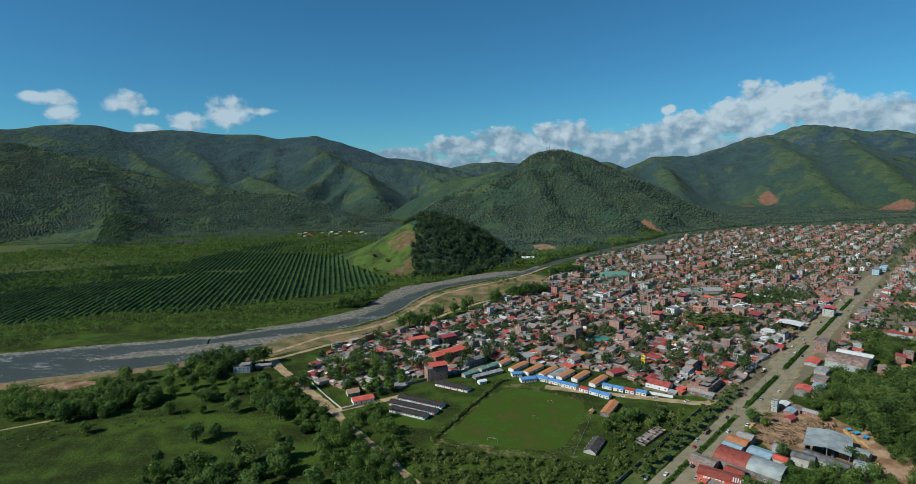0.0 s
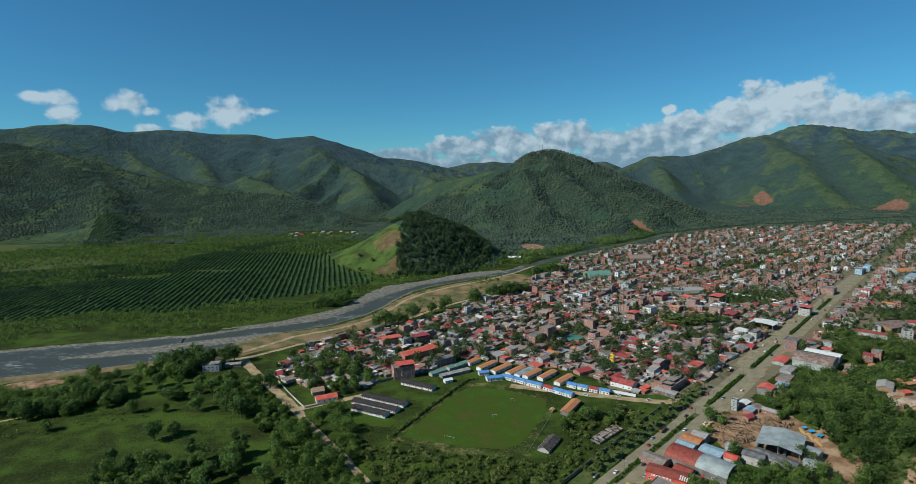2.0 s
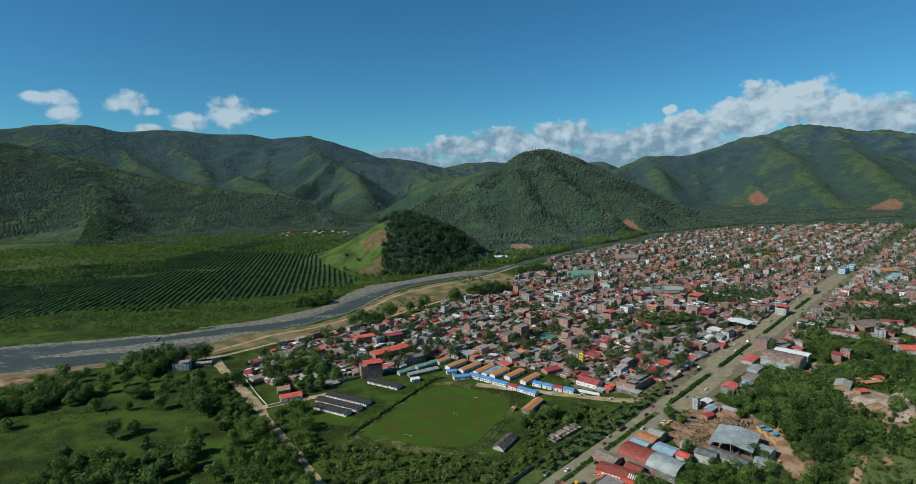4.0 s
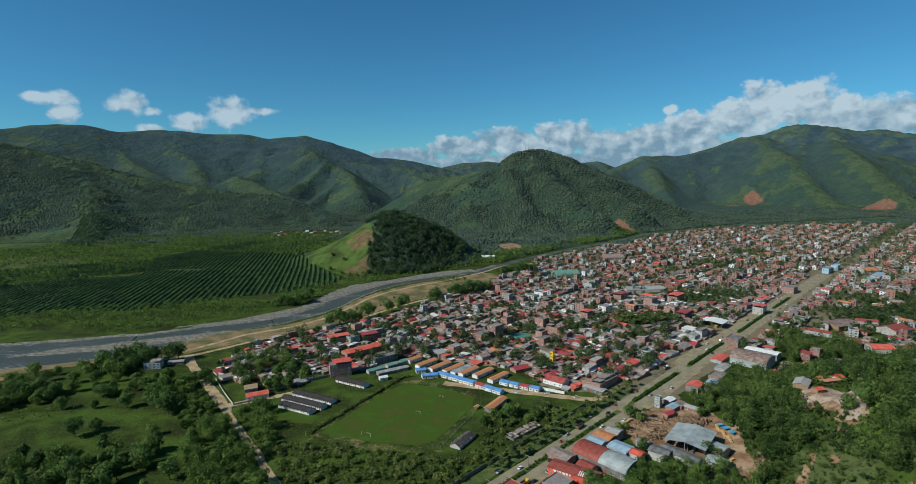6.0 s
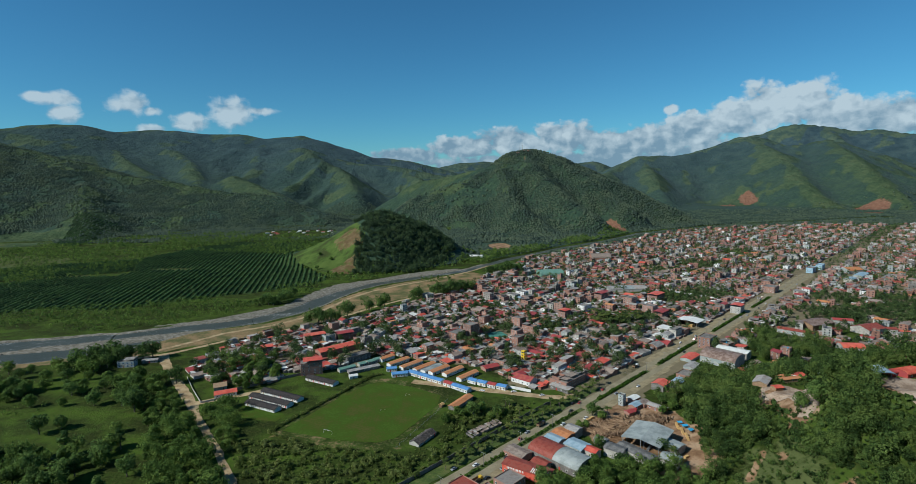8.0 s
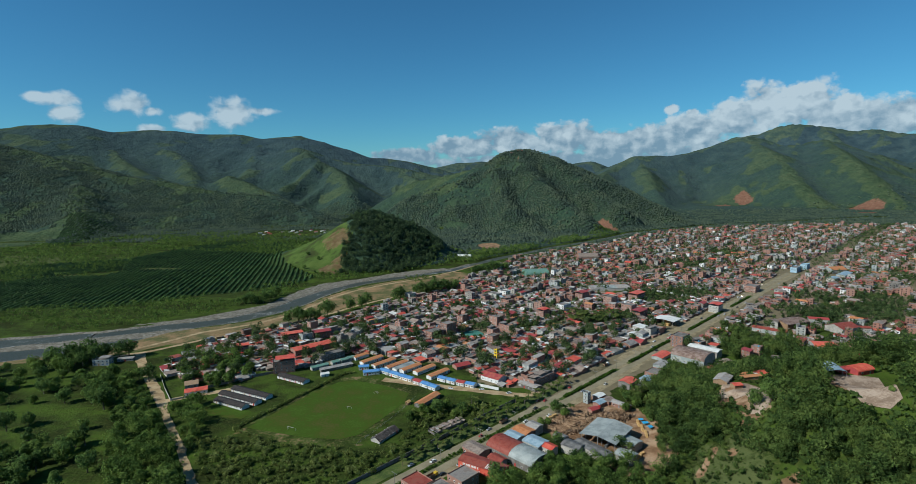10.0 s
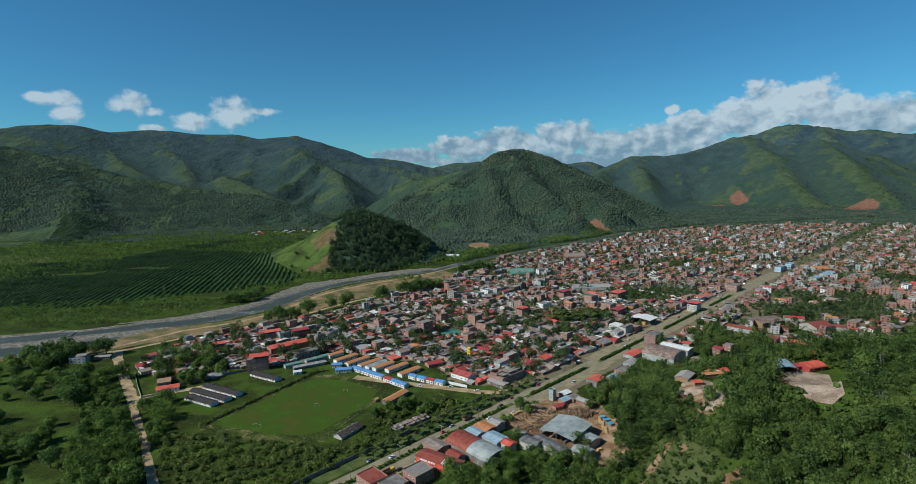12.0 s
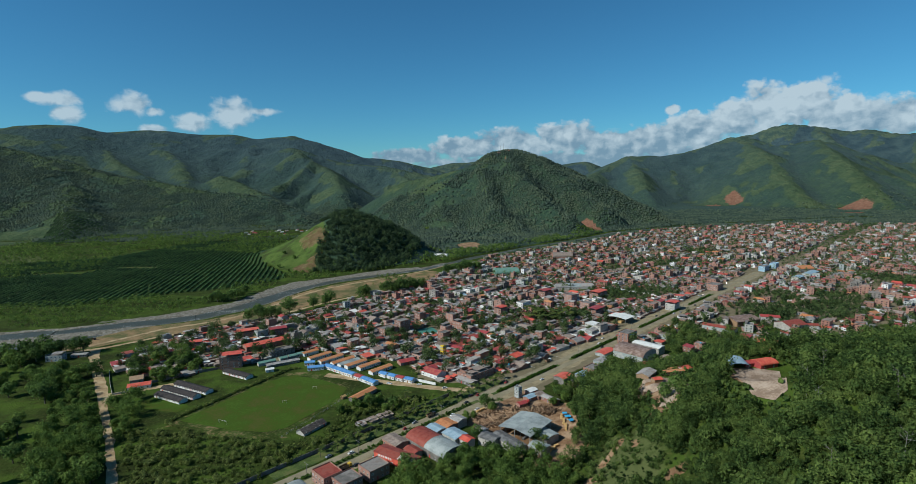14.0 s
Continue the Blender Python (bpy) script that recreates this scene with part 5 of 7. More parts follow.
def fence(name, pts, h, mat, label, panel=6.0, thick=0.2, category="wall", open_rails=False):
    """A wall or fence of panels between posts along a line."""
    ob = thing(name, *pts[0], 0, label, category, z=0)
    ob.matrix_basis = Matrix()
    for p, q in zip(pts, pts[1:]):
        L = math.hypot(q[0] - p[0], q[1] - p[1])
        n, turn = max(1, round(L / panel)), math.degrees(math.atan2(q[1] - p[1], q[0] - p[0]))
        for k in range(n):
            t = (k + 0.5) / n
            x, y = p[0] + (q[0] - p[0]) * t, p[1] + (q[1] - p[1]) * t
            wide = 0.3
            if open_rails:
                wide = 0.1
                for up in (0.6, h - 0.1):
                    part("rail", Geo().box(0, 0, up, L / n - 0.1, thick, 0.06), mat, ob, at=pose(x, y, ground_at(x, y), 0, 0, turn))
            else:
                part("panel", Geo().box(0, 0, -0.3, L / n - 0.3, thick, h + 0.3), mat, ob, at=pose(x, y, ground_at(x, y), 0, 0, turn))
            x, y = p[0] + (q[0] - p[0]) * k / n, p[1] + (q[1] - p[1]) * k / n
            part("post", Geo().box(0, 0, -0.3, wide, thick + (0.06 if open_rails else 0.12), h + 0.5), mat, ob, at=pose(x, y, ground_at(x, y), 0, 0, turn))
    return ob


fence("boundary_wall", [(48, 262), (107, 324), (160, 380), (172, 392)], 2.6, "garden_wall", "long grey block wall behind the palm row")
fence("garden_wall", [(-88, 424), (-60, 446), (-22, 470), (-6, 478)], 2.4, "garden_wall", "dark block wall behind the long white blocks")
fence("road_wall", [(-146, 454), (-125, 424), (-106, 399), (-86, 411)], 1.5, "plaster", "low plastered wall beside the dirt road")
fence("white_wall_run", [(142, 424), (160, 414)], 2.4, "white_wall", "pale wall beside the side road")
fence("pitch_fence", [(60, 326), (72, 352), (84, 378), (92, 402)], 1.5, "metal_post", "thin grey rail fence along the pitch", 5.0, 0.04, "fence", True)


# ---- houses and halls that stand out ----
def block(name, x, y, turn, W, D, floors, wmat, rmat, label, category="building", lid=None, gap=3.2, fh=2.8, z=None, frame_mat="white_wall", cover=1.0):
    """A flat-topped block of several storeys, with an optional roof on posts."""
    ob = thing(name, x, y, turn, label, category, z=z)
    h = floors * fh
    part("wall", flat_walls(Geo(), W, D, h + 0.5), wmat, ob)
    part("roof", Geo().box(0, 0, h - 0.25, W - 0.4, D - 0.4, 0.2), rmat, ob)
    for k in range(1, floors):
        part("floor_band", Geo().box(0, 0, k * fh - 0.15, W + 0.16, D + 0.16, 0.3), "concrete", ob)
    if lid:
        for a in (-1, 1):
            for b in (-1, 1):
                part("roof_post", Geo().box(a * (W / 2 - 0.4), b * (D / 2 - 0.4), h + 0.3, 0.25, 0.25, 1.9), "metal_post", ob)
        part("roof_cover", Geo().gable(W * cover, D, h + 2.2, 0.7, 0.5, 0.1, W * (1 - cover) / 2), lid, ob, ROOF_WORDS[lid])
    openings(ob, W, D, floors, fh, random.Random(int(x + 3 * y)), gap, frame_mat=frame_mat)
    FOOT.append((x, y, max(W, D) * 0.62))
    return ob


block("apartment_house", -35, 462, 20, 19, 11, 4, "brick", "concrete", "four-storey brick apartment house with bright red roof", lid="tin_scarlet", cover=0.85, gap=4.6)
hall("market_hall", -25, 522, 40, 44, 13, 5.5, 1.8, "brick", "tin_scarlet", "long brick hall under a bright red roof", "hall", gap=5)
FOOT.append((-25, 522, 24))
block("grey_house", 0, 497, 38, 24, 10, 2, "concrete", "concrete", "two-storey raw concrete house with flat roof")
block("brick_house", -60, 560, 30, 22, 11, 2, "brick", "concrete", "two-storey brick house with red roof cover", lid="tin_scarlet")
block("brick_house", -28, 566, 30, 18, 11, 2, "brick", "concrete", "two-storey brick house with orange-red roof cover", lid="tin_red")
block("brick_block", 98, 560, 45, 18, 14, 3, "brick", "concrete", "three-storey bare brick block", gap=4.5)
block("brick_tower", 113, 570, 45, 14, 12, 5, "brick", "concrete", "five-storey brick tower with open floors", gap=3.0)
corner = block("corner_block", 194, 434, 45, 29, 17, 2, "brick", "concrete", "two-storey brick corner block with roof terrace", gap=3.5)
part("terrace_room", flat_walls(Geo(), 9, 7, 2.6, 0.2), "brick", corner, at=pose(-8, 3.5, 5.4))
part("terrace_room", flat_walls(Geo(), 6, 5, 2.4, 0.2), "plaster", corner, at=pose(10, 4.5, 5.4))
part("terrace_roof", Geo().box(0, 0, 2.3, 9.6, 6.5, 0.08), "tin_rust", corner, at=pose(1.5, -2.5, 5.4, 4, 0, 0))
part("terrace_roof", Geo().box(0, 0, 2.0, 7.5, 9, 0.08), "tin_rust", corner, at=pose(-9, -3, 5.4, -3, 2, 0))
part("terrace_roof", Geo().box(0, 0, 2.2, 6.5, 6, 0.08), "tin_grey", corner, at=pose(10.5, -3, 5.4, 3, 0, 0))
hall("corner_porch", 186, 419, -45, 18, 8, 3.2, 0.6, "concrete", "tin_grey", "low grey-roofed shop porch on the corner", "shop")
hall("red_cottage", 157, 437, -40, 19, 12, 4.0, 2.2, "white_wall", "tin_red", "whitewashed cottage with dark red hipped roof", "house")
hall("red_cottage", 152, 447, 45, 14, 9, 3.0, 1.6, "brick", "tin_red", "brick cottage with dark red roof", "house")
hall("red_villa", 129, 468, 30, 15, 9, 3.0, 1.4, "brick", "tin_red", "brick house with deep red roof", "house")
FOOT += [(157, 437, 12), (152, 449, 10), (129, 468, 11), (186, 419, 12)]
hall("red_roof_house", -93, 415, 25, 17, 9, 3.0, 1.3, "white_wall", "tin_scarlet", "white bungalow with bright red roof behind a garden wall", "house")
hall("thatched_house", -104, 429, 25, 10, 9, 3.0, 2.2, "plaster", "timber", "cottage with a weathered brown pitched roof", "house")
block("river_house", -221, 486, 8, 15, 8, 2, "plaster", "concrete", "two-storey pale house with a blue balcony front", lid="tin_grey", frame_mat="tin_blue", cover=0.55)
hall("river_shed", -205, 497, 12, 14, 7, 2.6, 0.7, "concrete", "tin_grey", "low shed with a patched pale roof", "shed")
block("unfinished_house", -142, 512, 20, 8, 7, 1, "plaster", "concrete", "small grey unfinished house beside the road")
FOOT += [(-93, 415, 12), (-104, 429, 8), (-204, 496, 10)]
block("red_house", -98, 520, 20, 12, 9, 2, "plaster", "concrete", "two-storey house with a red roof cover", lid="tin_scarlet")


def lookout():
    ob = thing("yellow_stair_tower", 163, 492, 45, "bright yellow steel stair tower beside a red roof", "tower")
    for a in (-1.6, 1.6):
        for b in (-1.6, 1.6):
            part("post", Geo().box(a, b, 0, 0.4, 0.4, 9), "yellow_paint", ob)
    for k in range(3):
        part("platform", Geo().box(0, 0, 2.6 + 2.8 * k, 3.8, 3.8, 0.35).box(0, -1.8, 3.0 + 2.8 * k, 3.8, 0.15, 0.9).box(-1.8, 0, 3.0 + 2.8 * k, 0.15, 3.8, 0.9), "yellow_paint", ob)
    part("roof", Geo().gable(7, 5, 3.4, 0.8, 0.3, 0.1, 4.5, -3), "tin_scarlet", ob)


lookout()
FOOT.append((163, 492, 8))

# east side of the avenue
barrel("warehouse", 165, 309, -46, 37, 17, 4.6, 3.9, "concrete", ("tin_oxide", "tin_silver"), "barrel-roofed warehouse, half dark red and half silver", "warehouse")
FOOT.append((165, 309, 22))


def red_store():
    ob = hall("red_store", 143, 295, -33, 29, 10.5, 5.0, 1.0, "tin_scarlet", "tin_oxide", "red-painted store with dark red ridged roof", "store")
    r = random.Random(5)
    x = -11.0
    for w in (0.5, 1.2, 1.1, 1.1, 0.5, 1.2, 1.2, 0.9):  # illegible white lettering
        part("letter_bar", Geo().box(x, -5.33, 3.1, w, 0.06, 1.3), "white_wall", ob, "white sign lettering")
        x += w + 0.5
    for k in range(9):
        part("roof_light", Geo().solid([(4 + k * 1.2, -5.2, 5.23), (4.6 + k * 1.2, -5.2, 5.23), (4.6 + k * 1.2, -1.0, 6.0), (4 + k * 1.2, -1.0, 6.0)],
                                       [(4 + k * 1.2, -5.2, 5.29), (4.6 + k * 1.2, -5.2, 5.29), (4.6 + k * 1.2, -1.0, 6.06), (4 + k * 1.2, -1.0, 6.06)]), "tin_bleached", ob)


red_store()
FOOT.append((143, 295, 17))
block("brick_workshop", 105, 274, 45, 12, 14, 2, "brick", "tin_oxide", "two-storey brick workshop with a dull red roof", "workshop", fh=3.4)
block("brick_workshop", 118, 268, 45, 13, 12, 2, "brick", "concrete", "two-storey brick workshop with a cluttered flat roof", "workshop", fh=3.2)
block("brick_workshop", 131, 281, 45, 14, 12, 2, "brick", "concrete", "brick workshop with flat roof and white parapet", "workshop", fh=3.2)
barrel("pale_shed", 92, 260, -46, 12, 12, 3.5, 2.5, "concrete", ("tin_silver",), "small barrel-roofed silver shed", "shed")
for x, y, turn, L, W, h, rm, lab in ((165, 330, -46, 11, 9, 4.5, "tin_pale_blue", "low workshop with pale blue metal roof"), (178, 321, -46, 13, 11, 5, "tin_pale_blue", "workshop with light blue-grey roof"),
                                     (186, 314, -46, 8, 7, 5, "tin_scarlet", "small store with a scarlet roof"), (172, 337, -46, 12, 11, 4.5, "orange_tile", "shop with an orange roof on brick walls"),
                                     (180, 342, -46, 9, 8, 5.5, "tin_grey", "narrow two-storey shop with grey roof"), (139, 315, -46, 15, 10, 4, "tin_rust", "yard shed with rusty patched roof"),
                                     (152, 302, -46, 10, 7, 4, "tin_oxide", "lean-to store with a dull red roof"), (201, 315, -40, 12, 9, 5.5, "tin_slate", "two-storey plastered mill office with grey roof"),
                                     (213, 312, -52, 24, 9, 5, "tin_slate", "long mill shed with a dark grey roof"), (238, 321, -52, 14, 11, 5, "tin_silver", "mill annexe with pale metal roof"),
                                     (232, 305, -40, 11, 9, 4.5, "tin_silver", "small mill shed with pale roof"), (196, 330, -46, 8, 6, 3.5, "tin_grey", "hut with a grey roof beside the log yard")):
    hall("workshop", x, y, turn, L, W, h, 1.0, "brick" if "brick" in lab or "rust" in lab else "plaster", rm, lab, "workshop")
    FOOT.append((x, y, max(L, W) * 0.55))


def mill_hall():
    """The saw mill: a wide open-sided roof on posts."""
    ob = thing("saw_mill", 226, 329, 52, "wide open-sided saw mill under a pale metal roof", "saw mill")
    L, W, h = 28, 24, 7.5
    part("roof", Geo().gable(L, W, h, 1.9, 0.6, 0.15), "tin_silver", ob)
    for a in range(5):
        for b in (-1, 0, 1):
            part("post", Geo().box(-L / 2 + 0.5 + a * (L - 1) / 4, b * (W / 2 - 0.5), 0, 0.35, 0.35, h + (1.7 if b == 0 else 0)), "metal_post", ob)
    part("wall", Geo().box(0, W / 2 - 0.1, 0, L, 0.2, 4.0).box(L / 2 - 0.1, 2, 0, 0.2, W - 5, 4.5), "timber", ob)
    part("saw_bench", Geo().box(-4, -3, 0, 9, 1.6, 1.1).box(5, 3, 0, 7, 1.4, 1.1), "metal_post", ob)


mill_hall()
FOOT.append((226, 329, 20))


def log_pile(x, y, turn, count, length, seed):
    """Logs heaped crosswise, each log a part."""
    ob = thing("log_pile", x, y, turn, "heap of felled logs in the saw mill yard", "logs", "log piles")
    r = random.Random(seed)
    for k in range(count):
        a, b = r.uniform(-0.5, 0.5) * length * 1.6, r.gauss(0, 0.30) * count * 0.22
        lvl = max(0.0, 1 - abs(b) / (count * 0.13)) * r.uniform(0, 2.4)
        yaw, L, rad = radians(90 + r.gauss(0, 22)), length * r.uniform(0.7, 1.1), r.uniform(0.22, 0.42)
        d = Vector((math.cos(yaw) * L / 2, math.sin(yaw) * L / 2, r.uniform(-0.2, 0.2)))
        c = Vector((a, b, rad + 0.05 + lvl))
        part("log", Geo().tube(c - d, c + d, rad, rad * 0.85, 7), "timber", ob)


for x, y, turn, n, L, s in ((204, 348, 35, 34, 7, 1), (210, 356, 70, 34, 7, 2), (199, 342, 10, 26, 6, 3), (214, 347, 120, 30, 7, 4), (221, 366, 20, 26, 6, 5), (237, 365, -20, 30, 7, 6), (246, 361, -15, 22, 6, 7)):
    log_pile(x, y, turn, n, L, s)


def plank_stack(x, y, turn, L, W, h):
    ob = thing("plank_stack", x, y, turn, "stack of fresh-sawn yellow planks", "timber", "plank stacks")
    for k in range(int(h / 0.3)):
        part("plank_layer", Geo().box(0.04 * (k % 3), 0, 0.05 + k * 0.3, L, W, 0.24), "sawn_timber", ob)


for k in range(9):
    plank_stack(254 + 0.5 * (k % 3), 332 + 2.7 * k, 80 + 5 * (k % 4), 3.2, 1.5, 0.9 + 0.3 * (k % 3))
for x, y in ((238, 305), (241, 308), (244, 311), (195, 363), (198, 366)):
    plank_stack(x, y, 30, 3.4, 1.6, 1.5)


def tarp(x, y, turn, w, d):
    ob = thing("tarpaulin_shelter", x, y, turn, "small shelter of blue tarpaulin over planks", "shelter", "tarpaulin shelters")
    part("sheet", Geo().gable(w, d, 2.0, 0.5, 0.2, 0.04), "tarp_blue", ob)
    for a in (-1, 1):
        for b in (-1, 1):
            part("pole", Geo().tube((a * w / 2, b * d / 2, 0), (a * w / 2, b * d / 2, 2.0), 0.06), "timber", ob)


tarp(258, 348, 10, 4, 3)
tarp(259, 341, 30, 3.5, 3)
tarp(257, 354, 0, 3, 2.5)
block("gate_tower", 227, 389, 45, 4.2, 4.2, 3, "plaster", "concrete", "narrow pale blue three-storey gate house", gap=2.5)
for x, y, turn, L, W, rm, lab in ((236, 384, 40, 10, 6, "tin_pale_blue", "low shed with pale blue roof at the mill gate"), (243, 388, 40, 8, 7, "tin_rust", "brick shed with rusty roof"),
                                  (251, 380, -50, 14, 6, "tin_grey", "long shed with a grey roof"), (238, 396, 40, 9, 6, "tin_bleached", "shack with a pale patched roof"), (228, 372, 30, 7, 5, "tin_red", "open lean-to with red roof")):
    hall("mill_shed", x, y, turn, L, W, 3.0, 0.9, "brick", rm, lab, "shed", "mill gate sheds")
    FOOT.append((x, y, 7))

barrel("warehouse", 347, 478, -47, 31, 24, 6.0, 5.0, "plaster", ("tin_brown", "tin_brown", "tin_brown"), "large barrel-roofed warehouse with weathered brown roof", "warehouse")
hall("white_store", 366, 495, -47, 28, 12, 7.0, 1.0, "plaster", "tin_bleached", "store with a gleaming pale roof beside the warehouse", "store")
front_house = block("blue_front_house", 354, 524, 45, 18, 12, 4, "brick", "concrete", "three-storey brick house with a white and pale blue top floor", frame_mat="blue_paint")
for k in range(6):
    part("top_floor_panel", Geo().box(-7.2 + 2.9 * k, -6.08, 8.6, 2.4, 0.1, 2.2), "blue_paint" if k % 2 else "white_wall", front_house)
hall("red_roof_shop", 322, 489, 45, 21, 10, 2.8, 1.0, "plaster", "tin_scarlet", "low shop with scarlet sloping roof", "shop")
FOOT += [(347, 478, 24), (366, 495, 16), (322, 489, 11)]
hall("red_roof_house", 268, 419, 45, 13, 10, 5.5, 1.3, "concrete", "tin_scarlet", "two-storey house with scarlet roof beside the avenue", "house", floors=2)
block("brick_house", 278, 414, 45, 14, 9, 1, "brick", "concrete", "low unfinished brick house")
hall("grey_roof_house", 286, 427, 45, 11, 8, 4.0, 1.0, "plaster", "tin_pale_blue", "house with pale blue-grey roof beside the avenue", "house")
block("brick_house", 300, 446, 45, 16, 11, 1, "brick", "concrete", "low brick house with flat roof", gap=4)
hall("grey_roof_house", 312, 462, 45, 16, 9, 4.0, 1.0, "plaster", "tin_grey", "house with dark grey roof beside the warehouse", "house")
FOOT += [(268, 419, 10), (286, 427, 9), (312, 462, 12)]


def market_shed():
    ob = thing("market_shed", 370, 602, 45, "tall open market shed under a white roof", "market hall")
    part("roof", Geo().gable(20, 24, 6.6, 1.2, 0.6, 0.15), "tin_bleached", ob)
    for a in (-9, -3, 3, 9):
        for b in (-11, 0, 11):
            part("post", Geo().box(a, b, 0, 0.4, 0.4, 6.6 + (1.1 if b == 0 else 0)), "concrete", ob)
    part("back_wall", Geo().box(0, 11.6, 0, 19, 0.2, 4.5).box(9.4, 4, 0, 0.2, 15, 4.5), "brick", ob)
    part("stall", Geo().box(-4, -3, 0, 8, 5, 2.6).box(4.5, 4, 0, 6, 6, 2.8), "sawn_timber", ob, "yellow-boarded market stalls")


market_shed()
FOOT.append((370, 602, 16))

# on the wooded hill
barrel("red_pavilion", 369, 303, 18, 13, 8.5, 2.4, 1.9, "tin_red", ("tin_scarlet",), "low barrel-roofed scarlet pavilion in the hill yard", "pavilion")


def canopy():
    ob = thing("blue_canopy", 352, 302, 80, "open pale blue curved canopy on posts in the hill yard", "canopy")
    part("roof", Geo().arch(14, 10, 3.2, 1.5), "tin_pale_blue", ob)
    for a in (-6.5, -2.2, 2.2, 6.5):
        for b in (-4.8, 4.8):
            part("post", Geo().tube((a, b, 0), (a, b, 3.3), 0.12), "metal_post", ob)


canopy()
lawn("hill_yard", [(347, 299), (343, 286), (341, 274), (339, 260), (344, 248), (352, 251), (358, 262), (365, 277), (373, 293), (364, 298)], 0.35, "bare_earth", "pale levelled earth yard on the hill", "yard", 4.0)
lawn("hill_lot", [(310, 347), (312, 338), (319, 333), (316, 322), (311, 313), (306, 303), (308, 296), (314, 299), (319, 305), (325, 309), (329, 318), (332, 330), (338, 346), (333, 357), (322, 360), (313, 355)], 0.3, "bare_earth", "bare pale earth lot cut into the wooded hill", "yard", 4.0)
hall("yard_link", 361, 304, 15, 8, 5, 2.4, 0.5, "tin_red", "tin_red", "low red connecting shed between pavilions", "shed")
hall("grey_shelter", 319, 364, 50, 15, 9, 3.0, 1.4, "timber", "tin_grey", "open shelter with dark grey roof", "shelter")
hall("long_shelter", 339, 366, 12, 17, 4, 2.6, 0.7, "timber", "orange_tile", "long narrow shelter with an orange roof", "shelter")
FOOT.append((339, 366, 9))
hall("red_shelter", 322, 351, 10, 6, 5, 2.6, 0.8, "timber", "tin_scarlet", "small shelter with scarlet roof", "shelter")
for x, y, turn, L, W, rm in ((352, 375, 30, 9, 6, "tin_scarlet"), (345, 384, 40, 8, 6, "orange_tile"), (362, 360, 20, 10, 7, "tin_red"), (368, 350, 20, 9, 6, "tin_grey"), (378, 345, 20, 7, 6, "tin_red"), (388, 330, 30, 7, 5, "tin_scarlet")):
    hall("hill_cottage", x, y, turn, L, W, 3.0, 1.0, "white_wall", rm, f"small white cottage with {ROOF_WORDS[rm]} among trees", "house", "hill cottages")
FOOT += [(372, 306, 13), (353, 304, 11), (362, 308, 6), (319, 364, 9), (322, 351, 5), (352, 375, 7), (345, 384, 6), (362, 360, 7), (368, 350, 6), (378, 345, 5), (388, 330, 5)]

# farther halls that stand out from the roofs
for nm, x, y, turn, L, W, h, rise, wm, rm, lab in (
        ("school_hall", 505, 588, 20, 34, 22, 6, 3.0, "timber", "tin_brown", "school hall with a wide dull brown hipped roof"), ("school_wing", 545, 600, -20, 20, 10, 5, 1.5, "plaster", "tin_red", "school wing with dusty red roof"),
        ("school_wing", 468, 562, -45, 34, 10, 4.5, 1.4, "plaster", "tin_oxide", "long school wing with a rust-red roof"), ("oval_hall", 548, 565, 20, 26, 20, 6, 3.5, "plaster", "tin_oxide", "hall with a broad dark red roof"),
        ("long_school_wing", 562, 566, -10, 30, 9, 4.5, 1.3, "plaster", "tin_oxide", "long school wing with a dark red roof")):
    hall(nm, x, y, turn, L, W, h, rise, wm, rm, lab, "hall")
    FOOT.append((x, y, max(L, W) * 0.55))
barrel("red_hall", 488, 508, -8, 20, 13, 4.0, 3.0, "plaster", ("tin_scarlet",), "hall under a broad scarlet barrel roof", "hall")
barrel("grey_depot", 352, 792, 4, 60, 22, 4.0, 2.6, "plaster", ("tin_grey", "tin_silver", "tin_grey"), "long depot under low grey barrel roofs", "depot")
for x, y, turn, W, D, n, wm, lid, lab in ((374, 724, 45, 24, 14, 3, "brick", "tin_scarlet", "three-storey brick house with a wide scarlet roof"), (350, 640, 45, 20, 12, 2, "brick", "tin_red", "two-storey brick house with dull red roof"),
                                          (300, 735, 45, 18, 12, 3, "brick", "tin_red", "three-storey brick house with red roof cover"), (262, 672, 45, 17, 11, 3, "white_wall", None, "three-storey white house with many windows"),
                                          (330, 700, 45, 14, 12, 4, "brick", None, "four-storey bare brick house"), (345, 665, 45, 14, 14, 3, "brick", None, "three-storey brick corner house"),
                                          (230, 640, 45, 13, 11, 3, "brick", "tin_scarlet", "three-storey brick house under a scarlet cover"), (452, 655, 45, 15, 12, 3, "plaster", "tin_scarlet", "three-storey house with scarlet roof by the avenue")):
    block("town_block", x, y, turn, W, D, n, wm, "concrete", lab, "house", lid=lid)
for x, y, turn, L, W in ((766, 868, 40, 40, 13), (724, 835, 40, 22, 12)):
    hall("blue_market", x, y, turn, L, W, 5.0, 1.4, "plaster", "tin_pale_blue", "market hall with a long pale blue roof", "market hall", "blue markets")
    FOOT.append((x, y, L * 0.55))
FOOT += [(488, 508, 14), (352, 792, 34)]
lawn("sports_court", [(128, 576), (146, 586), (154, 568), (136, 558)], 0.3, "court_green", "turquoise-green painted sports court between houses", "court")
FOOT.append((141, 572, 14))
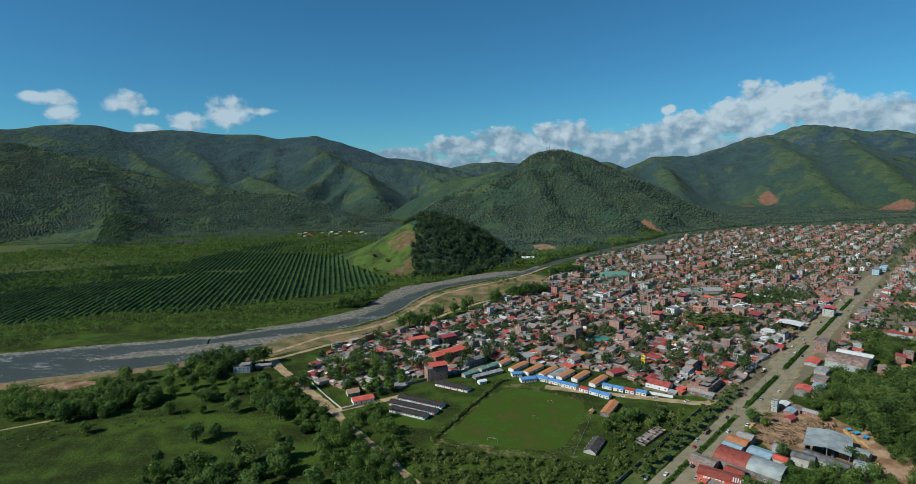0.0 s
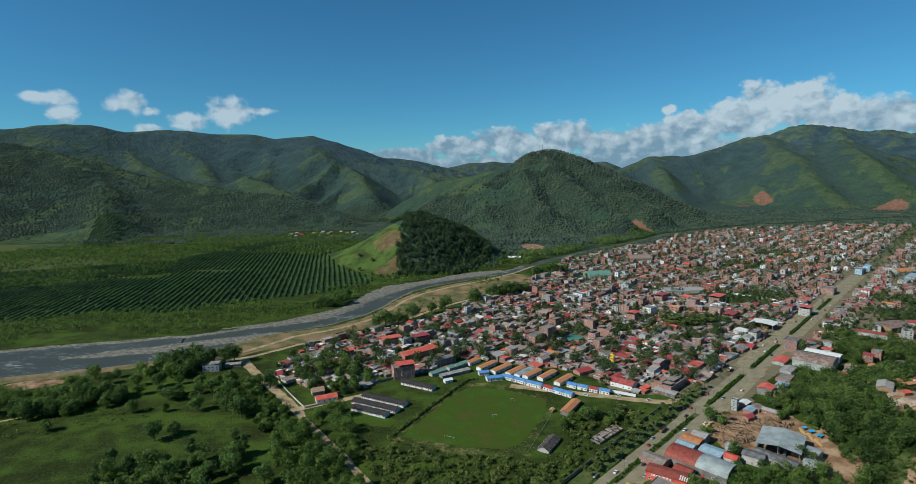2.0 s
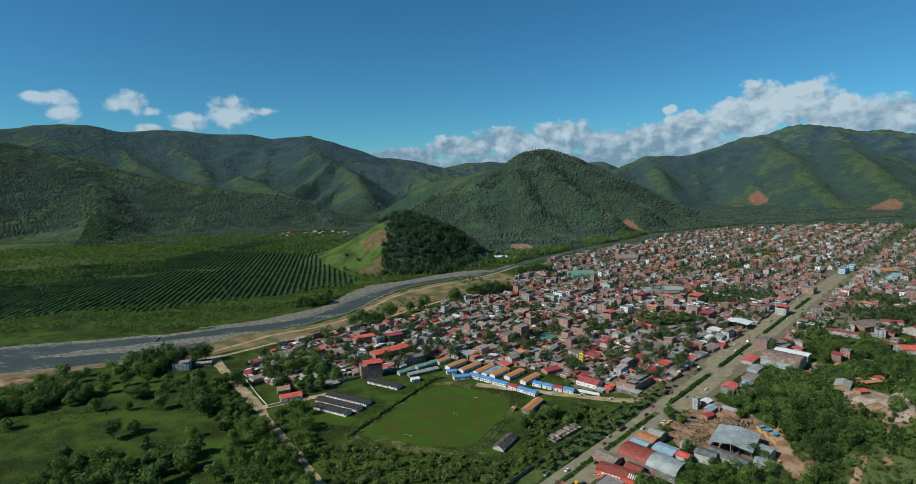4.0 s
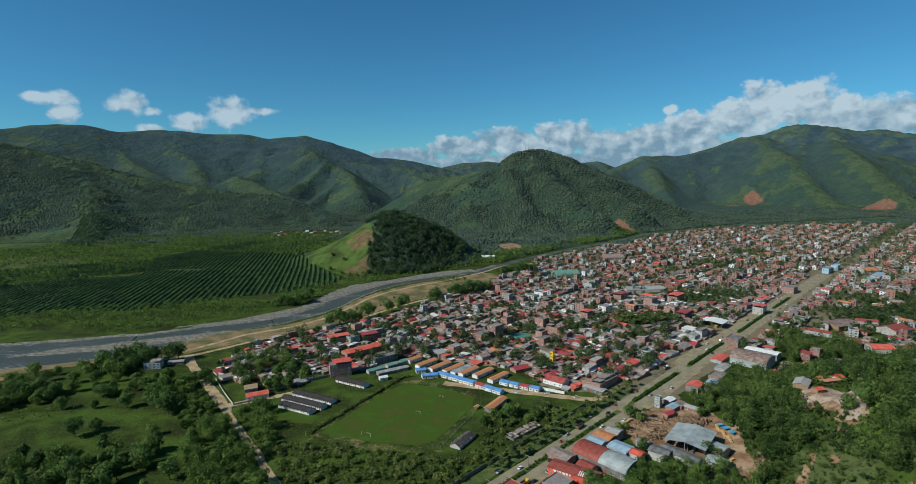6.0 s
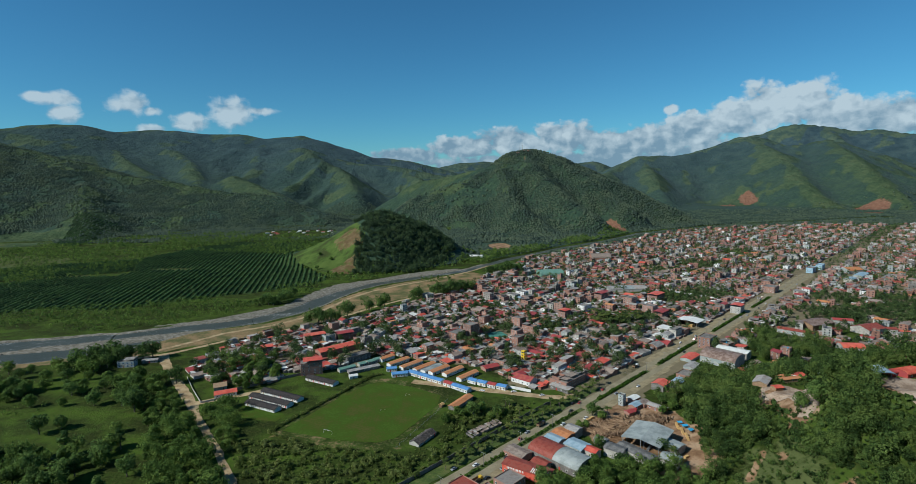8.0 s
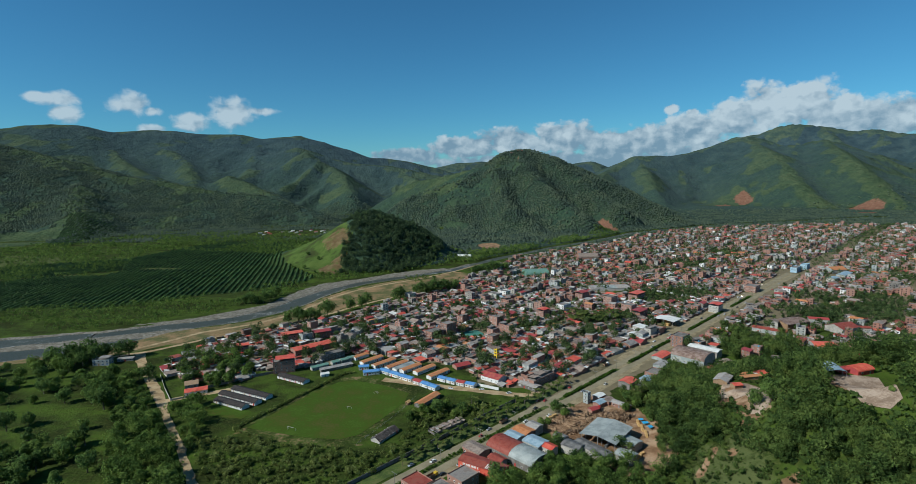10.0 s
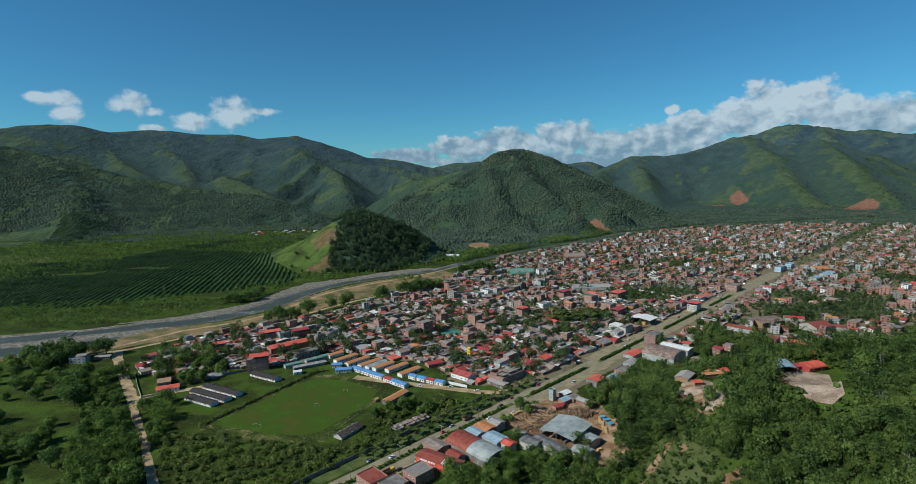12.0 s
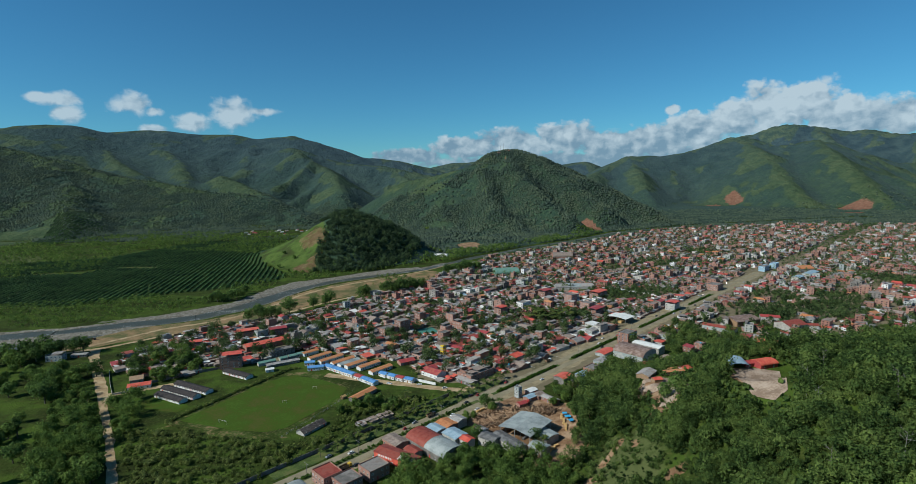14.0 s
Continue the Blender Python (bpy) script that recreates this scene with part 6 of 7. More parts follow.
fence("white_garden_wall", [(424, 800), (421, 770), (454, 737), (459, 696)], 2.6, "white_wall", "long white wall round the gardens in town")
barrel("sports_dome", 258, 922, 10, 42, 30, 3.0, 7.0, "tin_green", ("tin_green",), "broad pale green barrel roof of a sports hall", "sports hall")
barrel("brown_hall", 388, 1085, 0, 40, 26, 6.0, 7.0, "brick", ("tin_rust",), "big brown barrel-roofed hall", "hall")
block("blue_school", 716, 918, 45, 26, 10, 3, "blue_paint", "concrete", "three-storey sky-blue school block", gap=3.5)
block("blue_school", 750, 945, 45, 22, 10, 3, "blue_paint", "tin_pale_blue", "three-storey sky-blue school block", gap=3.5)
hall("oval_hall", 778, 908, 10, 28, 22, 6, 4, "plaster", "orange_tile", "hall with a broad rounded orange roof", "hall")
block("brick_block", 560, 770, 45, 22, 16, 3, "brick", "concrete", "three-storey brick block beside the avenue")
barrel("white_barn", 130, 1135, -8, 30, 14, 4, 2.5, "white_wall", ("tin_bleached",), "white barn at the foot of the hill", "barn")
FOOT += [(258, 922, 28), (388, 1085, 26), (778, 908, 18), (750, 945, 20), (716, 918, 22)]

# ---- the town ----
UX, UY, WX, WY = 0.7033, 0.7109, 0.7109, -0.7033


def town(u, w):
    return 97 + UX * u + WX * w, 297 + UY * u + WY * w


def lane(u, w):
    """A place on the avenue: metres along it and off its middle."""
    for p, q in zip(AVENUE, AVENUE[1:]):
        L = math.hypot(q[0] - p[0], q[1] - p[1])
        if u <= L:
            d = ((q[0] - p[0]) / L, (q[1] - p[1]) / L)
            return p[0] + d[0] * u + d[1] * w, p[1] + d[1] * u - d[0] * w, math.degrees(math.atan2(d[1], d[0]))
        u -= L
    return (*AVENUE[-1], 45.0)


AVE = [(*p, 0.0) for p in AVENUE]
GREEN = [(415, 745, 48), (470, 760, 40), (265, 560, 16), (330, 640, 18), (205, 600, 14), (150, 590, 16), (240, 690, 20), (130, 700, 22), (560, 640, 40), (640, 640, 46), (620, 720, 34),
         (700, 700, 40), (330, 800, 24), (560, 1000, 34), (700, 1150, 30), (450, 950, 22), (860, 820, 40), (430, 520, 30), (-70, 500, 16), (-90, 480, 20), (60, 540, 12), (287, 622, 24)]
rnd = random.Random(11)
lots = []
for side in (-1, 1):
    w, k = (7.5 if side < 0 else 26.0), 0
    while w < 1250:
        depth = rnd.uniform(12, 17)
        u = -60.0 + rnd.uniform(0, 6)
        while u < 2300:
            front = rnd.uniform(6.5, 12.5) if w > 60 or side > 0 else rnd.uniform(9, 15)
            if (u + 0.4 * w) % 82 < 7.5:
                u += 7.5
                continue
            x, y = town(u + front / 2, side * (w + depth / 2) + rnd.gauss(0, 1.6 if side < 0 else 3.0))
            u += front + (rnd.uniform(0.0, 0.5) if rnd.random() < 0.7 or (w < 60 and side < 0) else rnd.uniform(1, 7))
            lots.append((x, y, front, depth * rnd.uniform(0.7, 1.0), 45.3 + (0 if side * (k % 2 - 0.5) < 0 else 180) + rnd.gauss(0, 2.5 if side < 0 else 7)))
        w += depth + (0.6 if k % 2 == 0 else rnd.uniform(4.5, 7.5))
        k += 1
la = np.array([(l[0], l[1]) for l in lots])
ok = (inside(la[:, 0], la[:, 1], TOWN_W) | inside(la[:, 0], la[:, 1], TOWN_E)) & (along(la[:, 0], la[:, 1], AVE)[0] > 20)
for cx, cy, cr in FOOT:
    ok &= np.hypot(la[:, 0] - cx, la[:, 1] - cy) > cr + 3
for cx, cy, cr in GREEN:
    ok &= np.hypot(la[:, 0] - cx, la[:, 1] - cy) > cr
leafy = np.clip(0.20 - 0.14 * sstep(520, 800, la[:, 1]) + 0.10 * sstep(380, 520, la[:, 0]) * (1 - sstep(650, 950, la[:, 1])), 0.06, 0.6)
leafy = leafy * sstep(24, 70, along(la[:, 0], la[:, 1], AVE)[0])
ok &= np.random.RandomState(5).rand(len(la)) > leafy * (0.6 + 0.8 * fbm(la[:, 0], la[:, 1], 60, 2, 131))
lots = [l for l, k in zip(lots, ok) if k]
lots.sort(key=lambda l: math.hypot(l[0] - 110, l[1]))
HOUSE_SPOTS = np.array([(l[0], l[1]) for l in lots])
SLOTS = ["brick", "plaster", "white_wall", "concrete", "tin_grey", "tin_rust", "tin_red", "tin_scarlet", "tin_bleached", "orange_tile", "glass", "tin_oxide", "tin_pale_blue"]
fv, ff, fs_, base = [], [], [], 0
zs = height(HOUSE_SPOTS[:, 0], HOUSE_SPOTS[:, 1])
for i, (x, y, front, depth, turn) in enumerate(lots):
    spec = pick_house(rnd, 0.55 + 0.6 * float(sstep(470, 760, y)))
    behind = depth * rnd.uniform(0.28, 0.45) if rnd.random() < 0.75 and depth > 8 else 0.0
    back = Vector((-math.sin(radians(turn)), math.cos(radians(turn)))) * (-behind / 2)
    x, y, depth = x + back.x, y + back.y, depth - behind
    if i < 270:
        house(x, y, turn, front, depth, spec, rnd, behind if i < 200 else 0.0)
        continue
    style, floors, wmat, rmat = spec
    wall, roof, h = shell(front, depth, floors, style, rnd)
    pane = Geo()
    flip = abs((turn % 360) - 225) < 60
    for fl in range(floors):  # windows on the two sides that face the valley's open end
        for s in range(max(1, int(front / 3.4))):
            a = (s + 0.5) / max(1, int(front / 3.4)) * front - front / 2
            b, z0 = (1 if flip else -1) * (depth / 2 + 0.06), fl * 2.75 + 0.8
            pane.poly((a - 0.7, b, z0), (a + 0.7, b, z0), (a + 0.7, b, z0 + 1.4), (a - 0.7, b, z0 + 1.4))
        for s in range(max(1, int(depth / 4))):
            a = (s + 0.5) / max(1, int(depth / 4)) * depth - depth / 2
            b, z0 = (1 if flip else -1) * (front / 2 + 0.06), fl * 2.75 + 0.9
            pane.poly((b, a - 0.65, z0), (b, a + 0.65, z0), (b, a + 0.65, z0 + 1.3), (b, a - 0.65, z0 + 1.3))
    c, s = math.cos(radians(turn)), math.sin(radians(turn))
    pieces = [(wall, wmat), (roof, rmat), (pane, "glass")]
    for room, cover, rm in lean_to(front, depth, behind, rnd) if behind else ():
        pieces += [(room, "brick"), (cover, rm)]
    for geo, m in pieces:
        if not geo.v:
            continue
        v = np.array(geo.v)
        fv.append(np.column_stack([v[:, 0] * c - v[:, 1] * s + x, v[:, 0] * s + v[:, 1] * c + y, v[:, 2] + zs[i] - 0.1]))
        ff += [tuple(q + base for q in f) for f in geo.f]
        fs_ += [SLOTS.index(m)] * len(geo.f)
        base += len(v)
# a loose double row of houses between the avenue and the wood
for k in range(26):
    x, y, _ = lane(186 + 9.5 * (k // 2) + 3.0 * math.sin(k * 2.1), (21.5, 34.0)[k % 2] + 1.5 * math.sin(k * 1.3))
    if min(math.hypot(x - a, y - b) - r for a, b, r in FOOT) > 2.5:
        house(x, y, 225.3 + rnd.gauss(0, 3), rnd.uniform(6, 8.5), rnd.uniform(7, 9.5), pick_house(rnd, 0.5), rnd, 0.0)
        FOOT.append((x, y, 6.0))
for x, y in ((330, 424), (344, 438), (394, 432), (404, 440), (362, 456), (374, 470), (414, 462), (388, 462), (426, 480), (440, 470), (402, 486), (416, 494)):
    house(x, y, 45.3 + rnd.choice((0, 90, 180)), rnd.uniform(7, 10), rnd.uniform(7, 9), pick_house(rnd, 0.4), rnd, 0.0)
    FOOT.append((x, y, 11.0))
house_rows = np.array([(l[0], l[1], 0.42 * l[2] + 0.26 * l[3]) for l in lots])
sx, sy = fill(TOWN_W, 5.4, 201, clear=[(x, y, r + 1.5) for x, y, r in FOOT] + [(x, y, r * 0.8) for x, y, r in GREEN])
m = (sy < 860) & (along(sx, sy, AVE)[0] > 19) & (along(sx, sy, [(60, 440, 0), (115, 422, 0), (174, 404, 0), (200, 405, 0)])[0] > 10)
sx, sy = sx[m], sy[m]
clear_of = np.array([np.min(np.hypot(house_rows[:, 0] - a, house_rows[:, 1] - b) - house_rows[:, 2]) for a, b in zip(sx, sy)])
sx, sy = sx[clear_of > 0.9], sy[clear_of > 0.9]
shz = height(sx, sy)
sv, sf, ss, sbase, sr = [], [], [], 0, random.Random(202)
for x, y, z in zip(sx, sy, shz):
    W, D, turn = sr.uniform(3.5, 7.5), sr.uniform(3.2, 6.0), 45.3 + sr.choice((0, 90, 180, 270)) + sr.gauss(0, 4)
    wall, roof, _ = shell(W, D, 1, sr.choice(("shed", "shed", "gable")), sr)
    c, s = math.cos(radians(turn)), math.sin(radians(turn))
    for geo, m in ((wall, sr.choice(("brick", "brick", "plaster", "concrete"))), (roof, sr.choice(("tin_rust", "tin_rust", "tin_grey", "tin_grey", "tin_oxide", "tin_bleached", "tin_scarlet")))):
        v = np.array(geo.v)
        sv.append(np.column_stack([v[:, 0] * c - v[:, 1] * s + x, v[:, 0] * s + v[:, 1] * c + y, v[:, 2] * 0.9 + z - 0.1]))
        sf += [tuple(q + sbase for q in f) for f in geo.f]
        ss += [SLOTS.index(m)] * len(geo.f)
        sbase += len(v)
tagged(new("yard_sheds", mesh_from("yard_sheds", np.concatenate(sv), sf, SLOTS, ss)), "small tin-roofed sheds crowded into the yards between houses", "sheds", kind="stuff")
tagged(new("distant_houses", mesh_from("distant_houses", np.concatenate(fv), ff, SLOTS, fs_)), "dense brick and tin-roofed houses of the town", "houses", kind="stuff")

# hamlet at the foot of the ranges
r7 = random.Random(77)
for k in range(16):
    x, y = -550 + 15 * k + r7.uniform(-12, 12), 1735 - 3.0 * k + r7.uniform(-75, 75)
    hall("hamlet_house", x, y, r7.uniform(0, 90), r7.uniform(8, 13), 7, 3.2, 1.3, r7.choice(("white_wall", "plaster", "brick")), r7.choice(("tin_bleached", "tin_grey", "tin_grey", "tin_red")),
         "small pale house of the hamlet below the ranges", "house", "hamlet houses", 5)


# masts and huts on the hill top
def mast(x, y, tall, wide):
    ob = thing("radio_mast", x, y, 0, "tall slender steel lattice mast on the hill top", "mast", "masts")
    for a, b in ((-1, -1), (1, -1), (1, 1), (-1, 1)):
        part("leg", Geo().tube((a * wide, b * wide, -1), (a * wide * 0.3, b * wide * 0.3, tall), 0.22, 0.14, 5), "metal_post", ob)
    g = Geo()
    for k in range(int(tall / 2.5)):
        t, t2 = k * 2.5 / tall, (k + 1) * 2.5 / tall
        p, q = wide * (1 - 0.7 * t), wide * (1 - 0.7 * t2)
        g.tube((-p, -p, t * tall), (q, -q, t2 * tall), 0.1, n=4).tube((p, p, t * tall), (-q, q, t2 * tall), 0.1, n=4)
    part("bracing", g, "metal_post", ob)


mast(342, 2136, 30, 1.3)
mast(330, 2138, 22, 1.0)
for x, y in ((352, 2122), (366, 2120), (322, 2112)):
    hall("hilltop_hut", x, y, 10, 12, 7, 3.5, 1.2, "brick", "tin_rust", "brown hut on the hill top", "hut", "hilltop huts")


# ---- traffic and street furniture ----
def car(x, y, turn, paint, long=4.2, high=1.45, name="car", label="small saloon car on the avenue", copies=()):
    ob = thing(name, x, y, turn, label, "vehicle", "vehicles on the road", z=0.18)
    g = Geo()
    W = 1.72
    g.solid([(-long / 2, -W / 2, 0.3), (long / 2, -W / 2, 0.3), (long / 2, W / 2, 0.3), (-long / 2, W / 2, 0.3)],
            [(-long / 2 + 0.1, -W / 2 + 0.06, 0.88), (long / 2 - 0.1, -W / 2 + 0.06, 0.8), (long / 2 - 0.1, W / 2 - 0.06, 0.8), (-long / 2 + 0.1, W / 2 - 0.06, 0.88)])
    g.box(-0.2, 0, high - 0.1, long * 0.36, W - 0.4, 0.08)
    part("body", g, paint, ob)
    k = Geo().solid([(-long * 0.38, -W / 2 + 0.1, 0.86), (long * 0.22, -W / 2 + 0.1, 0.84), (long * 0.22, W / 2 - 0.1, 0.84), (-long * 0.38, W / 2 - 0.1, 0.86)],
                    [(-long * 0.24, -W / 2 + 0.22, high - 0.1), (long * 0.1, -W / 2 + 0.22, high - 0.1), (long * 0.1, W / 2 - 0.22, high - 0.1), (-long * 0.24, W / 2 - 0.22, high - 0.1)])
    part("cabin_glass", k, "glass", ob)
    for a in (-0.31, 0.31):
        for b in (-1, 1):
            part("wheel", Geo().tube((a * long, b * (W / 2 - 0.22), 0.3), (a * long, b * (W / 2 + 0.01), 0.3), 0.31, n=10), "rubber", ob)
    for m in copies:
        copy_thing(ob, m)
    return ob


def on_lane(u, w, back=False):
    x, y, a = lane(u, w)
    return pose(x, y, 0.18, 0, 0, a + (180 if back else 0))


r9 = random.Random(21)
spots = [(r9.uniform(225, 980), r9.choice((-7.3, -4.0, 4.0, 7.3, -10.5, 10.5))) for _ in range(24)] + [(248, -4), (268, 4), (292, -4.5), (303, -7), (330, 4), (352, -4), (368, -7), (404, 4.5), (430, 10.5)]
for paint, share, label in (("paint_white", 0, "white saloon car on the avenue"), ("paint_dark", 1, "dark saloon car on the avenue"), ("paint_red", 2, "red three-wheeled taxi on the avenue"), ("paint_silver", 3, "silver saloon car on the avenue")):
    mine = [s for k, s in enumerate(spots) if k % 4 == share]
    x, y, a = lane(*mine[0])
    car(x, y, a, paint, 4.2 if share != 2 else 2.8, 1.45 if share != 2 else 1.65, "car" if share != 2 else "taxi", label, [on_lane(u, w, w < 0) for u, w in mine[1:]])


def truck(x, y, turn, paint, label):
    ob = thing("truck", x, y, turn, label, "truck", "vehicles on the road", z=0.18)
    cab = part("cab", Geo().box(3.0, 0, 0.6, 1.9, 2.2, 2.0, taper=0.93), paint, ob)
    part("windscreen", Geo().box(3.98, 0, 1.6, 0.06, 1.8, 0.7), "glass", cab)
    part("cargo_bed", Geo().box(-0.9, 0, 1.0, 5.6, 2.3, 0.25).box(-0.9, -1.1, 1.2, 5.6, 0.1, 1.3).box(-0.9, 1.1, 1.2, 5.6, 0.1, 1.3).box(-3.7, 0, 1.2, 0.1, 2.3, 1.3), "timber", ob)
    for a in (2.9, -1.6, -2.7):
        for b in (-1, 1):
            part("wheel", Geo().tube((a, b * 0.85, 0.5), (a, b * 1.12, 0.5), 0.5, n=10), "rubber", ob)


for u, w, p, lab in ((318, -6.5, "paint_dark", "loaded dark truck on the avenue"), (236, 8.5, "paint_yellow", "yellow truck beside the workshops"), (470, -12, "paint_white", "white delivery truck by the shops")):
    x, y, a = lane(u, w)
    truck(x, y, a, p, lab)
truck(232, 374, 60, "paint_red", "red log truck in the mill yard")
truck(-231, 550, 20, "paint_dark", "dark truck parked on the river levee")
truck(-142, 563, 35, "paint_dark", "dark truck on the levee road")
truck(379, 297, -30, "paint_white", "white truck parked in the hill yard")
car(146, 415, 10, "paint_white", label="white car parked by the school rows")
car(168, 407, 20, "paint_white", label="white van parked near the corner", copies=[pose(120, 418, 0.1, 0, 0, -20)])


def pole(u, w, tall=9.0):
    x, y, a = lane(u, w)
    ob = thing("street_lamp", x, y, a, "grey concrete street lamp pole on the median", "street lamp", "street lamps")
    part("pole", Geo().tube((0, 0, 0), (0, 0, tall), 0.16, 0.09, 7), "concrete", ob)
    arm = part("arm", Geo().tube((0, -1.8, tall - 0.3), (0, 1.8, tall - 0.3), 0.06, n=5), "metal_post", ob)
    for s in (-1, 1):
        part("lamp_head", Geo().box(0, 1.9 * s, tall - 0.4, 0.3, 0.7, 0.15), "metal_post", arm)


for k in range(24):
    pole(215 + 36 * k, 0.0)

# the loose logs between the stacks, past counting
lx, ly = fill([(190, 344), (200, 337), (212, 341), (224, 346), (232, 356), (246, 356), (256, 364), (244, 371), (226, 368), (214, 366), (200, 360), (192, 352)], 1.7, 81)
lr = rows_of(lx, ly, 0.7, 1.15, 82)
lr[:, 4] = 0.5 + 2.2 * fbm(lx, ly, 14, 2, 83) + np.random.RandomState(84).normal(0, 0.3, len(lx))
lr[:, 2] += 0.3 + 1.9 * sstep(0.35, 0.65, fbm(lx, ly, 8, 2, 85)) * np.random.RandomState(86).rand(len(lx))
one = Geo().tube((-2.9, 0, 0.0), (2.9, 0, 0.15), 0.36, 0.28, 7)
scatter("loose_logs", [(np.array([tuple(v) for v in one.v]), np.array([f for f in one.f if len(f) == 4])), (np.array([tuple(v) for v in one.v]) * 0.8, np.array([f for f in one.f if len(f) == 4]))], lr, "timber", "brown felled logs strewn over the saw mill yard", "logs")

# ---- planting ----
PROTO = {
    "round": [tree_proto(k, 4.2 + 0.4 * k, 8.5 + 0.7 * k, "leaf_mid", "broadleaf tree with an uneven green crown") for k in range(4)],
    "dark": [tree_proto(10 + k, 5.2 + 0.4 * k, 11.5 + 0.8 * k, "leaf_dark", "large dark green tree with a spreading crown", 22, 56, 0.48, 0.12) for k in range(3)],
    "tall": [tree_proto(20 + k, 3.4, 14 + k, "leaf_dark", "tall dark tree with a narrow crown", 18, 60, 0.42, 0.15) for k in range(2)],
    "hill": [tree_proto(30 + k, 4.0 + 0.4 * k, 9.5 + 0.9 * k, "leaf_forest", "forest tree on the wooded slope", 18, 56, 0.44, 0.22) for k in range(5)],
    "palm": [palm_proto(k, 3.2 + 0.7 * k, 3.0) for k in range(4)],
}
_used = set()


def plant(kind, x, y, size, turn, z=None):
    protos = PROTO[kind]
    ob = protos[int(abs(x * 7.3 + y * 3.1)) % len(protos)]
    m = pose(x, y, (ground_at(x, y) if z is None else z) - 0.05, 0, 0, math.degrees(turn)) @ Matrix.Scale(size, 4)
    if ob.name in _used:
        c = copy_thing(ob, m)
        c.matrix_basis = m
    else:
        _used.add(ob.name)
        ob.matrix_basis = m


EXTRA = []


def plant_all(kind, x, y, lo, hi, seed, singles=20):
    """The nearest few stand as trees of their own, the others join the woods."""
    rows = rows_of(x, y, lo, hi, seed)
    rows = rows[np.argsort(np.hypot(rows[:, 0] - 100, rows[:, 1]))]
    for px, py, pz, s, t in rows[:singles]:
        plant(kind, px, py, s, t, pz)
    EXTRA.append(rows[singles:] * np.array([1, 1, 1, 1.25 if kind == "dark" else 1.1, 1]))


CLEAR = [(x, y, r * 0.75) for x, y, r in FOOT] + [(474, 488, 17), (490, 560, 18), (532, 545, 18), (452, 545, 15), (404, 490, 10), (420, 486, 10), (330, 452, 10)]
light = [crown_data(50 + k, 3.2 + 0.6 * k, 8 + 0.8 * k, 10, 17, 0.88, 0.1, 3) for k in range(6)]
fine = [crown_data(150 + k, 2.8 + 0.5 * k, 7.4 + 0.9 * k, 13, 42, 0.56, 0.1, 3) for k in range(7)]
speck = [crown_data(170 + k, 3.6 + 0.4 * k, 7 + 0.6 * k, 5, 8, 1.15, 0.1, 3) for k in range(5)]
clump = [crown_data(190 + k, 1.0, 1.8, 5, 2, 0.62, -0.2) for k in range(5)]
small = [crown_data(70 + k, 3.6 + 0.4 * k, 7 + 0.6 * k, 9, 17, 0.86, 0.1, 3) for k in range(5)]
bush = [crown_data(60 + k, 1.8, 2.4, 7, 24, 0.40, 0.0, 3) for k in range(5)]


def off_road(x, y, pts, d):
    m = along(x, y, [(*p[:2], 0.0) for p in pts])[0] > d
    return x[m], y[m]


DIRT = [(-205, 520), (-189, 494), (-143, 436), (-118, 404), (-96, 374), (-55, 321), (-23, 276), (10, 225)]
SPUR = [(-112, 398), (-92, 408), (-74, 417), (-60, 426)]
# riverside belt and the big group by the white house
x, y = fill([(-361, 380), (-404, 425), (-350, 425), (-300, 432), (-262, 425), (-258, 412), (-297, 383)], 8, 1)
plant_all("round", x[::2], y[::2], 0.9, 1.5, 1)
plant_all("dark", x[1::2], y[1::2], 0.7, 1.3, 31)
for k, (px, py) in enumerate([(-238, 482), (-248, 486), (-232, 492), (-256, 490), (-243, 498), (-216, 503), (-208, 506), (-228, 500), (-262, 478), (-252, 470), (-240, 466), (-270, 468)]):
    plant("dark" if k < 9 else "round", px, py, 1.3 + 0.09 * (k % 5), k * 1.7)
for k, (px, py) in enumerate([(-228, 420), (-217, 420), (-222, 428), (-178, 430), (-164, 434), (-170, 424), (-187, 358), (-241, 395), (-157, 392), (-150, 384), (-142, 351), (-125, 368), (-165, 408), (-152, 420), (-176, 412),
                              (-205, 430), (-194, 440), (-160, 445), (-148, 440), (-186, 450), (-200, 455)]):
    plant("dark" if k % 3 == 0 else "round", px, py, 0.75 + 0.16 * (k % 5), k * 2.1)
x, y = fill([(-212, 306), (-196, 318), (-160, 322), (-128, 332), (-108, 324), (-85, 262), (-140, 262), (-200, 270)], 9, 2)
x, y = off_road(x, y, DIRT, 7)
gap_ = ~((x > -122) & (x < -99) & (y < 338))
x, y = x[gap_], y[gap_]
plant_all("dark", x[::2], y[::2], 0.7, 1.25, 2)
plant("dark", -197, 350, 1.1, 1.0)
plant("round", -189, 362, 0.5, 2.0)
plant_all("palm", x[1::6], y[1::6], 1.2, 1.7, 3)
plant_all("round", x[2::6], y[2::6], 0.8, 1.4, 33)
plant_all("tall", x[3::4], y[3::4], 0.8, 1.2, 4)
x, y = fill([(-113, 346), (-99, 362), (-83, 398), (-60, 366), (-40, 300), (-10, 262), (-60, 262), (-93, 299)], 8, 3)
x, y = off_road(x, y, DIRT, 4.6)
x, y = off_road(x, y, SPUR, 6)
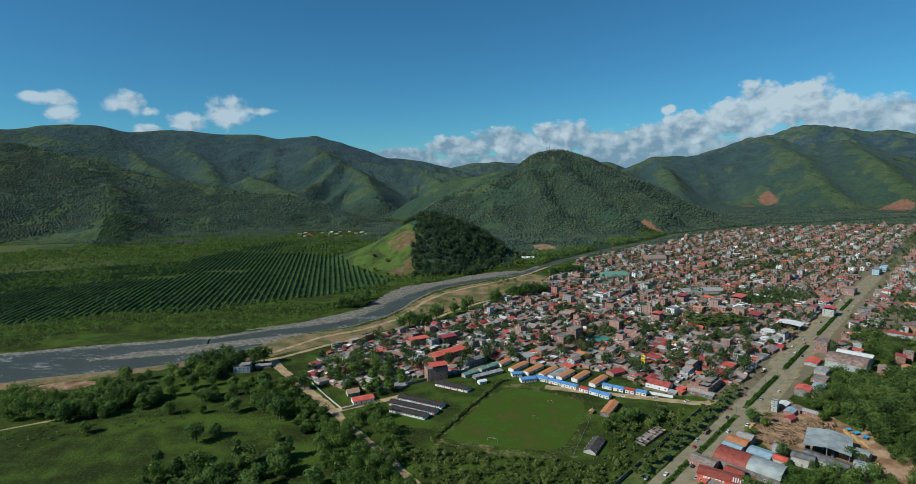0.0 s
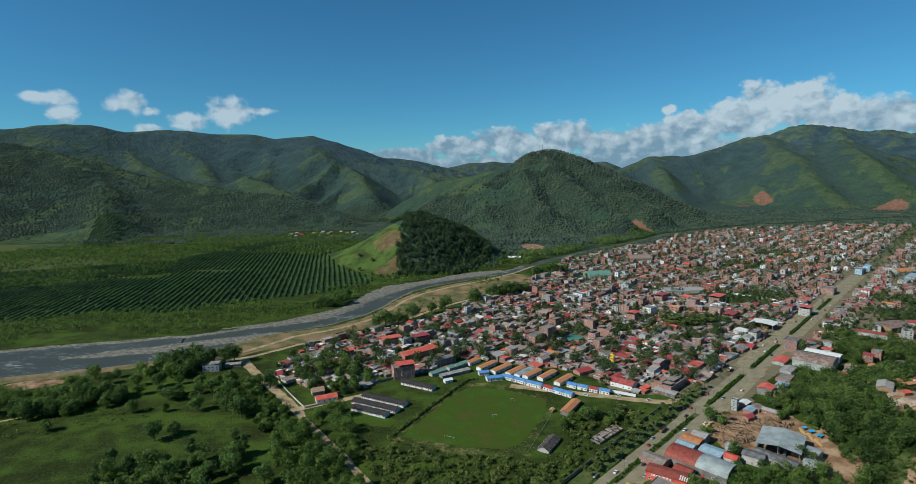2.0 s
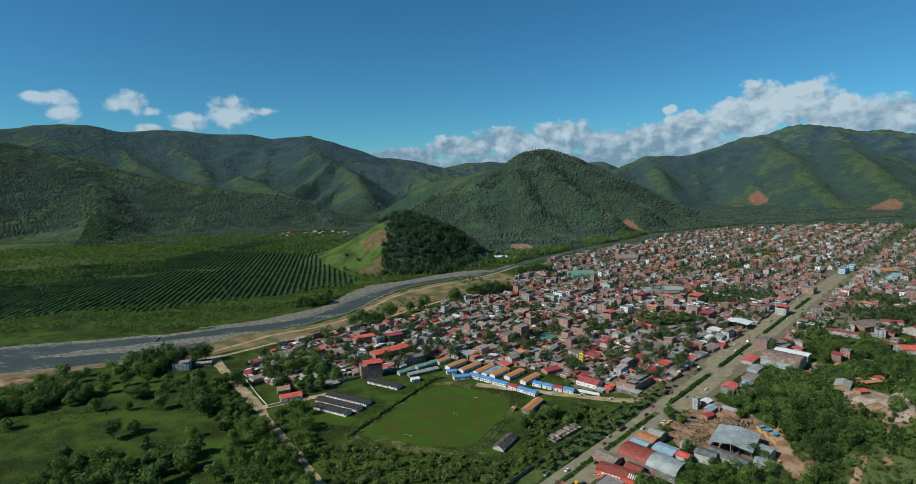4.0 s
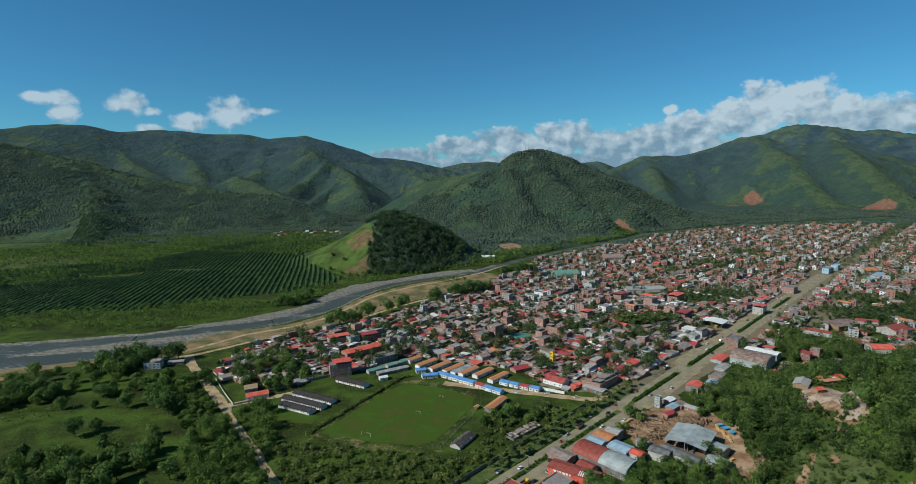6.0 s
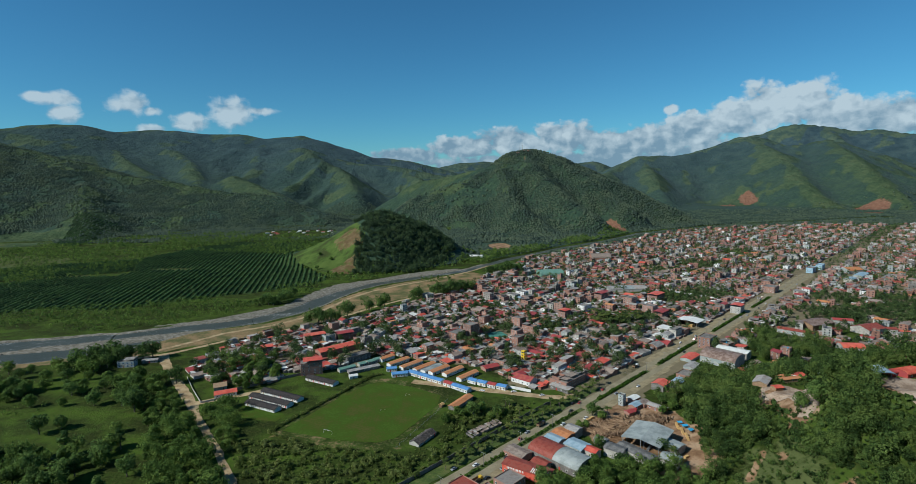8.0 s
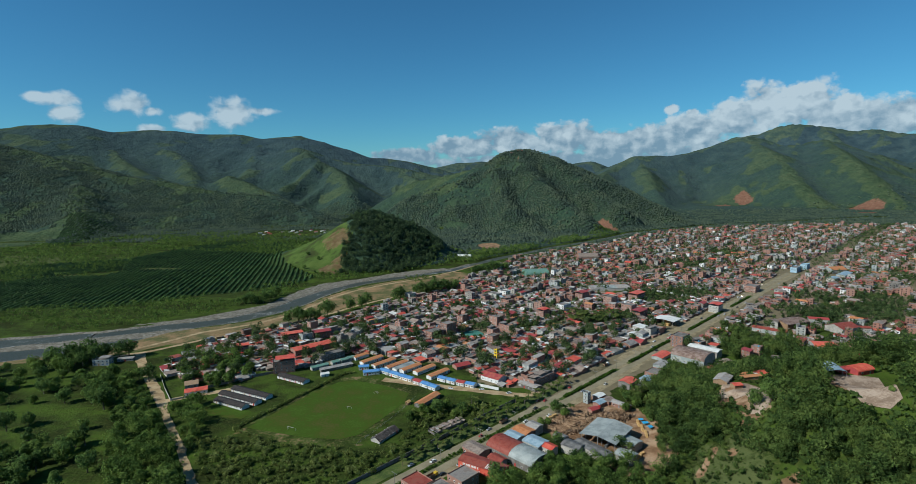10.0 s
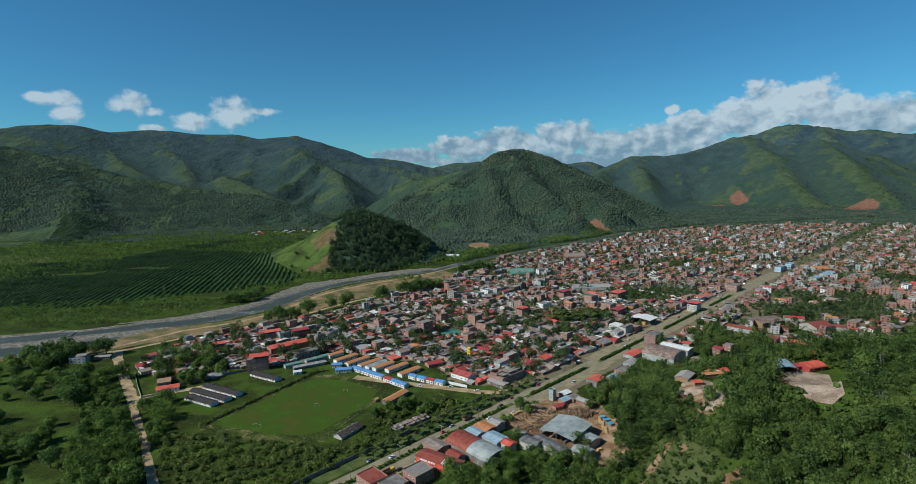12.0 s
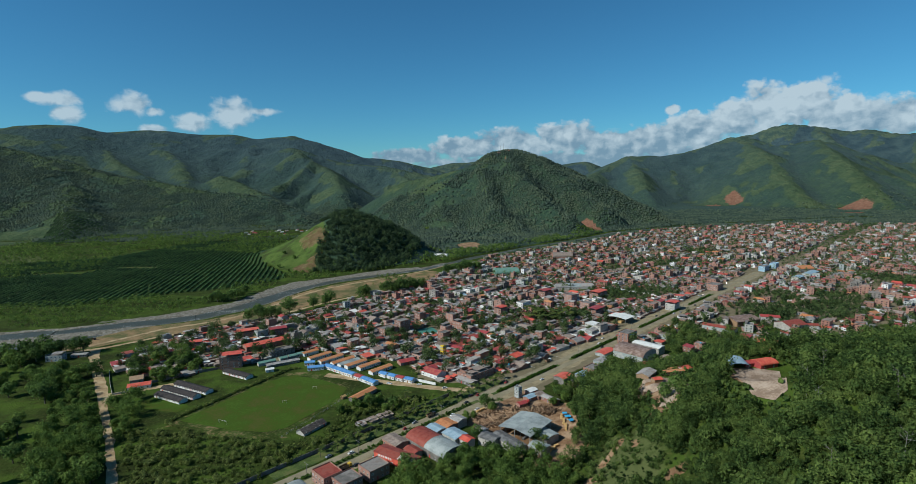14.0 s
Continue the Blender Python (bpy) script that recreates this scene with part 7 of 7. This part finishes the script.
plant_all("round", x, y, 0.7, 1.25, 5)
x, y = fill([(-170, 455), (-120, 392), (-100, 362), (-120, 352), (-160, 398), (-185, 440)], 8, 4)
x, y = off_road(x, y, DIRT, 7)
plant_all("round", x, y, 0.45, 0.9, 6)
for k, (px, py) in enumerate([(-265, 438), (-249, 446), (-234, 452), (-212, 445), (-223, 416), (-199, 404), (-284, 478), (-302, 470), (-320, 466), (-256, 430), (-242, 436), (-272, 450), (-290, 440), (-280, 424), (-286, 366), (-206, 420), (-190, 396), (-216, 396), (-176, 404),
                              (-168, 396), (-182, 416), (-196, 432), (-300, 455), (-312, 440), (-330, 452)]):
    plant("dark" if k % 3 == 1 else "round", px, py, 0.6 + 0.17 * (k * 3 % 5), k * 1.3)
# gardens between the dirt road and the long white blocks
x, y = fill([(-150, 490), (-120, 432), (-88, 424), (-70, 432), (-62, 462), (-80, 500), (-120, 520)], 11, 5, clear=CLEAR)
x, y = off_road(x, y, DIRT, 8)
plant_all("round", x, y, 0.7, 1.3, 7)
# big trees between levee and town, and the palm park
for k, (px, py) in enumerate([(-4, 702), (-9, 697), (32, 738), (38, 745), (58, 778), (66, 776), (73, 780), (80, 778), (86, 786), (94, 786), (100, 793), (108, 796), (116, 801), (-76, 632), (-68, 628), (-60, 632), (-52, 634), (-22, 684), (-44, 652), (-86, 622),
                              (150, 930), (160, 940), (172, 946), (184, 950), (196, 956), (208, 962), (166, 962), (190, 972)]):
    plant("dark", px, py, (1.5, 1.15, 1.35, 1.7, 1.25)[k % 5], k * 1.9)
# dark grove on the far shore below the orchard
for k, (px, py) in enumerate([(-192, 726), (-183, 730), (-174, 728), (-166, 726), (-158, 732), (-152, 742), (-170, 740), (-182, 744), (-160, 748), (-152, 760), (-166, 764), (-154, 776)]):
    plant("dark", px, py, 0.85 + 0.2 * (k % 3), k * 1.3)
for k, (px, py) in enumerate([(317, 302), (312, 310), (326, 310)]):
    plant("dark", px, py, 1.1 - 0.25 * k, k * 2.0)
# scattered trees on the knoll's grass
for k, (px, py) in enumerate([(-206, 1010), (-200, 1004), (-178, 992), (-150, 965), (-190, 1060), (-160, 1030), (-120, 952), (-132, 950)]):
    plant("round", px, py, 0.55 + 0.15 * (k % 3), k * 2.3)
for k in range(26):
    plant("palm", 262 + 9.5 * (k % 6) + 2 * math.sin(k * 3.0), 606 + 8.0 * (k // 6) + 2 * math.cos(k * 5.0), 1.9 + 0.2 * (k % 3), k * 1.1)
# palms along the avenue and in town
for k in range(27):
    px, py, a = lane(232 + 7.0 * k + 1.5 * math.sin(k * 2.3), -14.0 + 1.2 * math.sin(k * 1.7))
    plant("palm", px, py, 0.95 + 0.1 * (k % 5), k * 1.3)
for k in range(18):
    px, py, a = lane(236 + 10.0 * k + 2.0 * math.sin(k * 1.3), -19.0 + 1.0 * math.sin(k * 2.7))
    plant("palm", px, py, 0.95 + 0.1 * (k % 4), k * 0.7)
for k, (px, py) in enumerate([(139, 438), (143, 440), (147, 441), (151, 438), (140, 385), (137, 389), (143, 360), (146, 371), (134, 377), (207, 366), (211, 370), (206, 372), (156, 492), (172, 488), (236, 312), (158, 290)]):
    plant("palm", px, py, 1.1 + 0.1 * (k % 3), k)
for k, (px, py) in enumerate([(110, 380), (104, 372), (100, 374), (112, 372), (118, 378), (125, 366), (130, 372), (92, 362), (205, 364), (200, 371), (191, 352), (186, 350), (193, 322), (185, 303), (182, 297), (176, 290), (190, 300),
                              (196, 292), (204, 296), (212, 292), (222, 296), (200, 302), (208, 285), (190, 286), (150, 283), (160, 279), (170, 280), (231, 317), (252, 372), (262, 380), (258, 390)]):
    plant("dark" if k % 3 == 0 else "round", px, py, 0.6 + 0.08 * (k % 5), k * 1.1)
x, y = fill([(150, 284), (178, 286), (200, 302), (236, 298), (250, 275), (240, 215), (170, 205), (140, 255)], 7, 8, clear=CLEAR)
plant_all("dark", x, y, 0.55, 0.95, 11, 12)
# the wooded hill: nearest trees stand singly, the rest is one wood
x, y = fill([(238, 395), (262, 372), (262, 330), (244, 285), (240, 225), (255, 150), (420, 120), (640, 440), (640, 500), (560, 480), (470, 492), (400, 462), (335, 432), (300, 440)], 5.6, 6, clear=[(364, 296, 22), (352, 276, 21), (346, 256, 16), (340, 240, 9), (346, 268, 18), (325, 346, 22), (318, 322, 19), (310, 304, 17), (302, 292, 14), (303, 318, 13), (340, 360, 14), (268, 282, 17), (282, 284, 15), (256, 266, 17), (290, 242, 14), (272, 262, 16), (282, 250, 14), (262, 250, 10)] + CLEAR)
m = (height(x, y) > 1.5) & (x < 225 + 0.93 * y)
m &= ~inside(x, y, [(232, 280), (255, 330), (262, 372), (232, 395), (200, 360)])
x, y = x[m], y[m]
dist = np.hypot(x - 187, y + 10) + np.where(x < 270, 60, 0)
near = np.argsort(dist)[:90]
far = np.argsort(dist)[90:]
plant_all("hill", x[near], y[near], 0.6, 1.15, 8, 40)
scatter("near_woods", fine, np.concatenate(EXTRA), "leaf_mid", "groves of broadleaf trees on the meadow and by the dirt road", "trees")
half = far[: int(len(far) * 0.45)]
wood_rows = rows_of(x[half], y[half], 0.0, 1.0, 9)
wood_rows[:, 3] = 0.55 + 1.05 * wood_rows[:, 3] ** 2
scatter("hillside_wood", fine, wood_rows, "leaf_forest", "dense broadleaf wood on the hill slope", "wood")
half = far[int(len(far) * 0.45):]
scatter("upper_wood", light, rows_of(x[half], y[half], 0.6, 1.3, 19), "leaf_forest", "dense broadleaf wood behind the hill yard", "wood")
fx, fy = fill([(238, 395), (262, 372), (262, 330), (290, 300), (300, 230), (255, 150), (420, 120), (520, 300), (520, 430), (400, 440), (335, 432), (300, 440)], 3.6, 17, clear=[(364, 296, 17), (352, 276, 15), (346, 256, 9), (325, 346, 16), (318, 322, 12), (310, 304, 10)] + CLEAR)
m = height(fx, fy) > 1.5
scatter("forest_floor_shrubs", clump, rows_of(fx[m], fy[m], 1.0, 2.3, 18), "leaf_forest", "low shrubs that fill the gaps between the forest trees", "shrubs")
x, y = fill([(240, 225), (246, 290), (285, 330), (310, 330), (330, 250), (300, 180), (255, 150)], 3.3, 7)
rows = rows_of(x, y, 0.0, 1.0, 10)
rows[:, 3] = 0.3 + 1.4 * rows[:, 3] ** 2.8
scatter("slope_scrub", bush, rows, "leaf_forest", "low scrub on the eroded slope", "scrub")


def bare_tree(x, y, tall, seed):
    """A pale leafless trunk that stands out of the canopy."""
    ob = thing("bare_tree", x, y, seed * 50, "tall pale leafless tree above the wood", "tree", "bare trees")
    r, g = random.Random(seed), Geo()
    top = Vector((r.uniform(-1, 1), r.uniform(-1, 1), tall))
    part("trunk", Geo().tube((0, 0, -0.5), top * 0.55, 0.2, 0.14, 7).tube(top * 0.55, top, 0.14, 0.05, 6), "pale_bark", ob)
    for k in range(6):
        a, f = r.uniform(0, 6.28), r.uniform(0.5, 0.95)
        p, L = top * f, tall * r.uniform(0.14, 0.26)
        q = p + Vector((math.cos(a) * L, math.sin(a) * L, L * r.uniform(0.3, 0.9)))
        limb = Geo().tube(p, q, 0.06, 0.025, 5)
        for j in range(2):
            limb.tube(p.lerp(q, 0.55 + 0.2 * j), q + Vector((r.uniform(-1, 1), r.uniform(-1, 1), r.uniform(0.3, 1.5))) * L * 0.35, 0.03, 0.012, 4)
        part("limb", limb, "pale_bark", ob)


for k, (px, py) in enumerate([(351, 226), (372, 254), (349, 176), (353, 238), (380, 220), (341, 185), (329, 185), (374, 210)]):
    bare_tree(px, py, 11 + 1.4 * (k % 4), k + 1)
# flat woods east of the avenue
spots_ = []
for poly, gap, s in (([(262, 372), (258, 402), (300, 435), (345, 440), (400, 470), (470, 500), (520, 480), (430, 400), (330, 390)], 7, 11), ([(385, 480), (400, 560), (440, 575), (480, 545), (465, 500), (430, 468)], 7, 12),
                     ([(300, 440), (325, 452), (340, 448), (345, 440)], 6, 13)):
    x, y = fill(poly, gap, s, clear=CLEAR + [(394, 432, 11), (330, 420, 9), (352, 432, 8)])
    m = (fbm(x, y, 38, 2, 171) > 0.45) | (y < 400)
    spots_.append(rows_of(x[m], y[m], 0.4, 1.15, s))
scatter("avenue_woods", fine, np.concatenate(spots_) * np.array([1, 1, 1, 1.2, 1]), "leaf_forest", "mixed broadleaf trees on the flat beside the avenue", "trees")
spots_ = []
for cx, cy, cr in GREEN:
    t = np.linspace(0, 6.2, 9)[:-1]
    x, y = fill([(cx + cr * math.cos(a), cy + cr * math.sin(a)) for a in t], 8.5, int(cx + 500))
    m = along(x, y, AVE)[0] > 17
    spots_.append(rows_of(x[m], y[m], 0.5, 1.05, int(cx + 400)))
x, y = fill(TOWN_W, 12.2, 14, clear=CLEAR)
x2, y2 = fill(TOWN_E, 12.2, 15, clear=CLEAR)
x, y = np.concatenate([x, x2]), np.concatenate([y, y2])
m = along(x, y, AVE)[0] > 18
keep = np.random.RandomState(3).rand(len(x)) < 0.85 + 0.15 * (1 - sstep(480, 760, y)) - 0.25 * sstep(380, 520, x) * (1 - sstep(700, 1000, y))
x, y = x[m & keep], y[m & keep]
rows = rows_of(x, y, 0.45, 0.95, 16)
rows[:, 3] *= 1.5 - 0.5 * sstep(540, 760, y)
spots_.append(rows)
rows = np.concatenate(spots_)
close = (rows[:, 1] < 600) & (rows[:, 0] < 400)
rows = rows[~close | (np.random.RandomState(6).rand(len(rows)) < 0.62)]
close = (rows[:, 1] < 600) & (rows[:, 0] < 400)
scatter("garden_trees", fine, rows[close], "leaf_town", "dark garden trees between the nearer houses", "trees")
scatter("town_trees", small, rows[(rows[:, 1] < 780) & ~close], "leaf_town", "garden and street trees between the houses", "trees")
rows[rows[:, 1] >= 780, 3] *= 1.3
scatter("far_town_trees", speck, rows[rows[:, 1] >= 780], "leaf_town", "trees among the farther roofs of the town", "trees")
# scrub south of the pitch, hedges, far bank
spots_ = []
for poly, gap, s in (([(-62, 338), (-30, 338), (20, 328), (50, 322), (66, 318), (92, 350), (112, 372), (158, 394), (112, 345), (60, 268), (20, 215), (-15, 262), (-45, 310)], 3.3, 21), ([(90, 405), (112, 380), (150, 392), (166, 396), (120, 350), (88, 350), (95, 380)], 4.2, 22)):
    x, y = fill(poly, gap, s, clear=[c for c in CLEAR if c[2] < 25])
    x, y = off_road(x, y, DIRT, 6)
    rows = rows_of(x, y, 0.0, 1.0, s)
    rows[:, 3] = 0.3 + 1.3 * rows[:, 3] ** 2.2
    spots_.append(rows)
for (ax, ay), (bx, by) in (((-33, 349), (22, 452)), ((-33, 349), (-10, 336)), ((22, 452), (30, 456))):
    n = int(math.hypot(bx - ax, by - ay) / 1.6)
    t = np.linspace(0, 1, n)
    x, y = ax + (bx - ax) * t + np.random.RandomState(4).uniform(-1, 1, n), ay + (by - ay) * t
    spots_.append(rows_of(x, y, 0.6, 1.1, 23))
scatter("scrub", bush, np.concatenate(spots_), "leaf_scrub", "dense young scrub and hedges around the pitch", "scrub")
spots_ = []
for poly, gap, s, lo, hi in (([(-760, 520), (-512, 562), (-341, 598), (-236, 642), (-176, 724), (-112, 864), (-170, 880), (-235, 815), (-346, 745), (-499, 717), (-603, 650), (-800, 700)], 6.5, 31, 0.2, 0.8),
                             ([(-110, 864), (-40, 920), (60, 1000), (150, 1090), (130, 1120), (40, 1060), (-60, 990), (-170, 930)], 10, 32, 0.5, 1.0),
                             ([(60, 850), (110, 940), (170, 1010), (150, 1030), (90, 985), (30, 890)], 9, 33, 0.6, 1.0), ([(-140, 690), (-60, 720), (20, 830), (60, 850), (-20, 720), (-90, 640)], 14, 34, 0.5, 0.9),
                             ([(150, 1060), (330, 1290), (480, 1420), (600, 1560), (560, 1600), (400, 1450), (200, 1230), (60, 1180), (60, 1080)], 7.5, 35, 0.7, 1.3),
                             ([(-430, 300), (-349, 372), (-300, 382), (-240, 402), (-200, 400), (-300, 350)], 13, 36, 0.4, 0.7),
                             ([(-1200, 780), (-700, 880), (-560, 1010), (-640, 1230), (-700, 1450), (-1100, 1480), (-1400, 1000)], 12, 37, 0.6, 1.3), ([(-660, 1320), (-300, 1200), (-120, 1300), (-150, 1560), (-330, 1700), (-500, 1720), (-900, 1750), (-1000, 1500)], 11, 38, 0.7, 1.4)):
    x, y = fill(poly, gap, s)
    m = (along(x, y, RIVER)[0] > along(x, y, RIVER)[1] + 4) & ~inside(x, y, SHINGLE) & (np.random.RandomState(s).rand(len(x)) < 1.5 * sstep(0.34, 0.62, fbm(x, y, 70, 3, 151)))
    spots_.append(rows_of(x[m], y[m], lo, hi, s))
scatter("riverside_trees", speck, np.concatenate(spots_), "leaf_mid", "scattered trees and thickets along the river plain", "trees")

# hedge on the avenue's median
spots_, hr = [], random.Random(91)
for a, b in ((195, 352), (385, 465), (493, 580), (632, 740), (775, 850)):
    for u in np.arange(a, b, 1.3 if a > 360 else 3.4):
        for w in (-0.8, 0.8) if a > 360 else (0.0,):
            px, py, _ = lane(u + hr.uniform(-0.4, 0.4), w + hr.uniform(-0.3, 0.3))
            spots_.append((px, py, 0.1, hr.uniform(0.5, 0.85) if a > 360 else hr.uniform(0.6, 1.05), hr.uniform(0, 6)))
scatter("median_hedge", bush, spots_, "leaf_hedge", "clipped bright green hedge on the avenue median", "hedge")
for k, (a, b) in enumerate(((190, 362), (378, 470), (488, 585), (628, 745), (770, 860))):
    pts = [lane(a + (b - a) * t / 8, 0)[:2] for t in range(9)]
    ribbon("median", pts, 4.0, "verge_grass", 0.24, "grassy median strip of the avenue", "median", 0.3)
ribbon("palm_verge", [lane(200 + 12 * t, -14.5)[:2] for t in range(18)], 9, "verge_grass", 0.2, "grassy strip under the palm row", "verge", 0.8)

# boulders and shingle on the bars
x, y = fill([(-640, 440), (-420, 480), (-300, 505), (-215, 570), (-130, 690), (-40, 840), (60, 940), (40, 980), (-70, 905), (-130, 840), (-200, 720), (-260, 640), (-430, 590), (-640, 540)], 3.0, 61)
zz = height(x, y)
m = (zz > -1.6) & (zz < -0.25)
bm = bmesh.new()
bmesh.ops.create_icosphere(bm, subdivisions=1, radius=1.0)
stone = (np.array([tuple(v.co * random.Random(v.index).uniform(0.75, 1.2)) for v in bm.verts]) * (1.1, 0.9, 0.65), np.array([[v.index for v in f.verts] for f in bm.faces]))
bm.free()
scatter("river_boulders", [stone], rows_of(x[m], y[m], 0.25, 1.0, 62), "river_stone", "pale boulders and shingle along the river", "stones")

# orchard in rows
c, s = math.cos(radians(14)), math.sin(radians(14))
uu, vv = np.meshgrid(np.arange(-1000, 900, 9.2), np.arange(-600, 1050, 5.8))
ox, oy = (-420 + uu * c - vv * s).ravel(), (950 + uu * s + vv * c).ravel()
SLOPE_GROVE = [(-1240, 1800), (-1085, 1840), (-975, 1435), (-1095, 1500)]
WEST_GROVE = [(-1120, 1000), (-945, 1035), (-780, 1110), (-640, 1175), (-600, 1100), (-555, 1021), (-600, 992), (-735, 936), (-775, 868), (-950, 880)]
m = (inside(ox, oy, ORCHARD) | inside(ox, oy, SLOPE_GROVE) | inside(ox, oy, WEST_GROVE)) & (np.random.RandomState(8).rand(len(ox)) < 0.96) & ~inside(ox, oy, [(-530, 1028), (-440, 1028), (-440, 1046), (-530, 1046)]) & ~inside(ox, oy, [(-490, 1395), (-395, 1415), (-395, 1440), (-490, 1425)])
ball = []
for k in range(3):
    bm = bmesh.new()
    bmesh.ops.create_icosphere(bm, subdivisions=1, radius=1.0)
    r = random.Random(k)
    vv_ = np.array([tuple(v.co * r.uniform(0.8, 1.2)) for v in bm.verts])
    up = np.array([[v.index for v in f.verts] for f in bm.faces if f.calc_center_median().z > -0.3])
    ball.append((vv_ * (1.0, 1.0, 0.8) + (0, 0, 0.25), up))
    bm.free()
scatter("orchard", ball, rows_of(ox[m], oy[m], 2.1, 3.0, 41) + np.array([0, 0, 1.1, 0, 0]), "leaf_orchard", "orchard of dark green trees in straight rows", "orchard")

# woods on the ranges: a closed canopy of crowns over the forested slopes
domes = []
for k in range(6):
    bm = bmesh.new()
    bmesh.ops.create_icosphere(bm, subdivisions=1, radius=1.0)
    r = random.Random(k + 30)
    vv_ = np.array([tuple(v.co * r.uniform(0.72, 1.25)) for v in bm.verts])
    up = np.array([[v.index for v in f.verts] for f in bm.faces if f.calc_center_median().z > 0.0])
    domes.append((vv_ * (1.0, 1.0, 1.05) + (0, 0, 0.35), up))
    bm.free()
BARE = [(710, 1712, 26), (194, 1365, 34), (192, 1320, 34), (190, 1280, 28), (136, 1098, 20), (342, 2073, 14), (1540, 2830, 130), (1788, 2185, 66), (1950, 2385, 80), (-1330, 1640, 110), (-1210, 1640, 70), (-1200, 1500, 90), (-1330, 1480, 100)]


def forest(name, box, gap, lo, hi, seed, mat, label, thin=0.0, protos=None, sink=0.6):
    x0, x1, y0, y1 = box
    x, y = fill([(x0, y0), (x1, y0), (x1, y1), (x0, y1)], gap, seed)
    z = height(x, y)
    hill_side = (along(x, y, HILL)[0] < 900) & (z > 4) & (x > -330)
    m = (z > 3) | (y > 1500) | (x > -60) & (y > 1160) & (x < 620)
    m &= hill_side | (0.64 + open_slopes(x, y) - 0.026 * relief(x, y, RIDGE) + 1.0 * (fbm(x, y, 340, 4, 101) - 0.5) + 0.6 * (fbm(x, y, 70, 2, 103) - 0.5) > 0.48) | (np.random.RandomState(seed + 3).rand(len(x)) < 0.30)
    m &= ~(inside(x, y, TOWN_W) | inside(x, y, TOWN_E) | inside(x, y, ORCHARD)) & (along(x, y, RIVER)[0] > 22)
    m &= np.abs(x - 90) < 0.95 * y + 60
    for bx, by, br in BARE:
        m &= np.hypot(x - bx, y - by) > br
    stand = fbm(x, y, 95, 3, 141) + np.where(hill_side, 0.10, 0.0) - 0.26 * np.where(hill_side, sstep(40, 120, z) * (1 - sstep(250, 420, x)), 0)
    m &= np.random.RandomState(seed + 9).rand(len(x)) > thin * sstep(1800, 2500, y)
    m &= (stand > 0.40) | (np.random.RandomState(seed).rand(len(x)) < np.where(hill_side, 0.12, 0.30))
    m &= along(x, y, [(560, 1737, 0), (604, 1612, 0)])[0] > 29
    m &= ~((x > -575) & (x < -325) & (np.abs(y - 1690) < 110))
    m &= np.hypot(x + 78, y - 1140) > np.where(x > 0, 150, 240)
    ob = scatter(name, protos or domes, rows_of(x[m], y[m], lo, hi, seed), mat, label, "forest", sink)
    ob.data.polygons.foreach_set("use_smooth", np.ones(len(ob.data.polygons), bool))


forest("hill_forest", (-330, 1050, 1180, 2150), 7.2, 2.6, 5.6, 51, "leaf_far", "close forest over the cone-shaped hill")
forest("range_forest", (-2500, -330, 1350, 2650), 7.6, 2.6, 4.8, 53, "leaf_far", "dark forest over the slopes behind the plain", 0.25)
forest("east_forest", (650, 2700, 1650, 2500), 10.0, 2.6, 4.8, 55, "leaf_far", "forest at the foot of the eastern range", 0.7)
# the knoll's wooded side
x, y = fill([(-125, 950), (5, 962), (62, 1040), (88, 1120), (70, 1250), (-20, 1330), (-150, 1280), (-135, 1140)], 6.8, 52)
m = (x + 20 * (fbm(x, y, 40, 2, 171) - 0.5) > -108) & (along(x, y, RIVER)[0] > 24) & ~inside(x, y, SHINGLE) | (y > 1150)
scatter("knoll_wood", small, rows_of(x[m], y[m], 0.55, 1.75, 52), "leaf_knoll", "tall dark trees over the knoll above the river", "wood", 0.5)
